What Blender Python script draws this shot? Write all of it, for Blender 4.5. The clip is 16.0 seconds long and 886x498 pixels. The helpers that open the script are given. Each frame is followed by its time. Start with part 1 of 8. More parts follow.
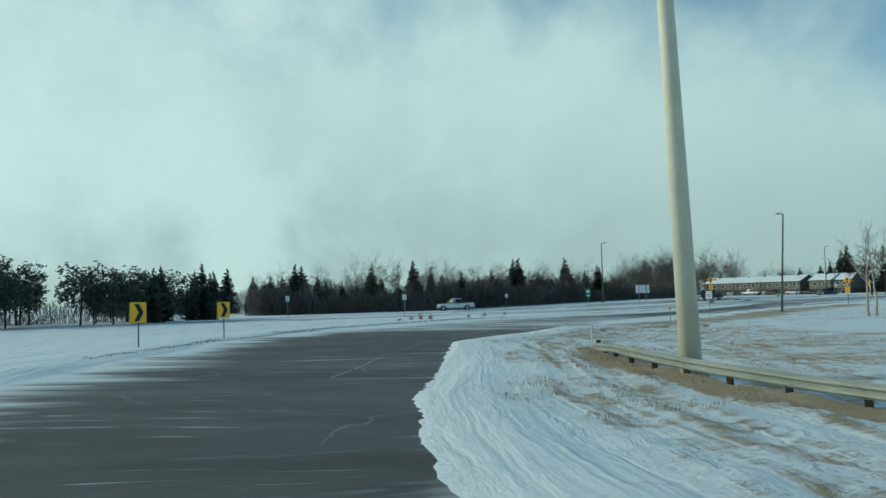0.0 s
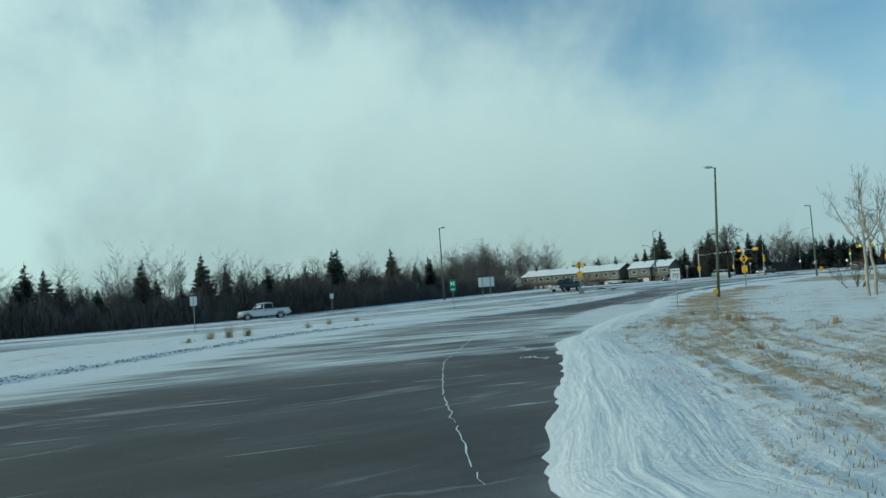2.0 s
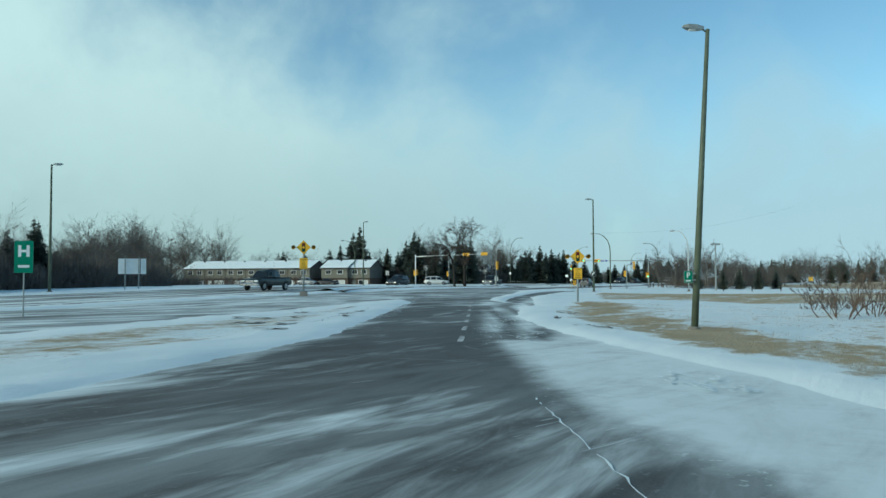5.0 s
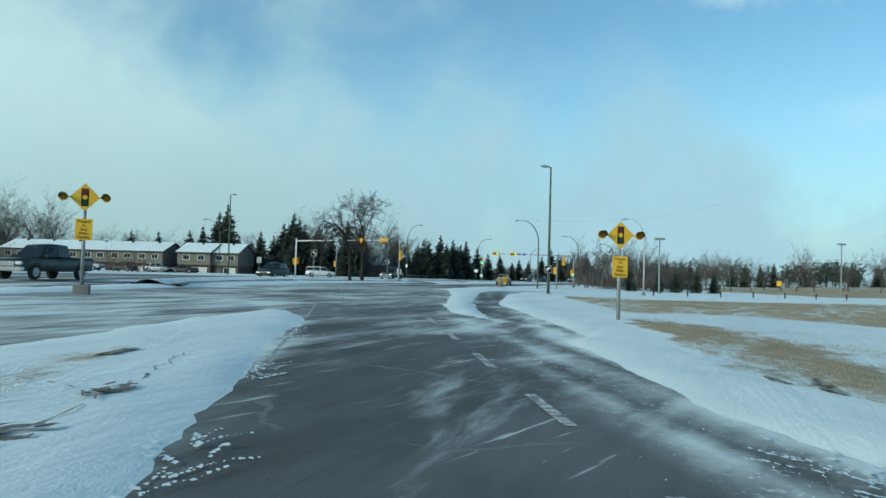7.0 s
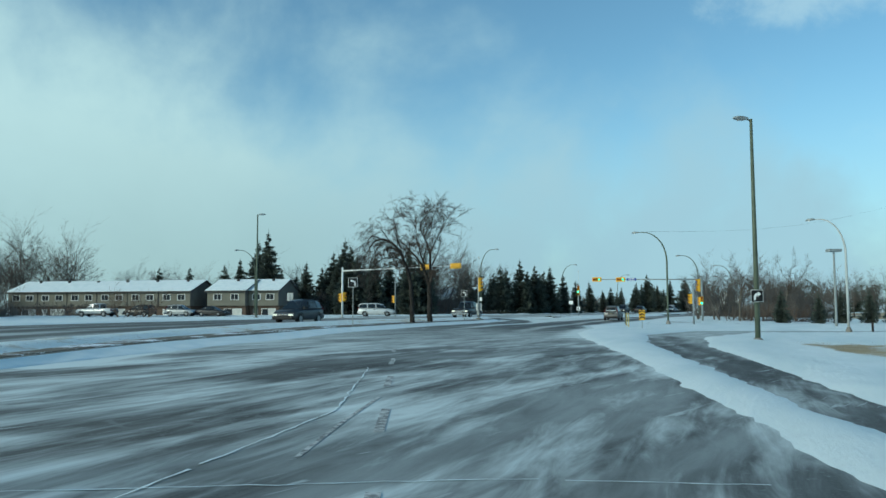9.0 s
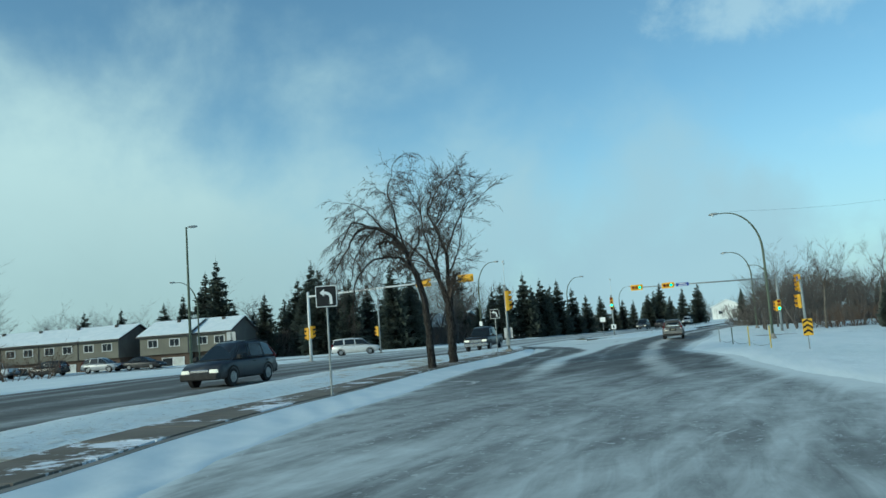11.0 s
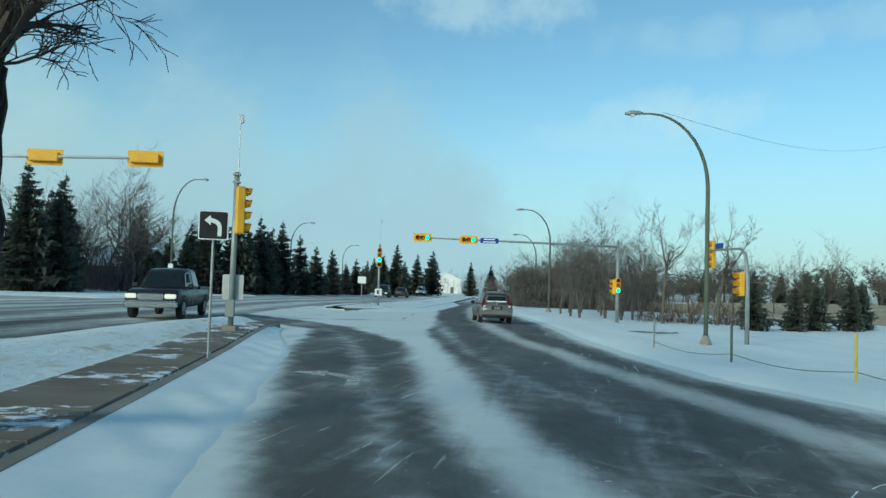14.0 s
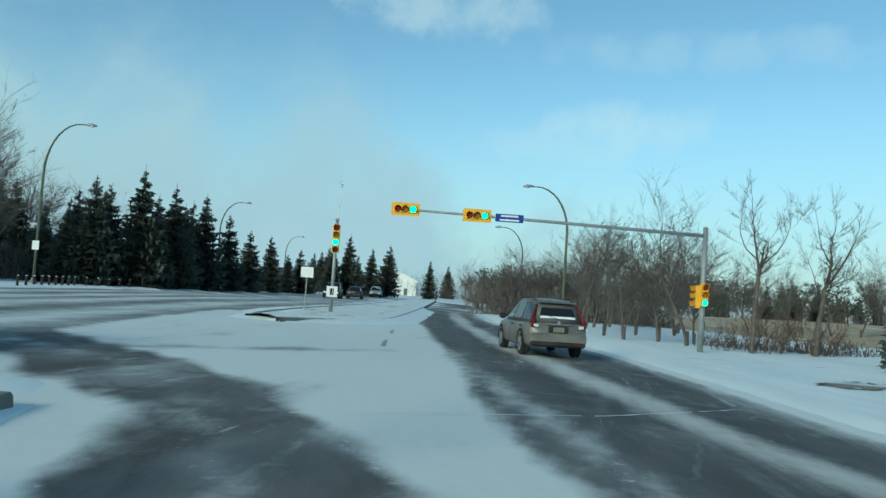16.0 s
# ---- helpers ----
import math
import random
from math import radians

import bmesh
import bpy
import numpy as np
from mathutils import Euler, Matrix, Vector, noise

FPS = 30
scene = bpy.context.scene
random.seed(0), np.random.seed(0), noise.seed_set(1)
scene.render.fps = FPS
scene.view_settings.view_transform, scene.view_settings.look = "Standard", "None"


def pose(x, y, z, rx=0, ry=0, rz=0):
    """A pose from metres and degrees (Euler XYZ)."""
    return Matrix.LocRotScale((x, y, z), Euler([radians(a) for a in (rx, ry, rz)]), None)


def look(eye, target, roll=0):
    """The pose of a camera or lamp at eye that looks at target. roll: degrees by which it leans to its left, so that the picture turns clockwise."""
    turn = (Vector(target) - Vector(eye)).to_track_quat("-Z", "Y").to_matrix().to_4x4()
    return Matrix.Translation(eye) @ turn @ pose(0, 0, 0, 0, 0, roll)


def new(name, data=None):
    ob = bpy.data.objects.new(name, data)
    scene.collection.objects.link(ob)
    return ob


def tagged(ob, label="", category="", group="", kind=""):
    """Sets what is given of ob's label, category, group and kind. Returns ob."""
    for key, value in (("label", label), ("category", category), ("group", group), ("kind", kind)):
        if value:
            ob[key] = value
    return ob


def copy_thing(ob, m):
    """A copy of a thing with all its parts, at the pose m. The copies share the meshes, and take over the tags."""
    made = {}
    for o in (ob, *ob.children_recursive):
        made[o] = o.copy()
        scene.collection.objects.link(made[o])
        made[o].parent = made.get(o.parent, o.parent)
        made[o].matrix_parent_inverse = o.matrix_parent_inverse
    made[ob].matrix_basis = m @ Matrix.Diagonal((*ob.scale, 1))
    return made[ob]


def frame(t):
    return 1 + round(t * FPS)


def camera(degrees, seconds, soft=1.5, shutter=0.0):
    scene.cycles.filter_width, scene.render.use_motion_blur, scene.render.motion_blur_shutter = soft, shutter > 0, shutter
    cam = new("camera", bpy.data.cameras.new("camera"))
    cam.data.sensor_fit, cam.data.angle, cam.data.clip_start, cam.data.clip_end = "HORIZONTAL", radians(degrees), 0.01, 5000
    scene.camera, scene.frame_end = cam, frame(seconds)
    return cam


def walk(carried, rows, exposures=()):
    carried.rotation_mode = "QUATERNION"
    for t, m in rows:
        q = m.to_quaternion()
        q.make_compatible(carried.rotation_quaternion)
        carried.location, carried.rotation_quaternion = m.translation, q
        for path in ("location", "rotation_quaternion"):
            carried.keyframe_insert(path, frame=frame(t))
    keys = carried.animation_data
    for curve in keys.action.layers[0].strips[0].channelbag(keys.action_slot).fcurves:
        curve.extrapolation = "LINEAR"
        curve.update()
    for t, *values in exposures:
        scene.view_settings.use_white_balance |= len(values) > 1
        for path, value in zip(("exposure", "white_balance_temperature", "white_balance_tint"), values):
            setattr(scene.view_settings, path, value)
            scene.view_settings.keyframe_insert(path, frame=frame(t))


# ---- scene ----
cam = camera(58.7, 16.0)
PATH = [
    (0, (30.939, -69.636, 1.721), (29.666, -68.098, 1.846), -1.5),
    (0.5, (25.169, -64.933, 1.578), (23.991, -63.321, 1.696), -2.6),
    (1, (19.854, -59.778, 1.417), (18.747, -58.115, 1.513), -3.8),
    (1.5, (14.869, -53.95, 1.395), (13.867, -52.223, 1.512), -4.2),
    (2, (10.479, -47.891, 1.334), (9.657, -46.071, 1.444), -4.2),
    (2.5, (6.659, -41.412, 1.304), (6.041, -39.512, 1.38), -4.0),
    (3, (3.291, -34.566, 1.298), (2.846, -32.62, 1.421), -1.5),
    (3.5, (0.481, -27.673, 1.271), (0.147, -25.709, 1.443), 1.0),
    (3.7, (-0.554, -24.671, 1.233), (-0.848, -22.7, 1.4), 1.2),
    (5.8, (-5.963, 3.713, 0.96), (-5.796, 5.706, 0.98), -1.1),
    (6, (-6.173, 6.558, 0.984), (-5.963, 8.547, 0.995), -1.1),
    (6.5, (-6.586, 13.559, 0.98), (-6.282, 15.535, 0.994), 0.1),
    (7, (-6.626, 20.605, 0.986), (-6.326, 22.581, 1.053), 1.6),
    (7.5, (-6.398, 27.697, 0.967), (-6.14, 29.677, 1.075), 1.4),
    (8, (-5.964, 34.808, 0.968), (-5.7, 36.786, 1.111), 0.6),
    (8.5, (-5.589, 41.986, 1.131), (-5.36, 43.967, 1.278), 0.4),
    (8.7, (-5.568, 44.659, 1.175), (-5.402, 46.646, 1.323), 0.5),
    (10.8, (-6.567, 70.39, 1.432), (-6.396, 72.372, 1.637), -3.3),
    (11, (-6.741, 72.779, 1.476), (-6.512, 74.754, 1.694), -4.2),
    (11.5, (-6.962, 78.155, 1.536), (-6.614, 80.116, 1.719), -4.6),
    (12, (-6.701, 83.531, 1.507), (-6.203, 85.463, 1.649), -3.2),
    (12.5, (-5.939, 88.682, 1.564), (-5.289, 90.57, 1.67), -1.4),
    (13, (-4.791, 93.692, 1.531), (-4.014, 95.532, 1.626), -1.1),
    (13.5, (-3.357, 98.658, 1.554), (-2.466, 100.446, 1.658), 0.6),
    (14, (-1.736, 103.513, 1.474), (-0.802, 105.279, 1.575), 1.8),
    (14.5, (-0.02, 108.156, 1.427), (0.91, 109.924, 1.526), 2.1),
    (15, (1.857, 112.826, 1.435), (2.856, 114.555, 1.537), 2.3),
    (15.5, (3.836, 117.345, 1.415), (4.917, 119.025, 1.516), 2.4),
    (16, (5.713, 121.889, 1.351), (6.763, 123.588, 1.464), 3.9),
]
walk(cam, [(t, look(eye, target, roll)) for t, eye, target, roll in PATH],
     [(0, -0.24, 6050, -10), (2, -0.20, 6000, -10), (3.5, -0.14, 5950, -10), (6, 0.0, 5750, -11), (8.5, -0.12, 5650, -12), (16, -0.12, 5800, -13)])
# ---- light and sky ----
SUN_TO = Vector((-0.86, -0.42, 0.36)).normalized()
world = bpy.data.worlds.new("sky")
scene.world = world
world.use_nodes = True
wn, wl = world.node_tree.nodes, world.node_tree.links
wn.clear()


def wnode(kind, **values):
    n = wn.new(kind)
    for k, v in values.items():
        n.inputs[k].default_value = v
    return n


def wmath(op, a, b=None, c=None):
    n = wn.new("ShaderNodeMath")
    n.operation = op
    n.use_clamp = False
    for i, v in enumerate((a, b, c)):
        if v is None:
            continue
        if isinstance(v, (int, float)):
            n.inputs[i].default_value = v
        else:
            wl.new(v, n.inputs[i])
    return n.outputs[0]


def wrange(v, a, b, lo=0.0, hi=1.0):
    n = wn.new("ShaderNodeMapRange")
    n.interpolation_type = "SMOOTHSTEP"
    wl.new(v, n.inputs[0])
    for i, x in enumerate((a, b, lo, hi)):
        n.inputs[i + 1].default_value = x
    return n.outputs[0]


def wmix(f, a, b):
    n = wn.new("ShaderNodeMix")
    n.data_type = "RGBA"
    for s, v in ((0, f), (6, a), (7, b)):
        if isinstance(v, (tuple, float, int)):
            n.inputs[s].default_value = (*v, 1) if isinstance(v, tuple) else v
        else:
            wl.new(v, n.inputs[s])
    return n.outputs[2]


coord = wn.new("ShaderNodeTexCoord")
sep = wn.new("ShaderNodeSeparateXYZ")
wl.new(coord.outputs["Generated"], sep.inputs[0])
sky = wn.new("ShaderNodeTexSky")
sky.sky_type = "NISHITA"
sky.sun_disc = False
sky.sun_elevation = math.asin(SUN_TO.z)
sky.sun_rotation = math.atan2(SUN_TO.x, SUN_TO.y)
sky.altitude, sky.air_density, sky.dust_density, sky.ozone_density = 500, 1.0, 1.0, 1.4
gain = wn.new("ShaderNodeMix")
gain.data_type, gain.blend_type = "RGBA", "MULTIPLY"
gain.inputs[0].default_value = 1
wl.new(sky.outputs[0], gain.inputs[6])
gain.inputs[7].default_value = (0.148, 0.160, 0.156, 1)
blue = gain.outputs[2]
# bank of blown snow and low cloud: its top falls from the west to the east, with torn, billowing edges
soft = wnode("ShaderNodeTexNoise", Scale=3.2, Detail=6.0, Roughness=0.55, Distortion=0.35)
wl.new(coord.outputs["Generated"], soft.inputs["Vector"])
fine = wnode("ShaderNodeTexNoise", Scale=8.0, Detail=6.0, Roughness=0.55, Distortion=0.15)
wl.new(coord.outputs["Generated"], fine.inputs["Vector"])
top = wmath("MAXIMUM", wmath("MULTIPLY_ADD", sep.outputs[0], -0.20, 0.205), 0.05)
over = wmath("SUBTRACT", sep.outputs[2], top)
torn = wmath("ADD", wmath("MULTIPLY", wmath("SUBTRACT", soft.outputs[0], 0.5), 0.42), wmath("MULTIPLY", wmath("SUBTRACT", fine.outputs[0], 0.5), 0.26))
bank_cover = wrange(wmath("SUBTRACT", over, torn), -0.10, 0.17, 0.95, 0.0)
haze = wrange(sep.outputs[2], 0.0, 0.28, 0.72, 0.0)
# a few small clouds in the blue: bearing, height, spread each way
bearing = wmath("ARCTAN2", sep.outputs[0], sep.outputs[1])
puffs = None
curl = wnode("ShaderNodeTexNoise", Scale=17.0, Detail=6.0, Roughness=0.6, Distortion=0.2)
wl.new(coord.outputs["Generated"], curl.inputs["Vector"])
for az, el, wide, tall, dense in ((30, 20.5, 7, 2.4, 0.42), (45, 12.5, 6.0, 1.9, 0.36), (41, 11.0, 7.0, 1.3, 0.20), (51, 17.5, 13, 1.4, 0.18), (-50, 23, 14, 4, 0.4)):
    u = wmath("DIVIDE", wmath("SUBTRACT", bearing, radians(az)), radians(wide))
    v = wmath("DIVIDE", wmath("SUBTRACT", sep.outputs[2], math.sin(radians(el))), radians(tall))
    r2 = wmath("ADD", wmath("MULTIPLY", u, u), wmath("MULTIPLY", v, v))
    one = wmath("MULTIPLY", wrange(wmath("SUBTRACT", wmath("MULTIPLY_ADD", curl.outputs[0], 4.6, -1.15), r2), -0.35, 1.7), dense)
    puffs = one if puffs is None else wmath("MAXIMUM", puffs, one)
cover = wmath("MAXIMUM", bank_cover, haze)
west = wmath("MULTIPLY", sep.outputs[0], -1.0)
white = wmix(wrange(sep.outputs[2], 0.02, 0.26), (0.45, 0.55, 0.57), (0.66, 0.77, 0.78))
white = wmix(wrange(west, -0.40, 0.30), (0.45, 0.58, 0.69), white)
# thicker, whiter billows towards the sun's side
billow = wmath("MULTIPLY", wrange(wmath("ADD", wmath("MULTIPLY", soft.outputs[0], 0.6), wmath("MULTIPLY", fine.outputs[0], 0.4)), 0.42, 0.64), wrange(west, 0.25, 0.95, 0.10, 0.8))
white = wmix(billow, white, (0.78, 0.93, 0.93))
hue = wmix(puffs, wmix(cover, blue, white), (0.78, 0.86, 0.88))
bg = wnode("ShaderNodeBackground", Strength=1.0)
wl.new(hue, bg.inputs[0])
wl.new(bg.outputs[0], wn.new("ShaderNodeOutputWorld").inputs[0])

sun = new("sun", bpy.data.lights.new("sun", "SUN"))
sun.data.energy, sun.data.angle, sun.data.color = 2.5, radians(14), (1.0, 0.88, 0.72)
sun.matrix_world = look(SUN_TO * 300, (0, 0, 0))

# ---- materials ----


class Mat:
    """A small builder for node materials."""

    def __init__(self, name, rough=0.8, metal=0.0, spec=0.3):
        self.m = bpy.data.materials.new(name)
        self.m.use_nodes = True
        self.n, self.l = self.m.node_tree.nodes, self.m.node_tree.links
        self.b = self.n["Principled BSDF"]
        self.b.inputs["Roughness"].default_value = rough
        self.b.inputs["Metallic"].default_value = metal
        self.b.inputs["Specular IOR Level"].default_value = spec
        self.pos = None

    def where(self, scale=(1, 1, 1), turn=0.0, local=False):
        """Coordinates in metres, turned about z and scaled."""
        if local:
            out = self.n.new("ShaderNodeTexCoord").outputs["Object"]
        else:
            out = self.n.new("ShaderNodeNewGeometry").outputs["Position"]
        m = self.n.new("ShaderNodeMapping")
        m.inputs["Rotation"].default_value[2] = radians(turn)
        m.inputs["Scale"].default_value = tuple(1 / q for q in scale)
        m.vector_type = "TEXTURE"
        self.l.new(out, m.inputs[0])
        return m.outputs[0]

    def noise(self, scale, detail=4, rough=0.55, vec=None, dist=0.0):
        t = self.n.new("ShaderNodeTexNoise")
        t.inputs["Scale"].default_value, t.inputs["Detail"].default_value = scale, detail
        t.inputs["Roughness"].default_value, t.inputs["Distortion"].default_value = rough, dist
        self.l.new(vec if vec is not None else self.where(), t.inputs["Vector"])
        return t.outputs[0]

    def attr(self, name):
        a = self.n.new("ShaderNodeAttribute")
        a.attribute_name = name
        return a.outputs["Fac"]

    def chance(self):
        return self.n.new("ShaderNodeObjectInfo").outputs["Random"]

    def math(self, op, a, b=0.0, c=None):
        n = self.n.new("ShaderNodeMath")
        n.operation = op
        for i, v in enumerate((a, b, c)):
            if v is None:
                continue
            if isinstance(v, (int, float)):
                n.inputs[i].default_value = v
            else:
                self.l.new(v, n.inputs[i])
        return n.outputs[0]

    def ramp(self, v, a, b, lo=0.0, hi=1.0):
        n = self.n.new("ShaderNodeMapRange")
        n.interpolation_type = "SMOOTHSTEP"
        self.l.new(v, n.inputs[0])
        for i, x in enumerate((a, b, lo, hi)):
            if isinstance(x, (int, float)):
                n.inputs[i + 1].default_value = x
            else:
                self.l.new(x, n.inputs[i + 1])
        return n.outputs[0]

    def mix(self, f, a, b):
        n = self.n.new("ShaderNodeMix")
        n.data_type = "RGBA"
        for s, v in ((0, f), (6, a), (7, b)):
            if isinstance(v, (tuple, float, int)):
                n.inputs[s].default_value = (*v, 1) if isinstance(v, tuple) else v
            else:
                self.l.new(v, n.inputs[s])
        return n.outputs[2]

    def set(self, key, v):
        if isinstance(v, tuple):
            self.b.inputs[key].default_value = (*v, 1)
        elif isinstance(v, (int, float)):
            self.b.inputs[key].default_value = v
        else:
            self.l.new(v, self.b.inputs[key])
        return self

    def bump(self, v, strength=0.3, dist=0.02):
        n = self.n.new("ShaderNodeBump")
        n.inputs["Strength"].default_value, n.inputs["Distance"].default_value = strength, dist
        self.l.new(v, n.inputs["Height"])
        self.l.new(n.outputs[0], self.b.inputs["Normal"])
        return self


def worn(name, low, high, rough=0.7, metal=0.0, scale=3.0, grime=0.25, bump=0.15, spec=0.3, local=True, dirt=(0.16, 0.14, 0.12)):
    """Two colours by coarse noise, grime by finer noise, and light relief."""
    k = Mat(name, rough, metal, spec)
    v = k.where(local=local)
    big, small = k.noise(scale, 4, 0.55, v), k.noise(scale * 9, 5, 0.65, v)
    c = k.mix(k.ramp(big, 0.32, 0.68), low, high)
    c = k.mix(k.math("MULTIPLY", k.ramp(small, 0.52, 0.78), grime), c, dirt)
    k.set("Base Color", c)
    k.set("Roughness", k.ramp(small, 0.2, 0.8, max(rough - 0.12, 0.05), min(rough + 0.1, 1)))
    if bump:
        k.bump(small, bump, 0.01)
    return k.m


def glow(name, colour, strength):
    k = Mat(name, 0.4)
    k.set("Base Color", tuple(0.4 * c for c in colour)).set("Emission Color", colour).set("Emission Strength", strength)
    return k.m


WIND = 60.0  # the wind blows the snow across the road in long streaks


def make_asphalt():
    k = Mat("asphalt_under_blown_snow", 0.85, 0, 0.25)
    pos = k.where()
    cover = k.attr("snow")
    grit = k.noise(38, 3, 0.7, pos)
    patch = k.noise(0.35, 4, 0.6, pos)
    base = k.mix(k.ramp(patch, 0.3, 0.7), (0.052, 0.049, 0.045), (0.090, 0.085, 0.078))
    base = k.mix(k.ramp(grit, 0.35, 0.75, 0, 0.5), base, (0.135, 0.128, 0.118))
    # sealed and snow-filled cracks
    vor = k.n.new("ShaderNodeTexVoronoi")
    vor.feature = "DISTANCE_TO_EDGE"
    vor.inputs["Scale"].default_value = 0.16
    bent = k.n.new("ShaderNodeVectorMath")
    bent.operation = "ADD"
    k.l.new(pos, bent.inputs[0])
    wob = k.n.new("ShaderNodeTexNoise")
    wob.inputs["Scale"].default_value, wob.inputs["Detail"].default_value = 0.7, 5
    k.l.new(pos, wob.inputs["Vector"])
    k.l.new(wob.outputs[1], bent.inputs[1])
    k.l.new(bent.outputs[0], vor.inputs["Vector"])
    crack = k.ramp(vor.outputs["Distance"], 0.002, 0.008, 1, 0)
    crack = k.math("MULTIPLY", crack, k.ramp(k.noise(0.3, 2, 0.5, pos), 0.48, 0.6))
    streak = k.noise(1.0, 5, 0.55, k.where((0.12, 0.62, 1), WIND), 0.7)
    thread = k.noise(1.0, 6, 0.62, k.where((0.40, 2.6, 1), WIND + 6), 0.8)
    cloud = k.noise(0.16, 4, 0.55, pos)
    s = k.math("ADD", k.math("MULTIPLY", streak, 0.62), k.math("MULTIPLY", thread, 0.30))
    s = k.math("ADD", s, k.math("MULTIPLY", cloud, 0.23))
    edge = k.math("SUBTRACT", 0.86, k.math("MULTIPLY", cover, 0.60))
    mask = k.ramp(k.math("SUBTRACT", s, edge), -0.12, 0.14)
    dust = k.noise(1.0, 6, 0.62, k.where((0.15, 1.0, 1), 52), 0.7)
    mottle = k.noise(1.5, 8, 0.68, pos, 0.6)
    lay = k.math("ADD", k.math("MULTIPLY", dust, 0.66), k.math("MULTIPLY", mottle, 0.34))
    laid = k.math("ADD", cover, k.math("MULTIPLY", k.math("SUBTRACT", lay, 0.5), 1.05))
    packed = k.attr("packed")
    soft_mask = k.ramp(laid, 0.20, 0.74)
    mask = k.math("ADD", k.math("MULTIPLY", mask, k.math("SUBTRACT", 1.0, packed)), k.math("MULTIPLY", soft_mask, packed))
    mask = k.math("MAXIMUM", k.math("MULTIPLY", mask, 0.93), k.math("MULTIPLY", crack, 0.14))
    # a thin veil of wind-dragged powder on bare asphalt; also paints the low haze
    veil = k.noise(1.0, 4, 0.5, k.where((0.07, 0.34, 1), WIND - 4), 1.0)
    thin = k.math("MULTIPLY", k.ramp(k.math("ADD", k.math("MULTIPLY", veil, 0.7), k.math("MULTIPLY", thread, 0.3)), 0.40, 0.66), k.ramp(cover, 0.20, 0.55, 0.06, 0.42))
    mask = k.math("MAXIMUM", mask, thin)
    hair = k.ramp(k.noise(1.0, 4, 0.6, k.where((0.42, 5.5, 1), WIND - 10), 0.6), 0.60, 0.70, 0.0, 0.62)
    mask = k.math("MAXIMUM", mask, k.math("MULTIPLY", hair, k.ramp(k.noise(0.35, 3, 0.5, pos), 0.46, 0.62)))
    # packed crumbs and salt that stick where the wheels miss them
    crumb = k.ramp(k.noise(7.0, 5, 0.7, pos, 0.3), 0.56, 0.64, 0, 0.75)
    mask = k.math("MAXIMUM", mask, k.math("MULTIPLY", k.math("MULTIPLY", crumb, k.ramp(cover, 0.24, 0.5)), k.ramp(packed, 0.1, 0.6, 0.25, 1.0)))
    snow = k.mix(k.noise(5, 4, 0.6, pos), (0.755, 0.825, 0.815), (0.855, 0.905, 0.89))
    snow = k.mix(k.math("MULTIPLY", k.attr("grime"), 0.75), snow, (0.50, 0.47, 0.43))
    k.set("Base Color", k.mix(mask, base, snow))
    k.set("Roughness", k.ramp(mask, 0, 1, 0.7, 0.92))
    k.bump(k.math("ADD", k.math("MULTIPLY", grit, 0.3), mask), 0.35, 0.012)
    return k.m


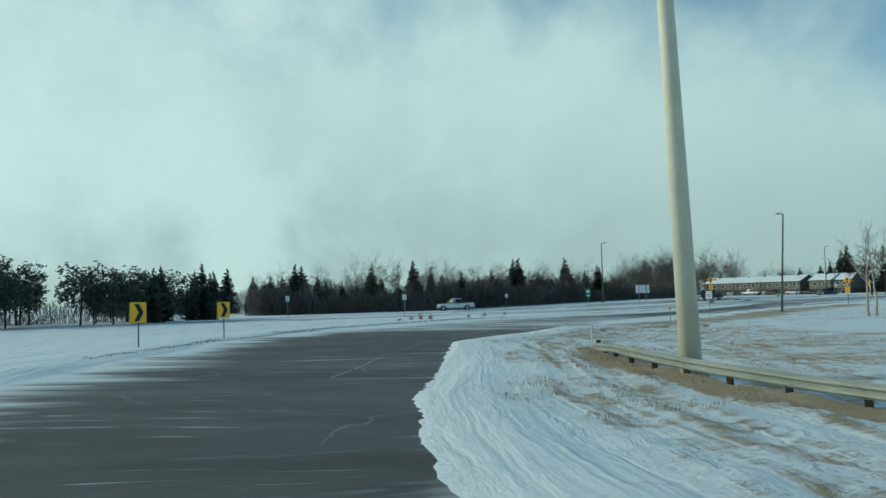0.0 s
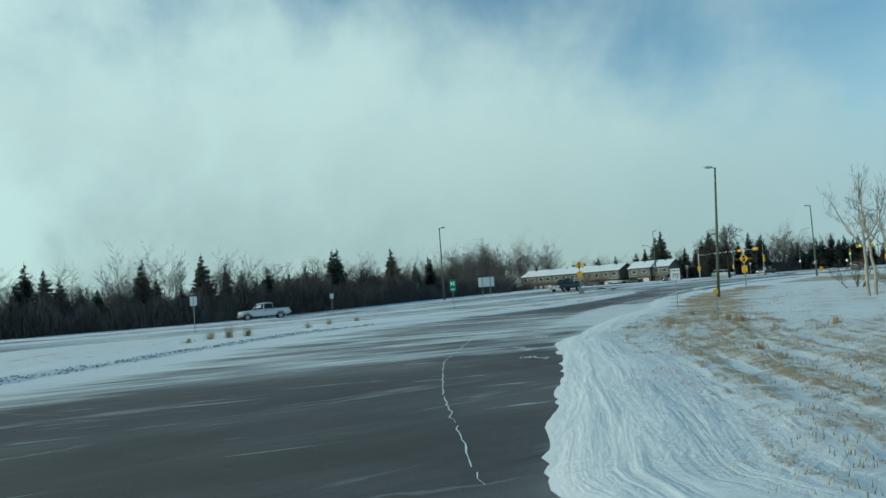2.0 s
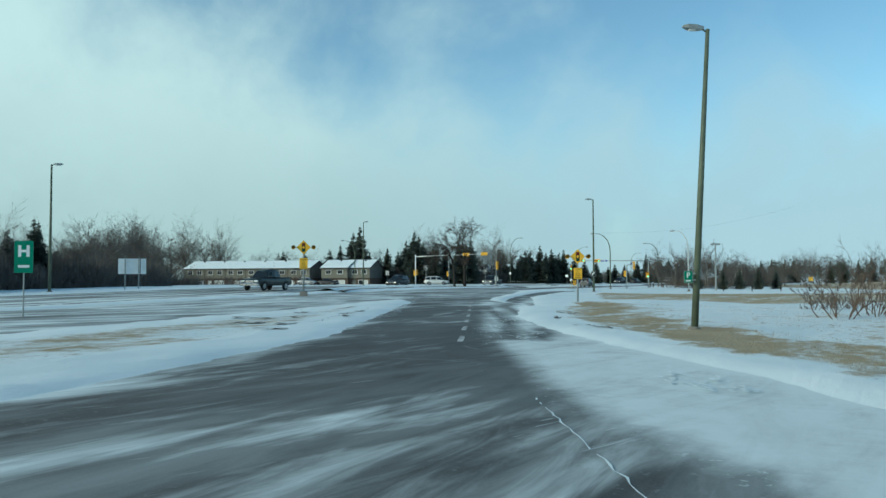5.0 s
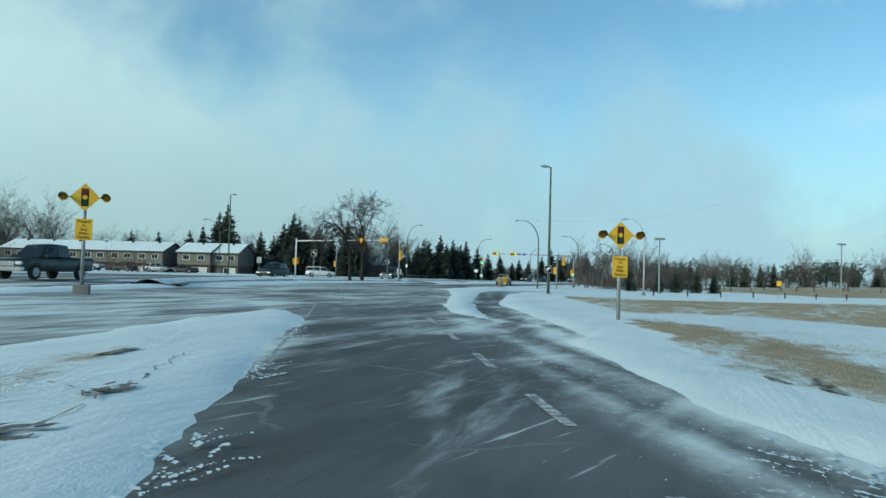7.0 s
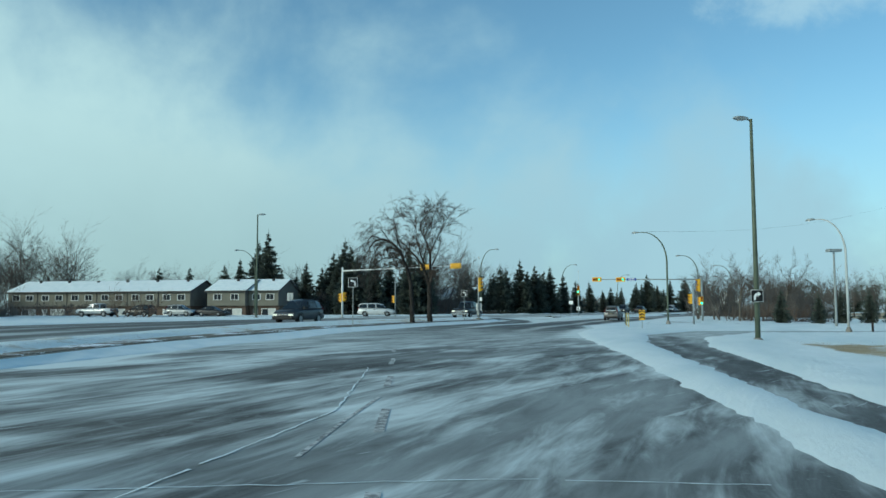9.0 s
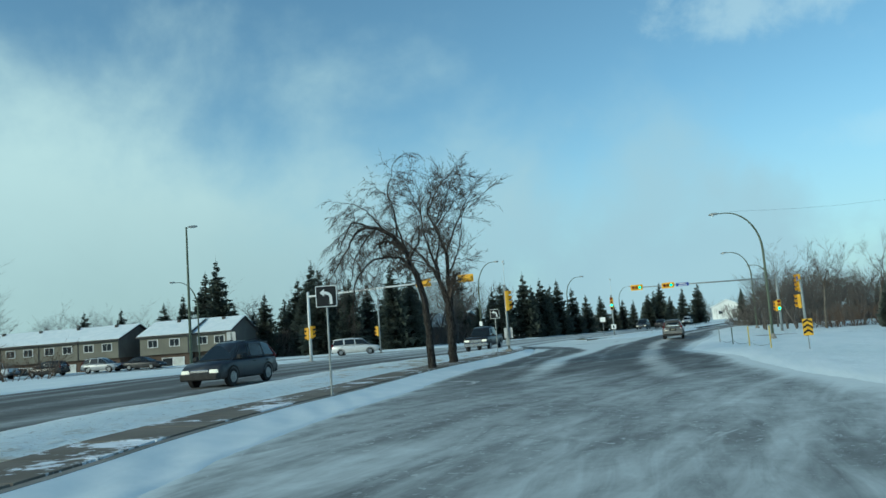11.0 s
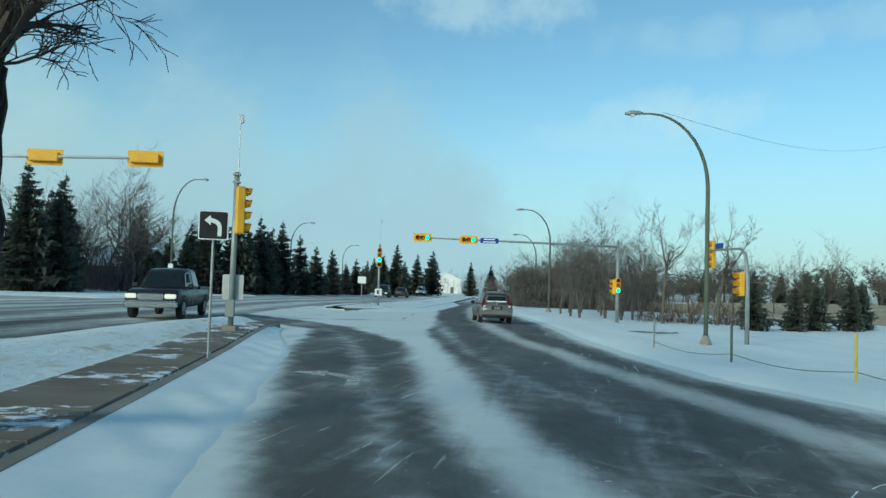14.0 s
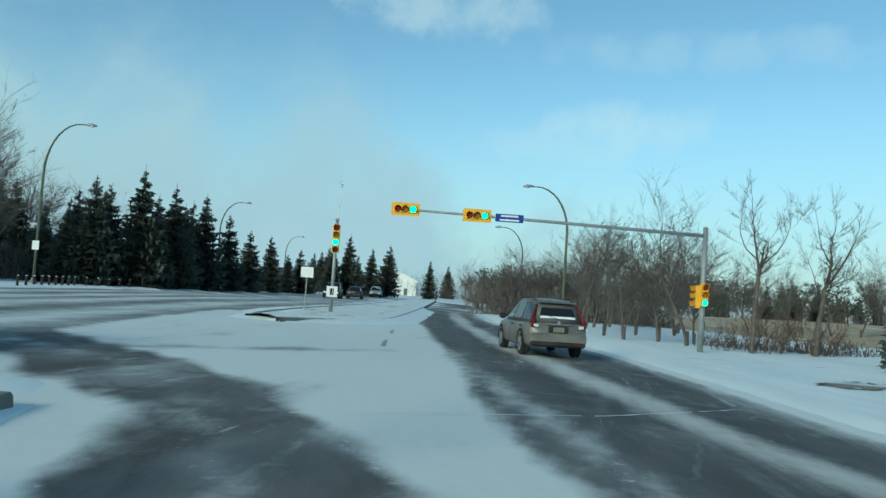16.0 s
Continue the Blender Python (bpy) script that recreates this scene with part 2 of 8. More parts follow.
def make_snow():
    k = Mat("wind_packed_snow_over_dry_grass", 0.75, 0, 0.3)
    pos = k.where()
    grass, lane = k.attr("grass"), k.attr("lane")
    sep = k.n.new("ShaderNodeSeparateXYZ")
    k.l.new(pos, sep.inputs[0])
    # ridges left by the plough run along the road's edge
    rows = k.n.new("ShaderNodeCombineXYZ")
    for i, v in enumerate((k.math("MULTIPLY", lane, 44.0), k.math("MULTIPLY", sep.outputs[0], 0.16), k.math("MULTIPLY", sep.outputs[1], 0.16))):
        k.l.new(v, rows.inputs[i])
    furrow = k.noise(1.0, 4, 0.55, rows.outputs[0], 0.45)
    wind = k.noise(1.0, 5, 0.6, k.where((0.09, 0.42, 1), WIND), 0.5)
    near = k.math("MULTIPLY", k.ramp(lane, 0.45, 0.8, 1.0, 0.0), k.ramp(sep.outputs[1], -8.0, 4.0, 0.85, 0.0))
    drift = k.math("ADD", k.math("MULTIPLY", furrow, near), k.math("MULTIPLY", wind, k.math("SUBTRACT", 1.0, near)))
    tuft = k.noise(1.5, 7, 0.74, k.where((0.6, 1.2, 1), WIND), 0.4)
    fine = k.noise(22, 4, 0.7, pos)
    s = k.math("ADD", k.math("MULTIPLY", drift, 0.56), k.math("MULTIPLY", tuft, 0.44))
    mask = k.ramp(k.math("SUBTRACT", s, k.math("SUBTRACT", 0.86, k.math("MULTIPLY", grass, 0.56))), -0.06, 0.09)
    snow = k.mix(k.ramp(drift, 0.3, 0.7), (0.755, 0.825, 0.82), (0.86, 0.905, 0.895))
    snow = k.mix(k.math("MULTIPLY", k.ramp(tuft, 0.55, 0.8), 0.25), snow, (0.55, 0.54, 0.53))
    hay = k.mix(fine, (0.31, 0.245, 0.155), (0.60, 0.50, 0.335))
    hay = k.mix(k.ramp(k.noise(0.5, 3, 0.5, pos), 0.4, 0.7), hay, (0.40, 0.32, 0.20))
    hay = k.mix(k.ramp(k.noise(0.23, 5, 0.6, pos), 0.52, 0.68, 0, 0.35), hay, (0.24, 0.18, 0.11))
    blades = k.math("MULTIPLY", k.ramp(k.noise(8.0, 5, 0.7, pos, 0.4), 0.57, 0.66), k.ramp(grass, 0.36, 0.62, 0.0, 0.75))
    snow = k.mix(blades, snow, (0.27, 0.235, 0.17))
    k.set("Base Color", k.mix(mask, snow, hay))
    k.set("Roughness", k.ramp(mask, 0, 1, 0.65, 0.95))
    h = k.math("ADD", k.math("MULTIPLY", drift, 1.0), k.math("MULTIPLY", tuft, k.ramp(grass, 0.2, 0.55, 0.22, 0.8)))
    h = k.math("ADD", h, k.math("MULTIPLY", fine, k.ramp(mask, 0, 1, 0.06, 0.5)))
    k.bump(h, 0.75, 0.14)
    return k.m


def make_paving():
    k = Mat("gritty_paving_with_scattered_snow", 0.92, 0, 0.2)
    pos = k.where()
    big, grit, fleck = k.noise(0.7, 4, 0.55, pos), k.noise(40, 4, 0.7, pos), k.noise(3.2, 6, 0.72, pos, 0.5)
    base = k.mix(k.ramp(big, 0.3, 0.7), (0.150, 0.132, 0.108), (0.215, 0.192, 0.160))
    base = k.mix(k.ramp(grit, 0.4, 0.8, 0, 0.4), base, (0.10, 0.09, 0.075))
    lie = k.math("ADD", k.math("MULTIPLY", k.noise(0.55, 4, 0.6, pos), 0.75), k.math("MULTIPLY", fleck, 0.45))
    mask = k.ramp(lie, 0.645, 0.69)
    k.set("Base Color", k.mix(mask, base, (0.80, 0.83, 0.87)))
    k.bump(k.math("ADD", k.math("MULTIPLY", grit, 0.4), mask), 0.4, 0.012)
    return k.m


ASPHALT, SNOW, SNOWY_PAVING = make_asphalt(), make_snow(), make_paving()
SNOWCAP = worn("settled_snow", (0.77, 0.835, 0.84), (0.86, 0.905, 0.90), 0.7, 0, 1.2, 0.05, 0.4, local=False, dirt=(0.6, 0.6, 0.6))
KERB = worn("weathered_concrete", (0.19, 0.178, 0.155), (0.27, 0.252, 0.222), 0.9, 0, 0.8, 0.4, 0.3, local=False)
PAVING = worn("gritty_concrete_paving", (0.20, 0.175, 0.145), (0.29, 0.26, 0.22), 0.92, 0, 0.7, 0.5, 0.4, local=False)
GALV = worn("galvanised_steel", (0.26, 0.28, 0.275), (0.36, 0.38, 0.375), 0.55, 0.4, 2.0, 0.2, 0.05)
OLIVE = worn("olive_painted_steel", (0.085, 0.105, 0.075), (0.125, 0.145, 0.10), 0.55, 0.0, 1.5, 0.25, 0.05)
CREAM = worn("cream_painted_steel", (0.62, 0.60, 0.46), (0.70, 0.68, 0.54), 0.55, 0, 0.9, 0.18, 0.05)
WHITE_STEEL = worn("white_painted_steel", (0.66, 0.68, 0.67), (0.76, 0.77, 0.76), 0.5, 0, 1.5, 0.15, 0.03)
YELLOW = worn("yellow_sign_sheeting", (0.80, 0.44, 0.03), (0.88, 0.52, 0.045), 0.45, 0, 1.5, 0.12, 0.0)
SIGNAL_YELLOW = worn("yellow_signal_housing", (0.74, 0.39, 0.03), (0.82, 0.46, 0.04), 0.5, 0, 2.0, 0.18, 0.03)
BLACK = worn("black_paint", (0.012, 0.012, 0.013), (0.022, 0.022, 0.023), 0.5, 0, 2.0, 0.1, 0.0)
SIGN_WHITE = worn("white_sign_sheeting", (0.74, 0.75, 0.74), (0.82, 0.83, 0.82), 0.45, 0, 1.5, 0.12, 0.0)
SIGN_BACK = worn("bare_aluminium_sign_back", (0.42, 0.43, 0.43), (0.52, 0.53, 0.53), 0.5, 0.35, 1.5, 0.2, 0.02)
GREEN_SIGN = worn("green_sign_sheeting", (0.01, 0.19, 0.11), (0.015, 0.24, 0.14), 0.45, 0, 1.5, 0.1, 0.0)
BLUE_SIGN = worn("blue_sign_sheeting", (0.012, 0.045, 0.26), (0.02, 0.06, 0.32), 0.45, 0, 1.5, 0.1, 0.0)
BARK = worn("dark_bark", (0.026, 0.022, 0.019), (0.060, 0.049, 0.040), 0.95, 0, 3.0, 0.4, 0.6)


def make_ridged_bark():
    """Deep upright furrows, bent and broken."""
    k = Mat("furrowed_elm_bark", 0.95, 0, 0.15)
    v = k.where((13, 13, 2.4), 0, True)
    ridge, grit = k.noise(1.6, 5, 0.6, v, 0.8), k.noise(30, 4, 0.7, k.where(local=True))
    k.set("Base Color", k.mix(k.ramp(ridge, 0.36, 0.66), (0.014, 0.012, 0.011), k.mix(grit, (0.052, 0.046, 0.041), (0.090, 0.080, 0.071))))
    k.bump(k.math("ADD", ridge, k.math("MULTIPLY", grit, 0.15)), 1.0, 0.05)
    return k.m


ELM_BARK = make_ridged_bark()
FAR_BARK = worn("grey_brown_bark", (0.070, 0.061, 0.054), (0.120, 0.106, 0.094), 0.95, 0, 2.0, 0.3, 0.3)
FAR_TWIG = worn("pale_grey_brown_twigs", (0.090, 0.079, 0.071), (0.148, 0.132, 0.118), 0.95, 0, 1.0, 0.2, 0.0)
TWIG = worn("grey_brown_twigs", (0.05, 0.040, 0.034), (0.095, 0.076, 0.064), 0.95, 0, 1.0, 0.2, 0.0)
PALE_BARK = worn("pale_aspen_bark", (0.30, 0.26, 0.20), (0.44, 0.39, 0.31), 0.9, 0, 2.0, 0.35, 0.3)
NEEDLE = worn("dark_spruce_needles", (0.058, 0.072, 0.062), (0.102, 0.119, 0.094), 0.85, 0, 0.6, 0.2, 0.0, dirt=(0.05, 0.05, 0.035))
BRUSH = worn("red_brown_brush", (0.10, 0.068, 0.05), (0.16, 0.115, 0.085), 0.95, 0, 0.6, 0.2, 0.0)
RED_LENS = worn("dark_red_lens", (0.16, 0.012, 0.01), (0.22, 0.02, 0.015), 0.3, 0, 4, 0.0, 0.0)
AMBER_LENS = worn("dark_amber_lens", (0.25, 0.11, 0.01), (0.32, 0.15, 0.015), 0.3, 0, 4, 0.0, 0.0)
GREEN_LIT = glow("lit_green_signal", (0.08, 1.0, 0.55), 2.2)

# ---- the lie of the land ----
LINE_Y = (-100, -70, -54, -41, -28, 4, 20, 45, 72, 84, 94, 108, 122, 150, 180, 215, 300)
LINE_X = (60, 31, 14.9, 6.6, 0.5, -6, -6.6, -5.6, -6.7, -6.7, -4.8, 0, 5.8, 22, 40, 62, 120)
RISE_Y = (-70, -54, -28, 5, 30, 45, 70, 90, 110, 122)
RISE_Z = (0.15, -0.15, -0.28, -0.58, -0.58, -0.38, -0.12, 0, -0.1, -0.2)


def land(x, y):
    """Height of the road surface and of the land round it: the ramp falls, and all tilts gently to the right of the road."""
    d = np.asarray(x) - np.interp(y, LINE_Y, LINE_X)
    hill = 1.9 * np.exp(-(((x - 135.0) / 38) ** 2) - ((y - 185.0) / 55) ** 2)
    return np.interp(y, RISE_Y, RISE_Z) - 0.022 * np.clip(d, -15, 30) + hill


def gz(x, y):
    return float(land(x, y))


RAMP = [(50, -96), (31, -80), (14.5, -63.3), (8, -57), (0, -47.9), (-6.0, -36), (-9.2, -26), (-11.7, -16), (-11.8, -7), (-9.9, 5), (-8.1, 15),
        (-7.9, 25), (-7.6, 35.5), (-7, 44), (-8.5, 50), (-14, 63), (-12.5, 75), (-10.3, 82), (-9.6, 86), (-6.3, 96), (-3.9, 104.4), (0.5, 116),
        (5.2, 129), (7.5, 134), (17, 150), (24.7, 158), (41.6, 183), (75, 235), (120, 300), (128, 296), (84, 232), (50.2, 186), (36.8, 165),
        (29.8, 150), (21.1, 133.7), (18.6, 129.5), (14.4, 121), (11.9, 115.9), (9.6, 105.6), (7.8, 101), (5.7, 94.7), (4.3, 88.7), (1.8, 72.2),
        (-1.3, 55.4), (-1.8, 50), (-0.3, 44), (-0.9, 36), (-1.6, 30), (-1.4, 22), (-0.5, 14), (0.8, 7), (1.4, -5.7), (2.4, -15), (3.8, -25.8),
        (6.3, -33.8), (8.4, -42), (15.5, -51.2), (20.9, -58.5), (24.4, -62.3), (35, -72), (56, -90)]
MAIN_EAST = [(-34, -60), (-24, -28), (-18.5, -6), (-17.3, 8), (-14.6, 24), (-12.4, 33), (-8.6, 46.5), (-3.5, 50), (-4, 66), (-13.6, 66), (-17, 52), (-19.6, 42),
             (-24, 27), (-30, 10), (-36, -12), (-50, -60)]
MAIN_WEST = [(-54, -60), (-39.5, -14), (-33, 10), (-26.5, 27), (-22, 42), (-18.5, 55), (-17, 62), (-15.5, 78), (-13.4, 88), (-10.5, 100),
             (-6.8, 111.9), (-2.5, 121), (5, 134.5), (14, 152), (20, 162), (40, 190), (72, 240), (112, 302), (104, 306), (64, 246), (30, 198),
             (13.6, 178), (3, 160), (-5, 149), (-13, 138), (-22, 125), (-23.5, 112), (-27, 92), (-31, 75), (-36, 52), (-42, 25), (-52, -5), (-86, -60)]
SLIP = [(-1.2, 39), (-0.6, 49), (-0.1, 52.9), (1.3, 61.7), (5.8, 82), (9, 92), (16, 103), (28, 110), (60, 113), (140, 112), (140, 107), (60, 108), (30, 105.5),
        (18, 99), (11, 89), (7.5, 80), (2.3, 60.3), (1.6, 52), (0.5, 41)]
CROSS = [(-80, 160), (-30, 152), (-5, 149), (10, 140), (12, 150), (0, 163), (-30, 166), (-80, 175)]


def polygon_distance(poly, px, py):
    """Signed distance to a polygon's outline, below zero inside."""
    best = np.full(px.shape, 1e9)
    inside = np.zeros(px.shape, bool)
    for (ax, ay), (bx, by) in zip(poly, poly[1:] + poly[:1]):
        ex, ey = bx - ax, by - ay
        t = np.clip(((px - ax) * ex + (py - ay) * ey) / (ex * ex + ey * ey), 0, 1)
        best = np.minimum(best, np.hypot(px - ax - t * ex, py - ay - t * ey))
        inside ^= ((ay > py) != (by > py)) & (px < (bx - ax) * (py - ay) / (by - ay + 1e-12) + ax)
    return np.where(inside, -best, best)


def ripple(px, py, size, seed):
    """Cheap smooth noise from a few crossed waves, about -1 to 1."""
    rng = random.Random(seed)
    out = np.zeros(px.shape)
    for i in range(7):
        a, w, p = rng.uniform(0, math.tau), rng.uniform(0.6, 1.9) * math.tau / size, rng.uniform(0, math.tau)
        out += np.sin(w * (px * math.cos(a) + py * math.sin(a)) + p)
    return out / 4.2


def steps(lo, hi, step, far):
    """Even steps from lo to hi, then widening ones out to far."""
    mid = list(np.arange(lo, hi + 1e-6, step))
    out, s = [], step
    v = hi
    while v < far:
        s *= 1.35
        v += s
        out.append(v)
    low, s, v = [], step, lo
    while v > -far:
        s *= 1.35
        v -= s
        low.append(v)
    return np.array(low[::-1] + mid + out)


def sheet(name, xs, ys, height, material, attributes=()):
    gx, gy = np.meshgrid(xs, ys)
    gzz = height(gx, gy)
    verts = np.stack([gx, gy, gzz], -1).reshape(-1, 3)
    nx, ny = len(xs), len(ys)
    i = (np.arange(ny - 1)[:, None] * nx + np.arange(nx - 1)[None]).ravel()
    faces = np.stack([i, i + 1, i + nx + 1, i + nx], -1)
    me = bpy.data.meshes.new(name)
    me.from_pydata(verts.tolist(), [], faces.tolist())
    for key, f in attributes:
        a = me.attributes.new(key, "FLOAT", "POINT")
        a.data.foreach_set("value", np.clip(f(gx, gy), 0, 1).ravel().astype(np.float32))
    me.polygons.foreach_set("use_smooth", np.ones(len(faces), bool))
    me.materials.append(material)
    return new(name, me)


JUNCTION = [(-6, 114), (1.0, 130.2), (4.2, 133.4), (6.6, 133.2), (7.6, 131.0), (9, 128), (20, 148), (16.6, 149.2), (14.2, 150.6), (17.0, 155.8), (8, 160), (-14, 146)]
ROADS = (RAMP, MAIN_EAST, MAIN_WEST, SLIP, CROSS, JUNCTION)


def off_road(px, py):
    out = np.full(px.shape, 1e9)
    for poly in ROADS:
        out = np.minimum(out, polygon_distance(poly, px, py))
    return out


def snow_height(px, py):
    d = off_road(px, py) + np.interp(py, (-10, 10, 80, 95), (0.05, 0.08, 0.08, 0.05)) * ripple(px, py, 3.1, 3) + np.interp(py, (-10, 10, 80, 95), (0.012, 0.05, 0.05, 0.03)) * ripple(px, py, 1.3, 4)
    t = np.clip((d + 0.5) / 1.0, 0, 1)
    t = t * t * (3 - 2 * t)
    bank = 0.045 * np.exp(-((d - 1.3) / 1.0) ** 2)
    rough = 0.030 * ripple(px, py, 1.5, 5) + 0.022 * ripple(px, py, 7.0, 6)
    lane = off_road(px, py) + 0.25 * ripple(px, py, 6.0, 12)
    rough = rough + 0.055 * np.sin(lane * 5.2) * np.clip((lane - 1.2) / 1.5, 0, 1) * np.clip((10 - lane) / 3, 0, 1) * np.clip((-12 - py) / 8, 0, 1) * (px > np.interp(py, LINE_Y, LINE_X)) * (1 + 0.8 * ripple(px, py, 2.6, 13))
    far = np.clip((np.hypot(px, py - 60) - 150) / 400, 0, 1)
    return land(px, py) + np.where(t > 0, -0.09 + t * (0.15 + bank + rough), -0.09) + far * 0.3


def grass_cover(px, py):
    d = off_road(px, py)
    right = px > np.interp(py, LINE_Y, LINE_X)
    wob = d + 0.9 * ripple(px, py, 9.0, 18) + 0.35 * ripple(px, py, 3.0, 16)
    # a mown strip along the ramp, then drifts, then the open field
    strip = np.interp(wob, (0.3, 1.2, 2.2, 3.6, 6.0, 7.6), (0.40, 0.52, 0.66, 0.80, 0.76, 0.50)) * np.interp(py, (-70, -40, -20, 10, 30, 48), (0.74, 0.78, 0.88, 1.0, 1.0, 0.9))
    strip = np.maximum(strip, 0.60 * np.clip((-6 - py + 4 * ripple(px, py, 18.0, 33)) / 14, 0, 1) * np.clip((d - 3.5) / 2, 0, 1))
    strip *= np.clip((60 - px + 8 * ripple(px, py, 24.0, 34)) / 22, 0, 1) * np.clip((56 - py) / 8, 0, 1) * right
    clean = np.interp(py, (-12, 0, 40, 60, 70), (0, 1.9, 2.6, 4.4, 5.6))
    strip = np.where((py > -12) & (wob < clean), strip * np.clip(1 - 1.2 * (clean - wob), 0.45, 1), strip)
    field = 0.76 * np.clip((py - 49 + 4 * ripple(px, py, 22.0, 23)) / 7, 0, 1) * np.clip((85 - py + 0.10 * px + 2 * ripple(px, py, 26.0, 24)) / 4, 0, 1)
    field *= np.clip((px - np.interp(py, (45, 75, 90), (4.2, 9.6, 13.5))) / 1.6, 0, 1) * np.clip((70 - px + 5 * ripple(px, py, 30.0, 25)) / 10, 0, 1)
    left = np.interp(py, (0, 12, 45, 55), (0.50, 0.60, 0.60, 0.47)) * (px < -7) * (py < 60) * np.clip((d - 0.5) / 2, 0, 1)
    rail = 0.97 * np.clip(1.6 - np.abs(py + 0.6 - np.interp(px, (15.2, 17.4, 20.0, 23.2, 26.4, 31.0), (-41.4, -44.6, -47.9, -51.0, -53.5, -56.6))) * 0.9, 0, 1) * (px > 15.5) * (px < 36)
    golf = 0.86 * np.clip((px - 66) / 6, 0, 1) * np.clip((py - 116 + 6 * ripple(px, py, 34.0, 19)) / 20, 0, 1) * np.clip((250 - py) / 40, 0, 1)
    return np.maximum.reduce([strip, field, left, golf, rail])


def lane_row(px, py):
    return np.clip(off_road(px, py) / 20.0, 0, 1)


RIGHT_EDGE = [(4.3, 88.7), (5.7, 94.7), (7.8, 101), (9.6, 105.6), (11.9, 115.9), (14.4, 121), (18.6, 129.5), (21.1, 133.7), (29.8, 150), (36.8, 165), (50.2, 186), (84, 232)]


def beside(line, px, py):
    """Distance to a line of points."""
    best = np.full(px.shape, 1e9)
    for (ax, ay), (bx, by) in zip(line, line[1:]):
        ex, ey = bx - ax, by - ay
        t = np.clip(((px - ax) * ex + (py - ay) * ey) / (ex * ex + ey * ey), 0, 1)
        best = np.minimum(best, np.hypot(px - ax - t * ex, py - ay - t * ey))
    return best


TURN_LEFT = [(-2.4, 99), (-0.2, 105), (1.2, 110), (3.6, 116.4), (4.4, 118.5), (6.1, 123.0), (7.6, 128.0), (8.3, 131.7), (8.0, 135.6), (6.4, 139.6), (3.4, 143.4), (-6, 148), (-20, 153)]
LANE_RIDGE = [(2.2, 95), (5.4, 105), (8.4, 113), (10.9, 119.2), (12.4, 122.6), (14.3, 127.6), (15.4, 130.2), (21.4, 142.6), (29.2, 157.0), (36, 168.3), (70, 222)]
LANE_STREAK = [(3.8, 107), (6.4, 114.7), (7.9, 118.7), (9.2, 122.5), (13.2, 131.3), (18.6, 142.6), (26, 157), (33, 168)]
BAY_RIDGE = [(-2.2, 95), (1.5, 106.6), (3.1, 111.5), (5.2, 116.2), (6.6, 119.3), (8.4, 123.4), (10.0, 127.6)]


def from_right(px, py):
    return beside(RIGHT_EDGE, px, py)


def lanes_in(px, py):
    """Snow left by the traffic on the way into the bend: bare wheel paths, dirty ridges between the lanes, a drift beyond the bay."""
    g = lambda line, r: np.exp(-(((beside(line, px, py) + 0.10 * ripple(px, py, 7.0, 9)) / r) ** 2))  # noqa: E731
    w, turn = from_right(px, py), beside(TURN_LEFT, px, py) + 0.16 * ripple(px, py, 5.0, 15)
    c = 0.245 + 0.06 * ripple(px, py, 11.0, 29)
    c = np.maximum.reduce([c, 0.66 * g(LANE_RIDGE, 0.74), 0.42 * g(LANE_STREAK, 0.45), np.interp(py, (95, 110, 127), (0.5, 0.72, 0.86)) * g(BAY_RIDGE, 0.75), 0.42 * g(TURN_LEFT, 0.34)])
    drift = np.clip((w - 6.0) / 0.6, 0, 1) * np.clip((turn - 1.05) / 0.5, 0, 1) * np.clip((py - 124.5) / 3, 0, 1)
    swept = np.exp(-(((beside([(8.6, 138.0), (12.0, 138.8), (15.6, 139.8)], px, py) + 0.1 * ripple(px, py, 3.0, 32)) / 0.4) ** 2))
    return np.maximum(np.maximum(c, drift * (0.84 - 0.16 * np.clip(ripple(px, py, 5.0, 31), 0, 1) - 0.30 * swept)), np.interp(w, (-0.3, 0.3, 0.8), (0.9, 0.6, 0.0)))


MEDIAN_RIGHT = [(-14.2, 64), (-12.6, 75), (-10.4, 82), (-9.7, 86), (-6.4, 96), (-4.0, 104.4), (0.4, 116), (4.9, 128.4), (6.2, 131.0)]
RAMP_TRACKS = ([(-3.0, 15.5), (-2.7, 19.4), (-2.3, 24.8), (-2.3, 32), (-2.6, 37), (-2.4, 40.5), (-1.2, 46), (-0.4, 51.6), (1.8, 60), (4.8, 77), (7.5, 88)],
               [(-2.2, 15.4), (-1.3, 21.0), (-1.0, 27.4), (-1.2, 34), (-1.4, 40.7), (-0.2, 47), (0.7, 52.2), (3.0, 62), (6.5, 79.6), (9.5, 90)])


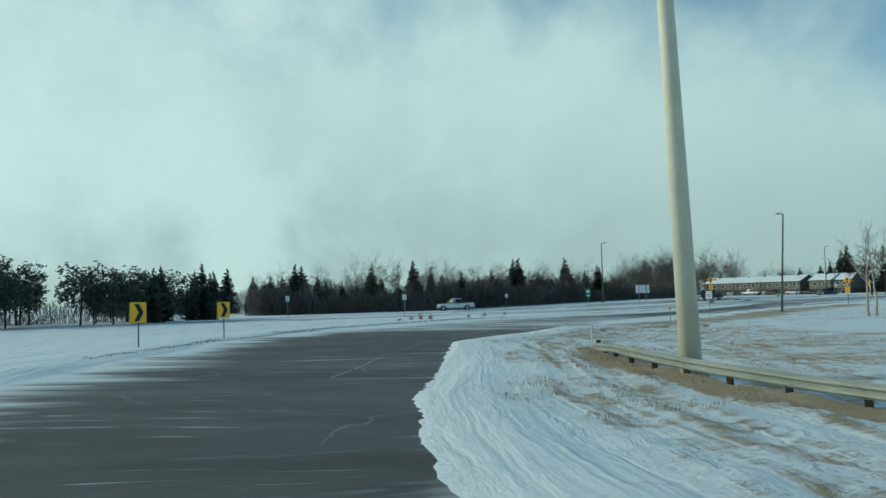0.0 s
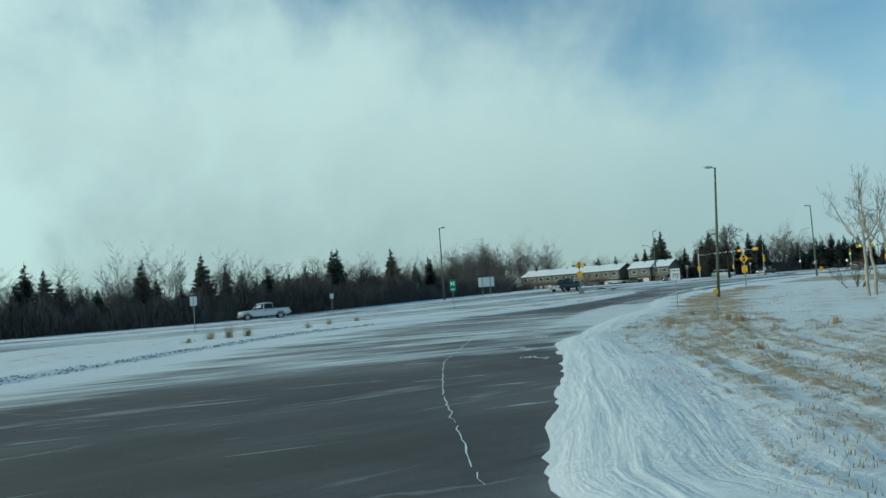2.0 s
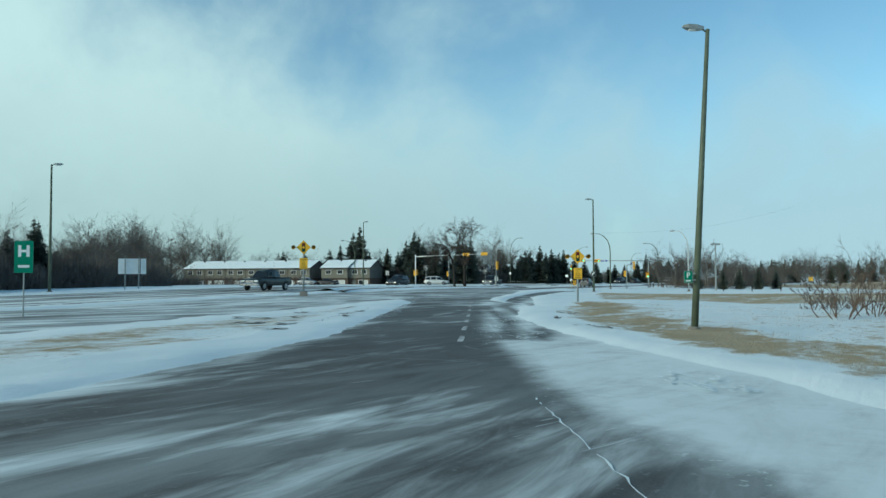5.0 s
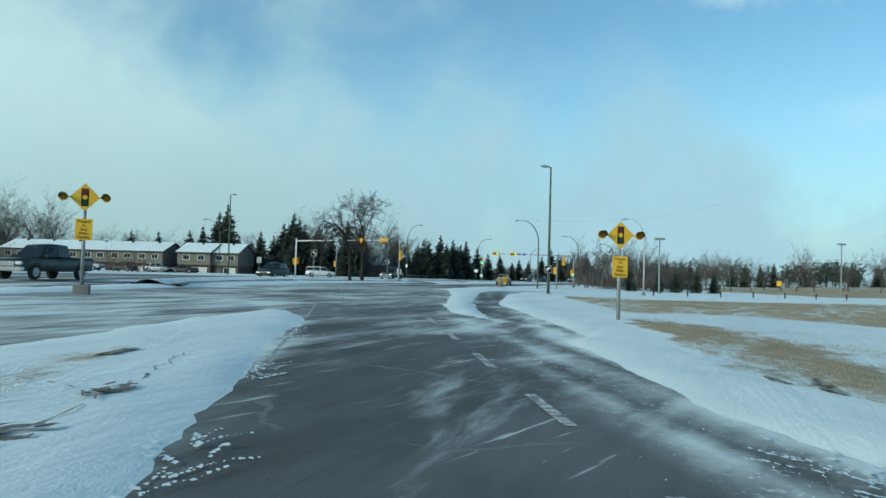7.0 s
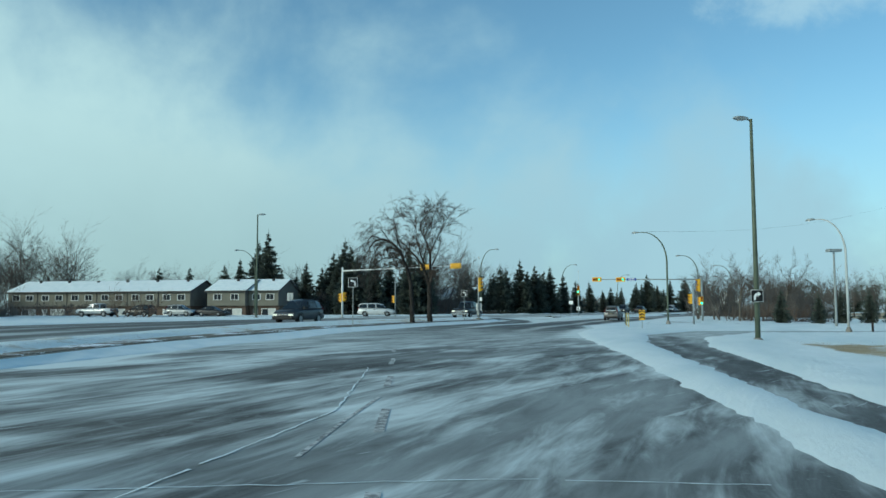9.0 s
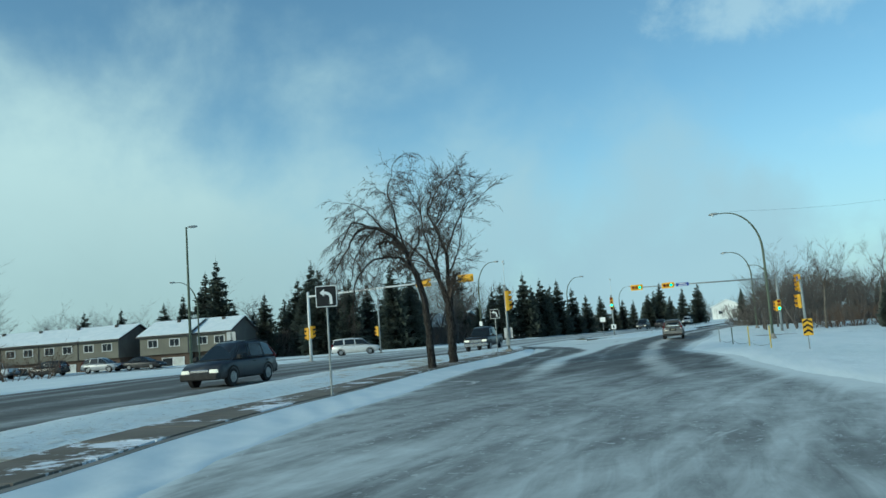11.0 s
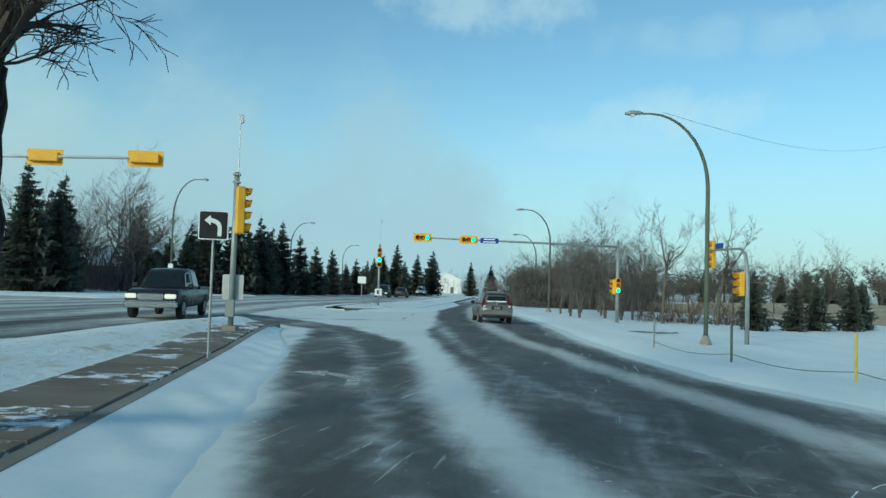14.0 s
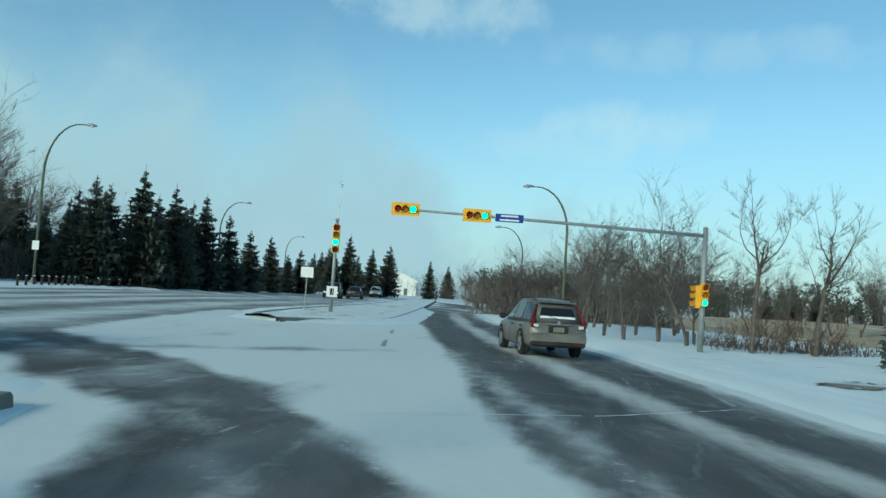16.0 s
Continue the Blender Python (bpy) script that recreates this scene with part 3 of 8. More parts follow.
def road_snow(px, py):
    ramp, east, west = (polygon_distance(p, px, py) for p in (RAMP, MAIN_EAST, MAIN_WEST))
    slip, cross, middle = (polygon_distance(p, px, py) for p in (SLIP, CROSS, JUNCTION))
    s = np.full(px.shape, 0.6)
    d = px - np.interp(py, LINE_Y, LINE_X)
    # bare at the start, then a belt of blown snow where the ramp opens to the wind
    slant = py - 0.9 * np.clip(d, -6, 5) * np.clip((-18 - py) / 8, 0, 1)
    mine = np.interp(slant, (-70, -34, -30, -27, -22, -12, -2, 6, 14, 40, 52, 70, 84, 100), (0.19, 0.21, 0.45, 0.48, 0.48, 0.46, 0.42, 0.30, 0.20, 0.30, 0.46, 0.44, 0.46, 0.42))
    mine = mine - 0.12 * np.exp(-(((px - np.interp(py, (-60, -30, -10), (22, 5.2, 1.6))) / 2.2) ** 2)) * np.clip((-14 - py) / 8, 0, 1)
    mine = mine + np.interp(py, (40, 55, 84, 100, 125), (0, 0.04, 0.08, 0.10, 0.0)) * np.clip((-d - 1.5) / 3, 0, 1)
    # the right-hand lane: half covered, with two bare wheel paths that leave for the slip road
    half = np.interp(py, (-24, -14, -4, 8, 36, 46, 54), (0.0, 0.16, 0.28, 0.40, 0.38, 0.22, 0.0)) * np.clip((d - np.interp(py, (-14, 0, 15, 36), (2.0, 2.6, 2.6, 2.9))) / 0.7, 0, 1)
    path = np.minimum(beside(RAMP_TRACKS[0], px, py), beside(RAMP_TRACKS[1], px, py)) + 0.10 * ripple(px, py, 2.4, 26)
    mine = mine + half * (1 - 0.9 * np.exp(-((path / 0.42) ** 2)))
    into = np.clip((py - 90) / 18, 0, 1)
    mine = mine * (1 - into) + into * lanes_in(px, py)
    mine = mine + 0.28 * np.exp(-(((px + 8.9) / 1.3) ** 2)) * np.clip((55 - py) / 9, 0, 1) * (py > 42)
    mine = mine + 0.75 * np.clip((np.interp(py, (95, 112, 120), (1.45, 1.9, 1.55)) - beside(MEDIAN_RIGHT, px, py) + 0.12 * ripple(px, py, 4.0, 28)) / 0.75, 0, 1) * (py > 66)
    mine = mine + 0.42 * np.clip((3.2 - beside(RAMP[1:10], px, py) + 0.5 * ripple(px, py, 8.0, 30)) / 2.6, 0, 1) * (d < 0) * np.clip((2 - py) / 8, 0, 1)
    inner = (px < -6) * (py > 43) * (py < 66)
    bend = (py > 118) * (from_right(px, py) > 5)
    s = np.where(ramp < 0.5, mine + np.clip((ramp + np.where(py > 86, 1.4, np.where(d > 0, 0.35, 0.6))) / np.where(py > 86, 1.6, 1.5), 0, 1) * np.where(py > 86, 0.45, 0.35) * (1 - inner) * np.where((px < np.interp(py, LINE_Y, LINE_X)) & (py > 66), 0.0, 1.0) * (1 - bend), s)
    s = np.where((ramp >= 0.5) & (east < 0.5), np.interp(py, (-10, 20, 44, 50), (0.55, 0.53, 0.51, 0.48)), s)
    s = np.where((ramp >= 0.5) & (west < 0.5), np.interp(py, (40, 75, 100, 128, 142), (0.52, 0.40, 0.26, 0.30, 0.48)) + 0.12 * np.sin(polygon_distance(MAIN_WEST, px, py) * 2.0), s)
    s = np.where((ramp >= 0.5) & (slip < 0.5), np.interp(py, (44, 54), (0.60, 0.50)) - 0.2 * np.exp(-((path / 0.5) ** 2)), s)
    s = np.where((ramp >= 0.5) & (cross < 0.5) & (west > 0.5), 0.5, s)
    return np.where((ramp >= 0.3) & (middle < 0.4) & (west > -0.5), lanes_in(px, py) * 0.9 - 0.10 * ripple(px, py, 9.0, 27), s)


def road_grime(px, py):
    return np.interp(py, (60, 85, 100, 300), (0.0, 0.16, 0.20, 0.20)) + 0.65 * np.clip((py - 90) / 20, 0, 1) * np.exp(-((beside(LANE_RIDGE, px, py) / 1.1) ** 2))


def packed_down(px, py):
    crusty = 0.8 * np.clip((px - np.interp(py, LINE_Y, LINE_X) - 2.0) / 0.8, 0, 1) * np.clip((py + 20) / 8, 0, 1) * np.clip((44 - py) / 6, 0, 1)
    return np.maximum(0.85 * np.clip((py - 72) / 18, 0, 1), crusty)


road = sheet("road", steps(-32, 44, 0.4, 160), steps(-76, 172, 0.4, 320), land, ASPHALT, (("snow", road_snow), ("grime", road_grime), ("packed", packed_down)))
tagged(road, "grey asphalt road streaked with wind-blown snow", "road", kind="structure")
ground = sheet("ground", steps(-45, 50, 0.4, 3500), steps(-80, 170, 0.4, 3500), snow_height, SNOW, (("grass", grass_cover), ("lane", lane_row)))
tagged(ground, "snow-covered verge with patches of dry brown grass", "ground", kind="structure")

# ---- building helpers ----


def mesh_of(bm, name, material, smooth=False):
    me = bpy.data.meshes.new(name)
    bmesh.ops.recalc_face_normals(bm, faces=bm.faces)
    bm.to_mesh(me)
    bm.free()
    if smooth:
        me.polygons.foreach_set("use_smooth", [True] * len(me.polygons))
    me.materials.append(material)
    return me


def part(name, bm, material, parent=None, label="", smooth=False):
    ob = new(name, mesh_of(bm, name, material, smooth))
    ob.parent = parent
    if label:
        tagged(ob, label)
    return ob


def thing(name, m, label, category, group="", kind=""):
    ob = new(name)
    ob.empty_display_size = 0.2
    ob.matrix_world = m
    return tagged(ob, label, category, group, kind)


def box(bm, x0, y0, z0, x1, y1, z1, bevel=0.0, m=None):
    v = bmesh.ops.create_cube(bm, size=1)["verts"]
    t = Matrix.Translation(((x0 + x1) / 2, (y0 + y1) / 2, (z0 + z1) / 2)) @ Matrix.Diagonal((x1 - x0, y1 - y0, z1 - z0, 1))
    bmesh.ops.transform(bm, matrix=t, verts=v)
    if bevel:
        e = list({e for w in v for e in w.link_edges})
        got = bmesh.ops.bevel(bm, geom=e, offset=bevel, segments=1, affect="EDGES", profile=0.5)
        v = list({w for f in got["faces"] for w in f.verts} | {w for w in v if w.is_valid})
    if m is not None:
        bmesh.ops.transform(bm, matrix=m, verts=[w for w in v if w.is_valid])
    return v


def cubes(*boxes, bevel=0.0):
    bm = bmesh.new()
    for b in boxes:
        box(bm, *b, bevel=bevel)
    return bm


def tube(bm, points, radii, sides=8, cap=True):
    """A tapered tube along points."""
    pts = [Vector(p) for p in points]
    rings = []
    side = None
    for i, p in enumerate(pts):
        d = (pts[min(i + 1, len(pts) - 1)] - pts[max(i - 1, 0)]).normalized()
        if side is None:
            side = d.orthogonal().normalized()
        side = (side - d * side.dot(d)).normalized()
        other = d.cross(side)
        r = radii[i] if isinstance(radii, (list, tuple)) else radii
        rings.append([bm.verts.new(p + r * (math.cos(a) * side + math.sin(a) * other)) for a in (math.tau * k / sides for k in range(sides))])
    for a, b in zip(rings, rings[1:]):
        for k in range(sides):
            bm.faces.new((a[k], a[(k + 1) % sides], b[(k + 1) % sides], b[k]))
    if cap:
        bm.faces.new(rings[0][::-1])
        bm.faces.new(rings[-1])
    return bm


def pipe(points, radii, sides=8):
    return tube(bmesh.new(), points, radii, sides)


def plate(outline, y0, y1):
    """A flat plate from an outline in x and z, between y0 and y1."""
    bm = bmesh.new()
    a = [bm.verts.new((x, y0, z)) for x, z in outline]
    b = [bm.verts.new((x, y1, z)) for x, z in outline]
    n = len(outline)
    bm.faces.new(a)
    bm.faces.new(b[::-1])
    for i in range(n):
        bm.faces.new((a[i], b[i], b[(i + 1) % n], a[(i + 1) % n]))
    return bm


def rect(x0, z0, x1, z1, r=0.0, n=3):
    if not r:
        return [(x0, z0), (x1, z0), (x1, z1), (x0, z1)]
    out = []
    for cx, cz, a0 in ((x1 - r, z0 + r, -90), (x1 - r, z1 - r, 0), (x0 + r, z1 - r, 90), (x0 + r, z0 + r, 180)):
        out += [(cx + r * math.cos(radians(a0 + 90 * k / n)), cz + r * math.sin(radians(a0 + 90 * k / n))) for k in range(n + 1)]
    return out


def circle(x, z, r, n=16):
    return [(x + r * math.cos(math.tau * k / n), z + r * math.sin(math.tau * k / n)) for k in range(n)]


def writing(text, size, material, parent, x, y, z, name="lettering"):
    """Built-in font, standing upright and facing -y, centred on x and z."""
    c = bpy.data.curves.new(name, "FONT")
    c.body, c.size, c.align_x, c.align_y, c.extrude = text, size, "CENTER", "CENTER", 0.002
    tmp = bpy.data.objects.new(name, c)
    scene.collection.objects.link(tmp)
    me = bpy.data.meshes.new_from_object(tmp.evaluated_get(bpy.context.evaluated_depsgraph_get()))
    bpy.data.objects.remove(tmp)
    bpy.data.curves.remove(c)
    me.transform(Matrix.Translation((x, y, z)) @ Matrix.Rotation(radians(90), 4, "X"))
    me.materials.clear()
    me.materials.append(material)
    ob = new(name, me)
    ob.parent = parent
    return ob

# ---- kerbed medians ----
MEDIAN_LEFT = [(-16.2, 63), (-15.2, 78), (-13.2, 88), (-10.4, 100), (-6.9, 111.9), (-2.6, 121), (1.4, 128.6), (4.4, 131.6)]
ISLAND_RIGHT = [(15.9, 149.6), (21.8, 152.8), (26.5, 159.5), (43, 185), (76, 237)]
ISLAND_LEFT = [(15.2, 150.6), (17.5, 154.5), (21.5, 161), (40.5, 188.5), (72.5, 240)]


def along(line, n):
    """n points at even distances along a line of points."""
    p = np.array(line, float)
    s = np.r_[0, np.cumsum(np.hypot(*np.diff(p, axis=0).T))]
    q = np.linspace(0, s[-1], n)
    return np.stack([np.interp(q, s, p[:, 0]), np.interp(q, s, p[:, 1])], -1)


def rounded(line, times=2):
    """Cuts the corners of a line of points."""
    p = [np.array(q, float) for q in line]
    for _ in range(times):
        out = [p[0]]
        for a, b in zip(p, p[1:]):
            out += [0.75 * a + 0.25 * b, 0.25 * a + 0.75 * b]
        p = out + [p[-1]]
    return p


def raised(name, left, right, n, mound, bank, label):
    """A kerbed strip: kerb stones round it, a snow-covered bed between them and, if bank, a paved strip on the right."""
    top = thing(name, Matrix(), label, "median", kind="structure")
    a, b = along(rounded(left), n), along(rounded(right), n)
    cols = 11
    verts, faces = [], []
    for i in range(n):
        for j in range(cols):
            t = j / (cols - 1)
            x, y = a[i] * (1 - t) + b[i] * t
            h = 0.15 + mound * math.sin(math.pi * min(t / (1 - 0.35 * (bank > 0)), 1)) ** 0.8
            h += 0.02 * float(ripple(np.array(x), np.array(y), 1.7, 8)) * (0.1 < t < 0.9)
            verts.append((x, y, gz(x, y) + h))
    for i in range(n - 1):
        for j in range(cols - 1):
            k = i * cols + j
            faces.append((k, k + 1, k + cols + 1, k + cols))
    me = bpy.data.meshes.new("bed")
    me.from_pydata(verts, [], faces)
    g = me.attributes.new("grass", "FLOAT", "POINT")
    g.data.foreach_set("value", np.tile(np.interp(np.linspace(0, 1, cols), (0, 0.2, 0.75, 1), (0.40, 0.545, 0.53, 0.38)), n).astype(np.float32))
    me.attributes.new("lane", "FLOAT", "POINT").data.foreach_set("value", np.full(n * cols, 1.0, np.float32))
    me.polygons.foreach_set("use_smooth", np.ones(len(faces), bool))
    me.materials.append(SNOW)
    bed = new("bed", me)
    bed.parent = top
    for line, sign, nm in ((a, -1, "kerb"), (b, 1, "kerb")):
        bm = bmesh.new()
        prev = None
        for i in range(n):
            d = line[min(i + 1, n - 1)] - line[max(i - 1, 0)]
            nrm = sign * np.array((d[1], -d[0])) / (np.hypot(*d) + 1e-9)
            x, y = line[i]
            z = gz(x, y)
            prof = [(0.18, -0.1), (0.16, 0.13), (0.13, 0.165), (-0.02, 0.17), (-0.04, -0.1)]
            ring = [bm.verts.new((x + o * nrm[0], y + o * nrm[1], z + h)) for o, h in prof]
            if prev:
                for k in range(len(prof)):
                    bm.faces.new((prev[k], prev[(k + 1) % 5], ring[(k + 1) % 5], ring[k]))
            prev = ring
        part(nm, bm, KERB, top)
    if bank:
        # paved strip of slabs inside the right kerb
        slabs = along(rounded(right), int(np.hypot(*np.diff(np.array(right), axis=0).T).sum() / 1.6))
        for i in range(len(slabs) - 1):
            p, q = slabs[i], slabs[i + 1]
            d = (q - p) / np.hypot(*(q - p))
            nrm = np.array((-d[1], d[0]))
            w = bank * min(1, (i + 2) / 8)
            q2, p2 = q - d * 0.025, p + d * 0.025
            bm = bmesh.new()
            ring = []
            for (x, y) in (p2 + nrm * 0.06, q2 + nrm * 0.06, q2 + nrm * w, p2 + nrm * w):
                ring.append((x, y, gz(x, y) + 0.19))
            lo = [bm.verts.new((x, y, z - 0.12)) for x, y, z in ring]
            hi = [bm.verts.new(v) for v in ring]
            bm.faces.new(hi)
            for k in range(4):
                bm.faces.new((lo[k], lo[(k + 1) % 4], hi[(k + 1) % 4], hi[k]))
            part("paving_slab", bm, SNOWY_PAVING, top)
    return top


raised("median", MEDIAN_LEFT, MEDIAN_RIGHT, 120, 0.20, 1.35, "raised road median with kerbs, snow and a paved concrete strip")
raised("median_island", ISLAND_LEFT, ISLAND_RIGHT, 70, 0.08, 0, "snowy kerbed traffic island beyond the crossing")

# ---- poles, lamps, signs and signals ----


def turned(x, y, yaw=0.0, dz=0.0):
    return pose(x, y, gz(x, y) + dz, 0, 0, yaw)


def straight_lamp(x, y, height, yaw, lean=0.0, name="street_lamp"):
    t = thing(name, turned(x, y, yaw) @ Matrix.Rotation(radians(lean), 4, "Y"), "tall olive steel street lamp with a short flat head", "street lamp", "street lamps")
    part("pole", pipe([(0, 0, -0.2), (0, 0, height * 0.5), (0, 0, height)], [0.13, 0.105, 0.07], 10), OLIVE, t, smooth=True)
    part("base_plate", pipe([(0, 0, -0.05), (0, 0, 0.10), (0, 0, 0.16)], [0.24, 0.24, 0.15], 12), KERB, t)
    part("arm", pipe([(0, 0, height - 0.12), (-0.25, 0, height + 0.02)], 0.035, 6), OLIVE, t)
    bm = bmesh.new()
    for px, hw, z0, z1 in ((-0.15, 0.07, -0.02, 0.08), (-0.4, 0.14, -0.06, 0.12), (-0.72, 0.15, -0.03, 0.13), (-0.9, 0.08, 0.02, 0.09)):
        for sx, z in ((-hw, z0), (hw, z0), (hw * 0.8, z1), (-hw * 0.8, z1)):
            bm.verts.new((px, sx, height + z))
    bm.verts.ensure_lookup_table()
    for i in range(3):
        for k in range(4):
            bm.faces.new([bm.verts[j] for j in (i * 4 + k, i * 4 + (k + 1) % 4, i * 4 + 4 + (k + 1) % 4, i * 4 + 4 + k)])
    bm.faces.new([bm.verts[j] for j in (3, 2, 1, 0)])
    bm.faces.new([bm.verts[j] for j in (12, 13, 14, 15)])
    head = part("lamp_head", bm, GALV, t)
    part("lens", plate(rect(-0.68, height - 0.075, -0.42, height - 0.05), -0.1, 0.1), SIGN_WHITE, head)
    return t


def curved_lamp(x, y, height, reach, yaw, material=OLIVE, name="curved_street_lamp"):
    """A davit pole that bends over the road, towards its own -x."""
    t = thing(name, turned(x, y, yaw), "olive steel street lamp with an arm curved over the road", "street lamp", "street lamps")
    rise = height * 0.68
    pts = [(0, 0, -0.2), (0, 0, rise * 0.5), (0, 0, rise)]
    for k in range(1, 10):
        a = radians(10 * k)
        pts.append((-reach * 0.86 * (1 - math.cos(a)), 0, rise + (height - rise) * math.sin(a)))
    pts.append((-reach, 0, height - 0.01))
    n = len(pts)
    part("pole", pipe(pts, [0.095 - 0.06 * i / (n - 1) for i in range(n)], 10), material, t, smooth=True)
    part("base_plate", pipe([(0, 0, -0.05), (0, 0, 0.12), (0, 0, 0.3), (0, 0, 0.42)], [0.25, 0.25, 0.17, 0.13], 8), KERB, t)
    bm = bmesh.new()
    tube(bm, [(-reach + 0.08, 0, height), (-reach - 0.12, 0, height + 0.03), (-reach - 0.45, 0, height), (-reach - 0.68, 0, height - 0.05)], [0.05, 0.12, 0.15, 0.06], 10)
    bmesh.ops.scale(bm, vec=(1, 1, 0.75), space=Matrix.Translation((0, 0, -height)), verts=bm.verts)
    head = part("lamp_head", bm, GALV, t, smooth=True)
    part("lens", pipe([(-reach - 0.38, 0, height - 0.06), (-reach - 0.38, 0, height - 0.15)], [0.13, 0.07], 10), SIGN_WHITE, head)
    return t


def post_parts(t, height, r=0.028, material=GALV):
    part("post", pipe([(0, 0.05, -0.3), (0, 0.05, height)], r, 6), material, t)


def square_sign(x, y, yaw, centre, w, h, label, face=None, post=GALV, back=SIGN_BACK, category="road sign", name="road_sign", tall=None):
    t = thing(name, turned(x, y, yaw), label, category, "road signs")
    post_parts(t, tall or centre + h * 0.4, material=post)
    part("panel", plate(rect(-w / 2, centre - h / 2, w / 2, centre + h / 2, 0.04), 0.0, 0.008), back, t)
    if face:
        face(t, centre, w, h)
    return t


def flat_face(material, inset=0.0, y=-0.004):
    def f(t, c, w, h):
        part("face", plate(rect(-w / 2 + inset, c - h / 2 + inset, w / 2 - inset, c + h / 2 - inset, 0.03), y, y + 0.004), material, t)
    return f


def left_turn_face(t, c, w, h):
    flat_face(SIGN_WHITE)(t, c, w, h)
    part("field", plate(rect(-w / 2 + 0.02, c - h / 2 + 0.02, w / 2 - 0.02, c + h / 2 - 0.02, 0.03), -0.010, -0.0045), BLACK, t)
    s = w / 0.75
    out = [(0.21, -0.28), (0.11, -0.28)]
    inner, outer = [], []
    for k in range(7):
        a = radians(90 * k / 6)
        inner.append((-0.07 + 0.18 * math.cos(a), -0.06 + 0.13 * math.sin(a)))
        outer.append((-0.07 + 0.28 * math.cos(a), -0.06 + 0.24 * math.sin(a)))
    arrow = [(0.11, -0.28)] + inner + [(-0.07, 0.0), (-0.23, 0.125), (-0.07, 0.26)] + outer[::-1] + [(0.21, -0.28)]
    part("arrow", plate([(px * s, c + pz * s) for px, pz in arrow], -0.015, -0.0105), SIGN_WHITE, t)


def chevron_face(t, c, w, h):
    flat_face(YELLOW)(t, c, w, h)
    k = [(-0.22, 0.42), (0.08, 0.42), (0.34, 0), (0.08, -0.42), (-0.22, -0.42), (0.04, 0)]
    part("chevron", plate([(px * w, c + pz * h) for px, pz in k], -0.010, -0.0045), BLACK, t)


def marker_face(t, c, w, h):
    flat_face(YELLOW)(t, c, w, h)
    for i in range(3):
        z = c - h * 0.42 + i * h * 0.31
        k = [(-w * 0.46, z), (0, z + h * 0.17), (w * 0.46, z), (w * 0.46, z + h * 0.14), (0, z + h * 0.31), (-w * 0.46, z + h * 0.14)]
        part("stripe", plate([(a, min(b, c + h * 0.48)) for a, b in k], -0.010, -0.0045), BLACK, t)


def speed_face(t, c, w, h):
    flat_face(BLACK)(t, c, w, h)
    part("field", plate(rect(-w / 2 + 0.015, c - h / 2 + 0.015, w / 2 - 0.015, c + h / 2 - 0.015, 0.03), -0.010, -0.0045), SIGN_WHITE, t)
    writing("MAXIMUM", 0.115, BLACK, t, 0, -0.013, c + h * 0.30)
    writing("70", 0.40, BLACK, t, 0, -0.013, c - h * 0.14)


def hospital_face(t, c, w, h):
    flat_face(GREEN_SIGN)(t, c, w, h)
    k = w * 0.3
    for a, b in ((-k, -k * 0.45), (k * 0.45, k)):
        part("bar", plate(rect(a, c + h * 0.0, b, c + h * 0.36), -0.010, -0.0045), SIGN_WHITE, t)
    part("bar", plate(rect(-k * 0.44, c + h * 0.14, k * 0.44, c + h * 0.22), -0.010, -0.0045), SIGN_WHITE, t)
    part("bar", plate(rect(-k, c - h * 0.34, k, c - h * 0.26), -0.010, -0.0045), SIGN_WHITE, t)


def banded_face(t, c, w, h):
    flat_face(SIGN_WHITE)(t, c, w, h)
    part("bar", plate(rect(-0.03, c - h * 0.42, 0.03, c + h * 0.42), -0.010, -0.0045), SIGN_BACK, t)


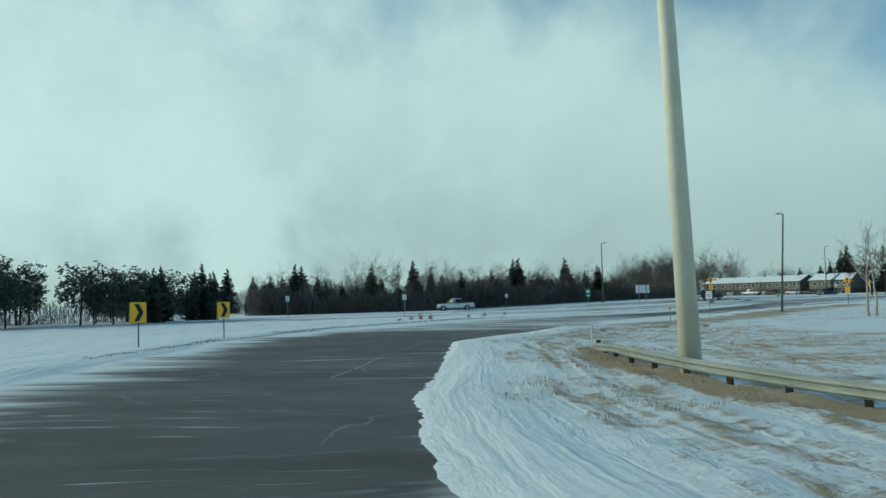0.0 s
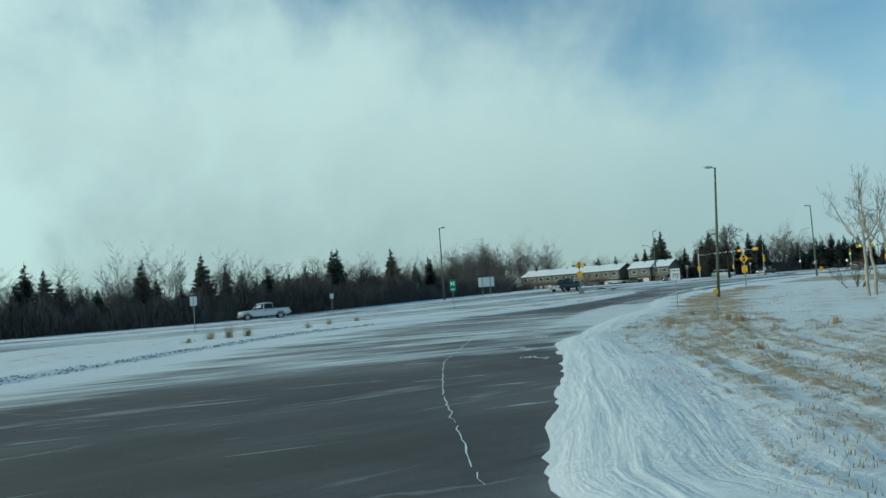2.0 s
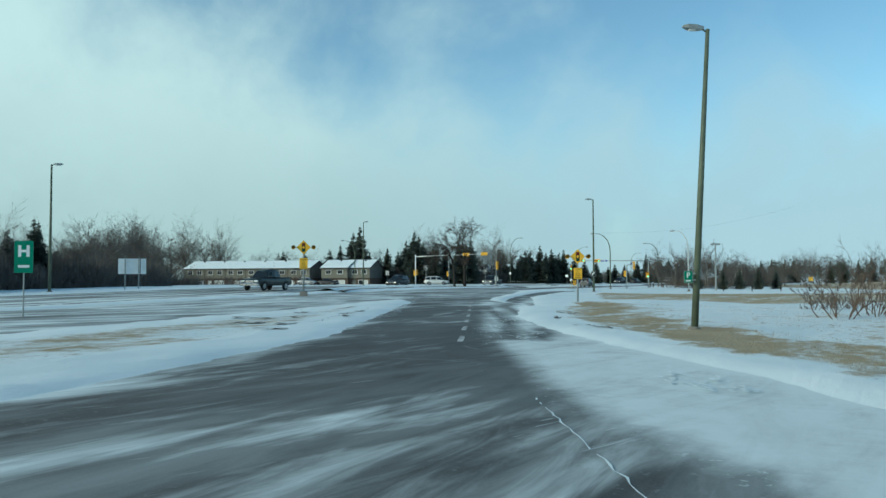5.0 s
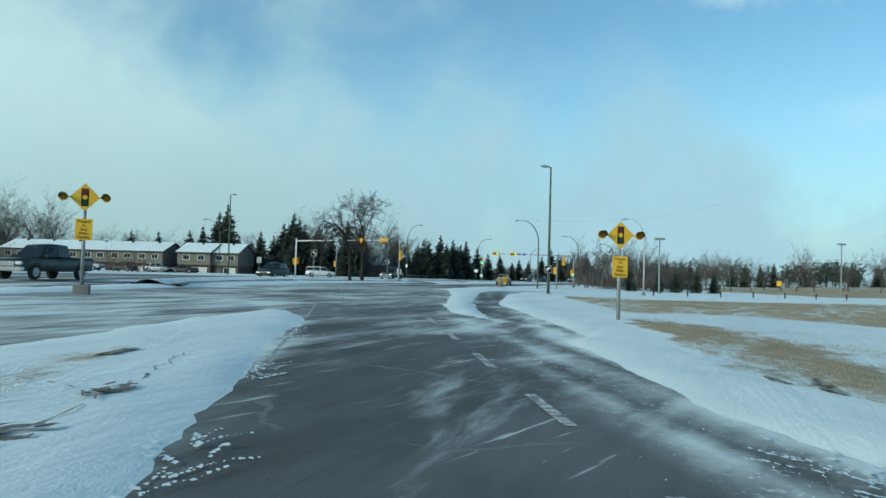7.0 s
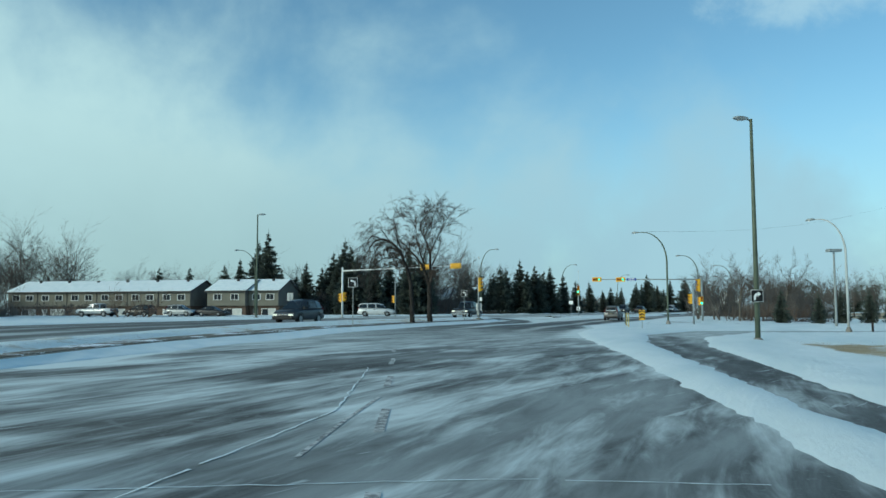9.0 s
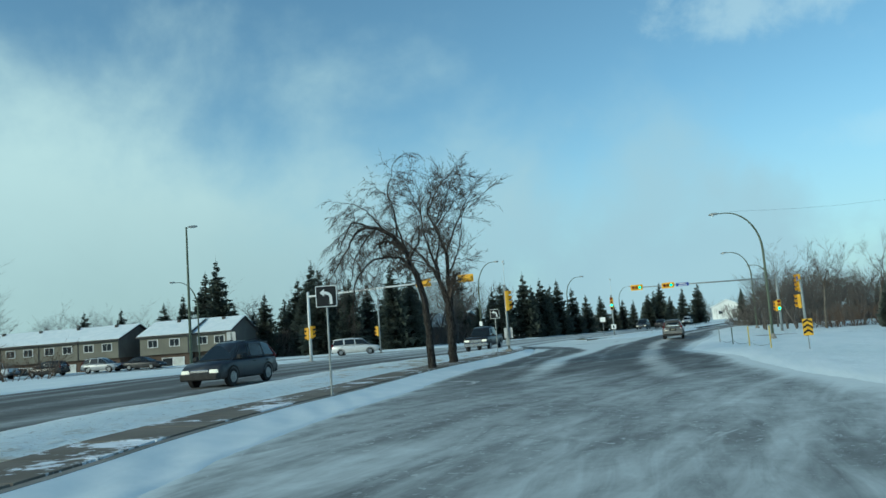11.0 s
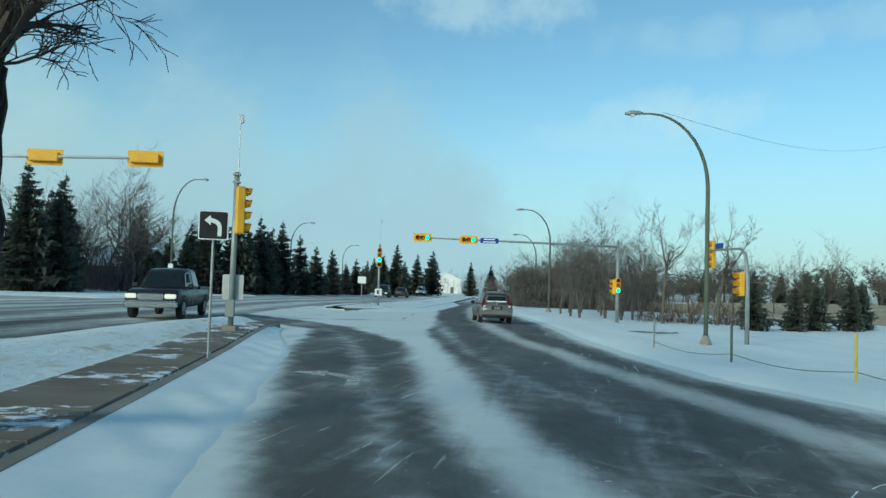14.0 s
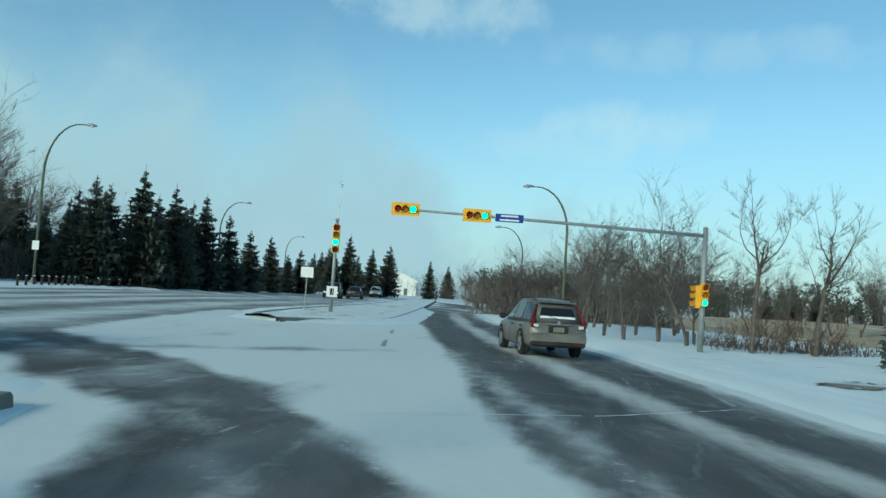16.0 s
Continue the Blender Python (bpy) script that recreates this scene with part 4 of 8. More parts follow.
def flashing_warning(x, y, yaw, lift=0.0):
    """A diamond with a traffic light on it between two round flashers, over a yellow tab."""
    t = thing("warning_sign", turned(x, y, yaw, lift), "yellow diamond signal-ahead sign with two round flashers on a steel pole", "warning sign", "signal-ahead signs")
    part("pole", pipe([(0, 0.09, -0.2), (0, 0.09, 3.45)], [0.075, 0.06], 10), GALV, t, smooth=True)
    part("footing", cubes((-0.28, -0.18, -0.3, 0.28, 0.36, 0.1), bevel=0.03), KERB, t)
    c, r = 3.38, 0.53
    part("panel", plate([(0, c - r), (r, c), (0, c + r), (-r, c)], 0.0, 0.01), SIGN_BACK, t)
    part("diamond", plate([(0, c - r + 0.01), (r - 0.01, c), (0, c + r - 0.01), (-r + 0.01, c)], -0.006, -0.001), YELLOW, t)
    light = part("signal_symbol", plate(rect(-0.13, c - 0.33, 0.13, c + 0.33, 0.03), -0.012, -0.007), BLACK, t)
    for z, mt in ((0.21, RED_LENS), (0.0, YELLOW), (-0.21, worn("dark_green_lens", (0.01, 0.06, 0.03), (0.015, 0.08, 0.04), 0.4, 0, 3, 0, 0))):
        part("disc", plate(circle(0, c + z, 0.088), -0.018, -0.0125), mt, light)
    tab = part("tab", plate(rect(-0.30, c - 1.60, 0.30, c - 0.80, 0.03), 0.0, 0.008), YELLOW, t, "yellow tab with black wording")
    for i, word in enumerate(("Prepare", "To", "Stop", "When", "Flashing")):
        writing(word, 0.135, BLACK, tab, 0, -0.006, c - 0.905 - 0.148 * i)
    part("crossbar", cubes((-0.62, 0.02, c - 0.02, 0.62, 0.06, c + 0.02)), GALV, t)
    for s in (-1, 1):
        f = part("flasher", pipe([(s * 0.74, 0.10, c), (s * 0.74, 0.06, c), (s * 0.74, -0.06, c)], [0.10, 0.155, 0.16], 14), SIGNAL_YELLOW, t, smooth=False)
        part("lens", pipe([(s * 0.74, -0.061, c), (s * 0.74, -0.085, c)], [0.125, 0.07], 14), AMBER_LENS, f)
        bm = bmesh.new()
        for i in range(9):
            a = radians(-20 + 220 * i / 8)
            for yy in (-0.06, -0.26 + 0.05 * abs(i - 4) / 4):
                bm.verts.new((s * 0.74 + 0.155 * math.cos(a), yy, c + 0.155 * math.sin(a)))
        bm.verts.ensure_lookup_table()
        for i in range(8):
            bm.faces.new([bm.verts[j] for j in (2 * i, 2 * i + 1, 2 * i + 3, 2 * i + 2)])
        bmesh.ops.solidify(bm, geom=bm.faces[:], thickness=0.008)
        part("visor", bm, BLACK, f)
    return t


def signal_head(parent, m, lamps, lit=None, backboard=False, name="signal_head", flip=False):
    """A row of lenses, standing (z) and facing -y. lamps: how many; lit: which one, from the top, glows."""
    h = new(name)
    h.parent = parent
    h.matrix_local = m
    L = 0.34
    top = lamps * L / 2
    part("housing", cubes((-0.165, 0.0, -top, 0.165, 0.24, top), bevel=0.03), SIGNAL_YELLOW, h)
    if backboard:
        part("backboard", plate(rect(-0.29, -top - 0.12, 0.29, top + 0.12, 0.06), 0.06, 0.075), SIGNAL_YELLOW, h)
    for i in range(lamps):
        z = top - L / 2 - i * L
        mt = GREEN_LIT if i == lit else (RED_LENS, AMBER_LENS, BLACK, BLACK)[min(i, 3)]
        part("lens", pipe([(0, -0.004, z), (0, -0.03, z)], [0.145, 0.11], 16), mt, h)
        bm = bmesh.new()
        for k in range(9):
            a = radians(-30 + 240 * k / 8 - 90 * backboard)
            for yy in (0.0, -0.24 + 0.10 * abs(k - 4) / 4):
                bm.verts.new((0.15 * math.cos(a), yy, z + 0.15 * math.sin(a)))
        bm.verts.ensure_lookup_table()
        for k in range(8):
            bm.faces.new([bm.verts[j] for j in (2 * k, 2 * k + 1, 2 * k + 3, 2 * k + 2)])
        bmesh.ops.solidify(bm, geom=bm.faces[:], thickness=0.008)
        part("visor", bm, SIGNAL_YELLOW, h)
    return h


def mast_arm(x, y, yaw, height, reach, rise, heads, label, material, sign=None, low=(), r=0.13):
    """A post with a long arm towards its own -x. heads: distance along the arm, facing turn, lit lamp."""
    t = thing("signal_mast", turned(x, y, yaw), label, "traffic signal", "traffic signals")
    part("post", pipe([(0, 0, -0.2), (0, 0, height)], [r, r * 0.85], 12), material, t, smooth=True)
    part("cap", pipe([(0, 0, height), (0, 0, height + 0.05)], [r, r * 0.5], 12), material, t)
    part("base_plate", cubes((-0.25, -0.25, -0.2, 0.25, 0.25, 0.05), bevel=0.02), KERB, t)
    z0 = height - 0.35
    part("arm", pipe([(0, 0, z0), (-reach * 0.5, 0, z0 + rise * 0.55), (-reach, 0, z0 + rise)], [0.085, 0.07, 0.045], 8), material, t, smooth=True)
    for d, face, lit in heads:
        z = z0 + rise * d / reach
        m = Matrix.Translation((-d, 0, z)) @ Matrix.Rotation(radians(face), 4, "Z") @ Matrix.Translation((0, -0.16, 0)) @ Matrix.Rotation(radians(-90), 4, "Y")
        signal_head(t, m, 3, lit, backboard=True)
    for dx, dy, z, face, n, lit in low:
        signal_head(t, Matrix.Translation((dx, dy, z)) @ Matrix.Rotation(radians(face), 4, "Z"), n, lit)
    if sign:
        d, w, h = sign
        z = z0 + rise * d / reach
        s = part("street_name_board", plate(rect(-d - w / 2, z - h / 2, -d + w / 2, z + h / 2, 0.03), -0.11, -0.10), BLUE_SIGN, t, "blue street name board")
        for k, zz in ((0.62, 0.09), (0.70, -0.09)):
            part("bar", plate(rect(-d - w * k / 2, z + zz - 0.035, -d + w * k / 2, z + zz + 0.035), -0.116, -0.111), SIGN_WHITE, s)
    return t


PALE_STEEL = worn("pale_grey_steel", (0.42, 0.44, 0.43), (0.50, 0.52, 0.51), 0.55, 0.1, 1.5, 0.2, 0.03)
straight_lamp(4.0, 21.2, 10.9, 0, 3.4)
straight_lamp(-38.4, 59.5, 10.9, 200)
straight_lamp(12.5, 86.0, 11.0, 0)
straight_lamp(-20.4, 140.0, 11.9, 190)
curved_lamp(22.95, 127.0, 9.5, 2.8, -28)
curved_lamp(40.6, 162.6, 9.4, 2.5, -28)
curved_lamp(30.3, 107.7, 9.0, 2.3, -50, PALE_STEEL)
curved_lamp(58.0, 190.0, 9.4, 2.5, -28)
curved_lamp(10.3, 180.6, 10.9, 2.5, 152)
curved_lamp(31.0, 211.0, 10.0, 2.6, 152)
curved_lamp(-25.5, 170.0, 9.9, 2.5, 20)
curved_lamp(58.0, 262.0, 10.0, 2.6, 152)
square_sign(-7.45, 92.62, -4, 2.62, 0.53, 0.53, "square black left-turn lane sign with a white arrow", left_turn_face)
square_sign(1.3, 118.36, -20, 2.62, 0.54, 0.54, "square black left-turn lane sign with a white arrow", left_turn_face)
for cx, cy, cyaw in ((9.7, -62.0, 48), (4.0, -54.6, 42), (-0.4, -47.9, 36)):
    square_sign(cx, cy, cyaw, 1.38, 0.60, 0.75, "yellow chevron bend marker with a black arrow on a post", chevron_face, OLIVE)
square_sign(13.6, 106.8, -10, 1.05, 0.45, 0.75, "yellow and black striped hazard marker on a short post", marker_face)
square_sign(3.44, 1.67, 8, 2.15, 0.60, 0.75, "white speed limit sign on a steel post", speed_face)
for cx, cy, c in ((-37.9, -13.6, 2.2), (-26.0, -7.5, 2.1), (-41.0, 32.7, 2.1)):
    square_sign(cx, cy, 30, c, 0.45, 0.6, "white rectangular road sign on a steel post", banded_face)
square_sign(-20.0, 21.2, 15, 2.2, 0.62, 1.15, "green hospital direction sign on a post", hospital_face)
flashing_warning(4.5, 49.1, 0, -0.12)
flashing_warning(-15.5, 51.7, 8, 0.25)
mast_arm(34.2, 145.7, -31, 5.6, 13.9, 0.27, ((10.3, 0, 2), (13.5, 0, 2)), "galvanised mast arm with yellow traffic signals and a blue board", GALV,
         (8.85, 1.25, 0.36), ((0.0, -0.30, 2.6, 0, 3, 2), (-0.35, 0.0, 2.5, -90, 3, None)))
mast_arm(-10.6, 138.9, 155, 5.7, 14.2, 0.30, ((10.2, 0, None), (13.7, 0, None)), "white steel mast arm with yellow traffic signals seen from behind", WHITE_STEEL,
         None, ((0.25, 0, 2.3, 90, 3, None), (-0.3, 0, 2.4, -60, 3, None)))

# ---- trees ----


def spruce_mesh(seed, height, width, clumps, thin=0.0):
    """Whorls of drooping boughs, each a spine with hanging side sprays, ragged towards the tip."""
    rng = random.Random(seed)
    bm = bmesh.new()
    tiers = int(height * 3.6)
    per = max(6, clumps // tiers)
    bulge = [rng.uniform(0.78, 1.16) for _ in range(7)]
    for i in range(tiers):
        f = min(max((i + rng.uniform(-0.5, 0.5)) / tiers, 0.0), 1)
        z = height * (0.05 + 0.94 * f)
        reach = (width * (1 - f) ** 0.86 * (0.72 + 0.28 * min(f / 0.12, 1)) + 0.10) * rng.uniform(0.93, 1.06)
        a0 = rng.uniform(0, math.tau)
        for k in range(per if f < 0.8 else 5):
            a = a0 + math.tau * k / per + rng.uniform(-0.4, 0.4)
            R = reach * bulge[int(a / math.tau * 7) % 7] * rng.uniform(0.62, 1.15)
            d, s = Vector((math.cos(a), math.sin(a), 0)), Vector((-math.sin(a), math.cos(a), 0))
            lift = rng.uniform(-0.22, 0.22)
            tilt = rng.uniform(-0.42, 0.02) + 0.5 * max(f - 0.72, 0)
            spine = [d * (R * t) + Vector((0, 0, z + lift + R * (tilt * t + 0.16 * t * t) + rng.uniform(-0.05, 0.05))) for t in (0.05, 0.38, 0.7, 1.0)]
            for m in range(3):
                p, q = spine[m], spine[m + 1]
                w = (0.22 + 0.34 * R) * (1.0 - 0.27 * m) * rng.uniform(0.75, 1.25)
                for sg in (-1, 1):
                    tip = q + s * sg * w + d * 0.10 * R - Vector((0, 0, 0.10 + 0.25 * w * rng.random()))
                    bm.faces.new([bm.verts.new(v) for v in (p, tip, q)])
                hang = (p + q) / 2 + s * rng.uniform(-0.5, 0.5) * w - Vector((0, 0, (0.22 + 0.16 * R) * rng.uniform(0.6, 1.3)))
                bm.faces.new([bm.verts.new(v) for v in (p, q, hang)])
    tube(bm, [(0, 0, height * 0.88), (0, 0, height * 1.03)], [0.07, 0.01], 4)
    return bm


def pine_mesh(seed, height, width, clumps):
    """A rounder, looser conifer with a broken outline."""
    rng = random.Random(seed)
    bm = bmesh.new()
    blobs = [(rng.uniform(-1, 1) * width * 0.5, rng.uniform(-1, 1) * width * 0.5, height * rng.uniform(0.3, 0.95), rng.uniform(0.35, 0.8) * width * 0.55) for _ in range(16)]
    for _ in range(clumps):
        bx, by, bz, br = rng.choice(blobs)
        v = Vector((rng.gauss(0, 1), rng.gauss(0, 1), rng.gauss(0, 0.8))).normalized() * br * rng.uniform(0.5, 1.05)
        c = Vector((bx, by, bz)) + v
        s = rng.uniform(0.22, 0.5)
        for _ in range(3):
            a, b = (Vector((rng.gauss(0, 1), rng.gauss(0, 1), rng.gauss(0, 0.6) + 0.3)).normalized() * s for _ in (0, 1))
            bm.faces.new([bm.verts.new(c), bm.verts.new(c + a), bm.verts.new(c + b)])
    return bm


def grow(bm, rng, start, way, length, r, level, spec, sides=5):
    """A bent, tapering limb that splits into thinner ones down to twigs."""
    n = 4 if level else 6
    pts, rad = [start.copy()], [r]
    d = way.normalized()
    for i in range(n):
        bend = Vector((rng.gauss(0, 1), rng.gauss(0, 1), rng.gauss(0, 0.7))) * spec["bend"]
        d = (d + bend + Vector((0, 0, spec["lift"] if level < 3 else -spec["droop"]))).normalized()
        pts.append(pts[-1] + d * (length / n))
        rad.append(r * (1 - (1 - spec["taper"]) * (i + 1) / n))
    if level >= spec["depth"] and spec.get("flat"):
        s = d.orthogonal().normalized() * spec["flat"]
        a, b, c, e = (bm.verts.new(q) for q in (pts[0] - s, pts[0] + s, pts[n // 2] + s * 0.8, pts[n // 2] - s * 0.8))
        bm.faces.new((a, b, c, e))
        bm.faces.new((e, c, bm.verts.new(pts[-1])))
        return
    if level >= spec["depth"]:
        rad = [max(q, 0.0042) for q in rad]
    tube(bm, pts, rad, max(3, sides - level), cap=False)
    if level >= spec["depth"]:
        return
    kids = spec["kids"][min(level, len(spec["kids"]) - 1)]
    for k in range(kids):
        f = 1.0 if k == 0 else rng.uniform(spec["bare"] if level == 0 else 0.25, 1.0)
        i = min(int(f * n), n - 1)
        p = pts[i].lerp(pts[i + 1], f * n - i) if f < 1 else pts[-1]
        out = Vector((rng.gauss(0, 1), rng.gauss(0, 1), 0)).normalized()
        spread = rng.uniform(0.55, 1.15) * spec["spread"] * (0.45 if k == 0 else 1)
        w = (pts[min(i + 1, n)] - pts[i]).normalized() * (1 / spread) + out + Vector((0, 0, 0.15))
        grow(bm, rng, p, w, length * rng.uniform(0.52, 0.85) * (0.95 if k == 0 else 0.8), max(r * spec["taper"] * rng.uniform(0.5, 0.85), 0.006), level + 1, spec, sides)


ASPEN = dict(bend=0.11, lift=0.03, droop=-0.01, taper=0.56, depth=4, kids=(9, 7, 6, 6), bare=0.28, spread=1.0, flat=0.011)
SHRUB = dict(bend=0.16, lift=0.05, droop=0.0, taper=0.6, depth=4, kids=(5, 4, 4, 3), bare=0.15, spread=0.8, flat=0.009)


def bare_crown(seed, length, r, spec, trunk_part=0.45):
    rng = random.Random(seed)
    bm = bmesh.new()
    grow(bm, rng, Vector((0, 0, -0.2)), Vector((rng.uniform(-0.08, 0.08), rng.uniform(-0.08, 0.08), 1)), length, r, 0, spec)
    return bm


def tree(name, crown, crown_material, trunk, trunk_material, label, group):
    t = thing(name, Matrix(), label, "tree", group)
    part("crown", crown, crown_material, t)
    part("trunk", trunk, trunk_material, t, smooth=True)
    return t


SPRUCES = [tree("spruce_tree", spruce_mesh(10 + i, h, w, c), NEEDLE, pipe([(0, 0, -0.3), (0, 0, h * 0.92)], [0.16, 0.03], 6), BARK, "dark green spruce tree standing in the snow", "conifers")
           for i, (h, w, c) in enumerate(((10, 2.9, 400), (9, 2.4, 350), (11, 3.3, 450), (7, 2.2, 270)))]
PINES = [tree("pine_tree", pine_mesh(30 + i, h, w, 620), NEEDLE, pipe([(0, 0, -0.3), (0.1, 0.1, h * 0.45), (0, 0.1, h * 0.85)], [0.15, 0.12, 0.05], 6), BARK, "dark ragged pine tree above the snow", "conifers")
         for i, (h, w) in enumerate(((8.5, 4.6), (8.0, 4.0), (9.0, 5.0)))]
BARES = [tree("bare_tree", bare_crown(50 + i, L, 0.16, ASPEN), FAR_TWIG, pipe([(0, 0, -0.3), (0, 0, 1.4)], [0.175, 0.140], 7), FAR_BARK, "leafless grey-brown tree with fine twigs", "bare trees")
         for i, L in enumerate((6.0, 6.6, 5.4, 6.2))]
BUSHES = []
for i in range(3):
    rng = random.Random(70 + i)
    bm = bmesh.new()
    for k in range(9):
        a = rng.uniform(0, math.tau)
        grow(bm, rng, Vector((0.5 * math.cos(a), 0.5 * math.sin(a), -0.1)), Vector((math.cos(a) * 0.5, math.sin(a) * 0.5, 1)), rng.uniform(0.8, 1.5), 0.03, 1, SHRUB)
    BUSHES.append(tagged(part("bush", bm, BRUSH), "leafless red-brown bush standing in snow", "bush", "bushes"))

rng = random.Random(5)
used = set()


def plant(kinds, x, y, scale, dz=0.0):
    src = kinds[rng.randrange(len(kinds))]
    m = pose(x, y, gz(x, y) + dz, rng.uniform(-2, 2), rng.uniform(-2, 2), rng.uniform(0, 360))
    if src.name not in used:
        used.add(src.name)
        ob = src
        ob.matrix_world = m
    else:
        ob = copy_thing(src, m)
    ob.scale = (scale * rng.uniform(0.9, 1.1),) * 2 + (scale,)
    return ob


def belt(line, count, depth, kinds, lo, hi):
    """Trees scattered along a line, up to depth metres behind it."""
    p = along(line, 200)
    for i in range(count):
        k = min(int((i + rng.uniform(0, 1)) / count * 198), 197)
        d = p[k + 1] - p[k]
        n = np.array((-d[1], d[0])) / np.hypot(*d)
        q = p[k] + n * rng.uniform(0, depth)
        plant(kinds, q[0], q[1], rng.uniform(lo, hi))


def thicket(name, line, depth, height, count, material, label, category="brush"):
    """Leafless undergrowth: thousands of thin forked shoots along a line."""
    count = int(count * 1.5)
    r = np.random.RandomState(len(name) * 31 + count)
    p = along(line, 300)
    k = r.randint(0, 299, count)
    d = p[k + 1] - p[k]
    n = np.stack([-d[:, 1], d[:, 0]], -1) / (np.hypot(d[:, 0], d[:, 1])[:, None] + 1e-9)
    q = p[k] + d * r.rand(count, 1) + n * r.uniform(0, 1, (count, 1)) * depth
    swell = 0.68 + 0.32 * np.sin(q[:, 0] * 0.23 + q[:, 1] * 0.17) * np.sin(q[:, 1] * 0.11 - q[:, 0] * 0.07) + 0.12 * np.sin(q[:, 0] * 0.9 + q[:, 1] * 1.3)
    low = r.rand(count) ** 1.2 * height * swell * 0.82
    L = r.uniform(0.10, 0.34, count) * height * 0.8
    a, lean = r.uniform(0, math.tau, count), r.uniform(0.0, 1.3, count)
    base = np.stack([q[:, 0], q[:, 1], land(q[:, 0], q[:, 1]) + low - 0.2], -1)
    tip = base + np.stack([np.cos(a) * lean * 0.6, np.sin(a) * lean * 0.6, np.ones(count)], -1) * L[:, None]
    b = r.uniform(0, math.tau, count)
    side = np.stack([np.cos(b), np.sin(b), np.zeros(count)], -1) * r.uniform(0.02, 0.055, (count, 1))
    mid = base * 0.6 + tip * 0.4
    fork = (base + tip) / 2 + np.stack([r.uniform(-0.8, 0.8, count), r.uniform(-0.8, 0.8, count), r.uniform(0.25, 0.8, count)], -1) * L[:, None] * 0.6
    verts = np.stack([base - side, base + side, tip, mid - side * 0.7, mid + side * 0.7, fork], 1).reshape(-1, 3)
    i = np.arange(count)[:, None] * 6
    faces = np.concatenate([i + np.array([[0, 1, 2]]), i + np.array([[3, 4, 5]])], 0)
    me = bpy.data.meshes.new(name)
    me.from_pydata(verts.tolist(), [], faces.tolist())
    me.materials.append(material)
    return tagged(new(name, me), label, category, kind="stuff")


THICKET = worn("grey_brown_undergrowth", (0.105, 0.093, 0.083), (0.17, 0.15, 0.134), 0.95, 0, 0.25, 0.2, 0.0, local=False)
thicket("undergrowth", [(-66, 2), (-52, 24), (-47, 50), (-45, 80), (-47, 108), (-56, 140)], 9, 5.4, 56000, THICKET, "dense leafless brush along the far verge")
thicket("undergrowth", [(-110, 0), (-84, 40), (-72, 90), (-72, 150), (-66, 192)], 12, 7.0, 20000, THICKET, "dense leafless wood behind the row houses")
thicket("undergrowth", [(-22, 183), (-4, 180), (10, 190), (24, 208), (44, 246), (70, 292)], 7, 5.0, 18000, THICKET, "leafless brush between the spruces")
thicket("undergrowth", [(116, 290), (92, 246), (70, 206), (56, 180)], 9, 3.2, 8000, THICKET, "leafless brush behind the roadside trees")
thicket("undergrowth", [(74, 182), (48, 178)], -7, 3.6, 6500, THICKET, "leafless grove behind the crossing")
thicket("undergrowth", [(330, 60), (300, 150), (240, 240), (170, 300), (110, 330)], 14, 9.0, 20000, THICKET, "distant leafless wood behind the golf course")
thicket("undergrowth", [(-60, -70), (-50, -44), (-56, -14)], 6, 3.4, 4500, THICKET, "leafless brush under the pines")

thicket("undergrowth", [(-72, 181), (-58, 177), (-49, 174)], 2.5, 2.6, 1500, THICKET, "leafless bushes before the row houses")
thicket("undergrowth", [(-60, 170), (-80, 176)], 6, 3.6, 3500, THICKET, "leafless brush beside the row houses")
# woods that close the view, west to east
belt([(-46, -70), (-36, -46), (-42, -20)], 46, 9, PINES, 0.52, 0.68)
belt([(-40, -28), (-44, -18)], 5, 3, SPRUCES, 0.5, 0.62)
belt([(-66, 6), (-54, 30), (-50, 60), (-48, 80)], 34, 7, SPRUCES, 0.45, 0.95)
belt([(-64, 4), (-52, 30), (-48, 60), (-47, 100)], 30, 8, BARES, 0.5, 0.68)
belt([(-110, 0), (-84, 40)], 14, 12, SPRUCES, 0.6, 0.9)
belt([(-60, 8), (-50, 40), (-48, 90), (-56, 140)], 34, 10, BARES, 0.44, 0.62)
belt([(-76, 60), (-72, 130), (-66, 192)], 30, 14, BARES, 0.5, 0.72)
belt([(-62, 192), (-84, 198), (-110, 204)], 20, -8, BARES, 1.0, 1.3)
belt([(-60, 130), (-70, 172)], 14, 8, BARES, 0.85, 1.1)
belt([(-74, 200), (-20, 190)], 28, 8, BARES, 0.5, 0.78)
for sx, sy, s in ((-41, 193, 0.95), (-34, 190, 1.25), (-31.5, 191, 1.1), (-28.5, 191, 1.3), (-26.5, 190, 1.35), (-22, 192, 1.0), (-24, 188, 0.9), (-47, 196, 0.8), (-16, 186, 1.1), (-13, 188, 1.2)):
    plant(SPRUCES, sx, sy, s)
belt([(-21, 184), (-10, 178), (-2, 177), (4, 180)], 19, 6, SPRUCES, 0.78, 1.08)
plant(BARES, 7.6, 186, 0.95)
plant(BARES, 5.6, 190, 1.0)
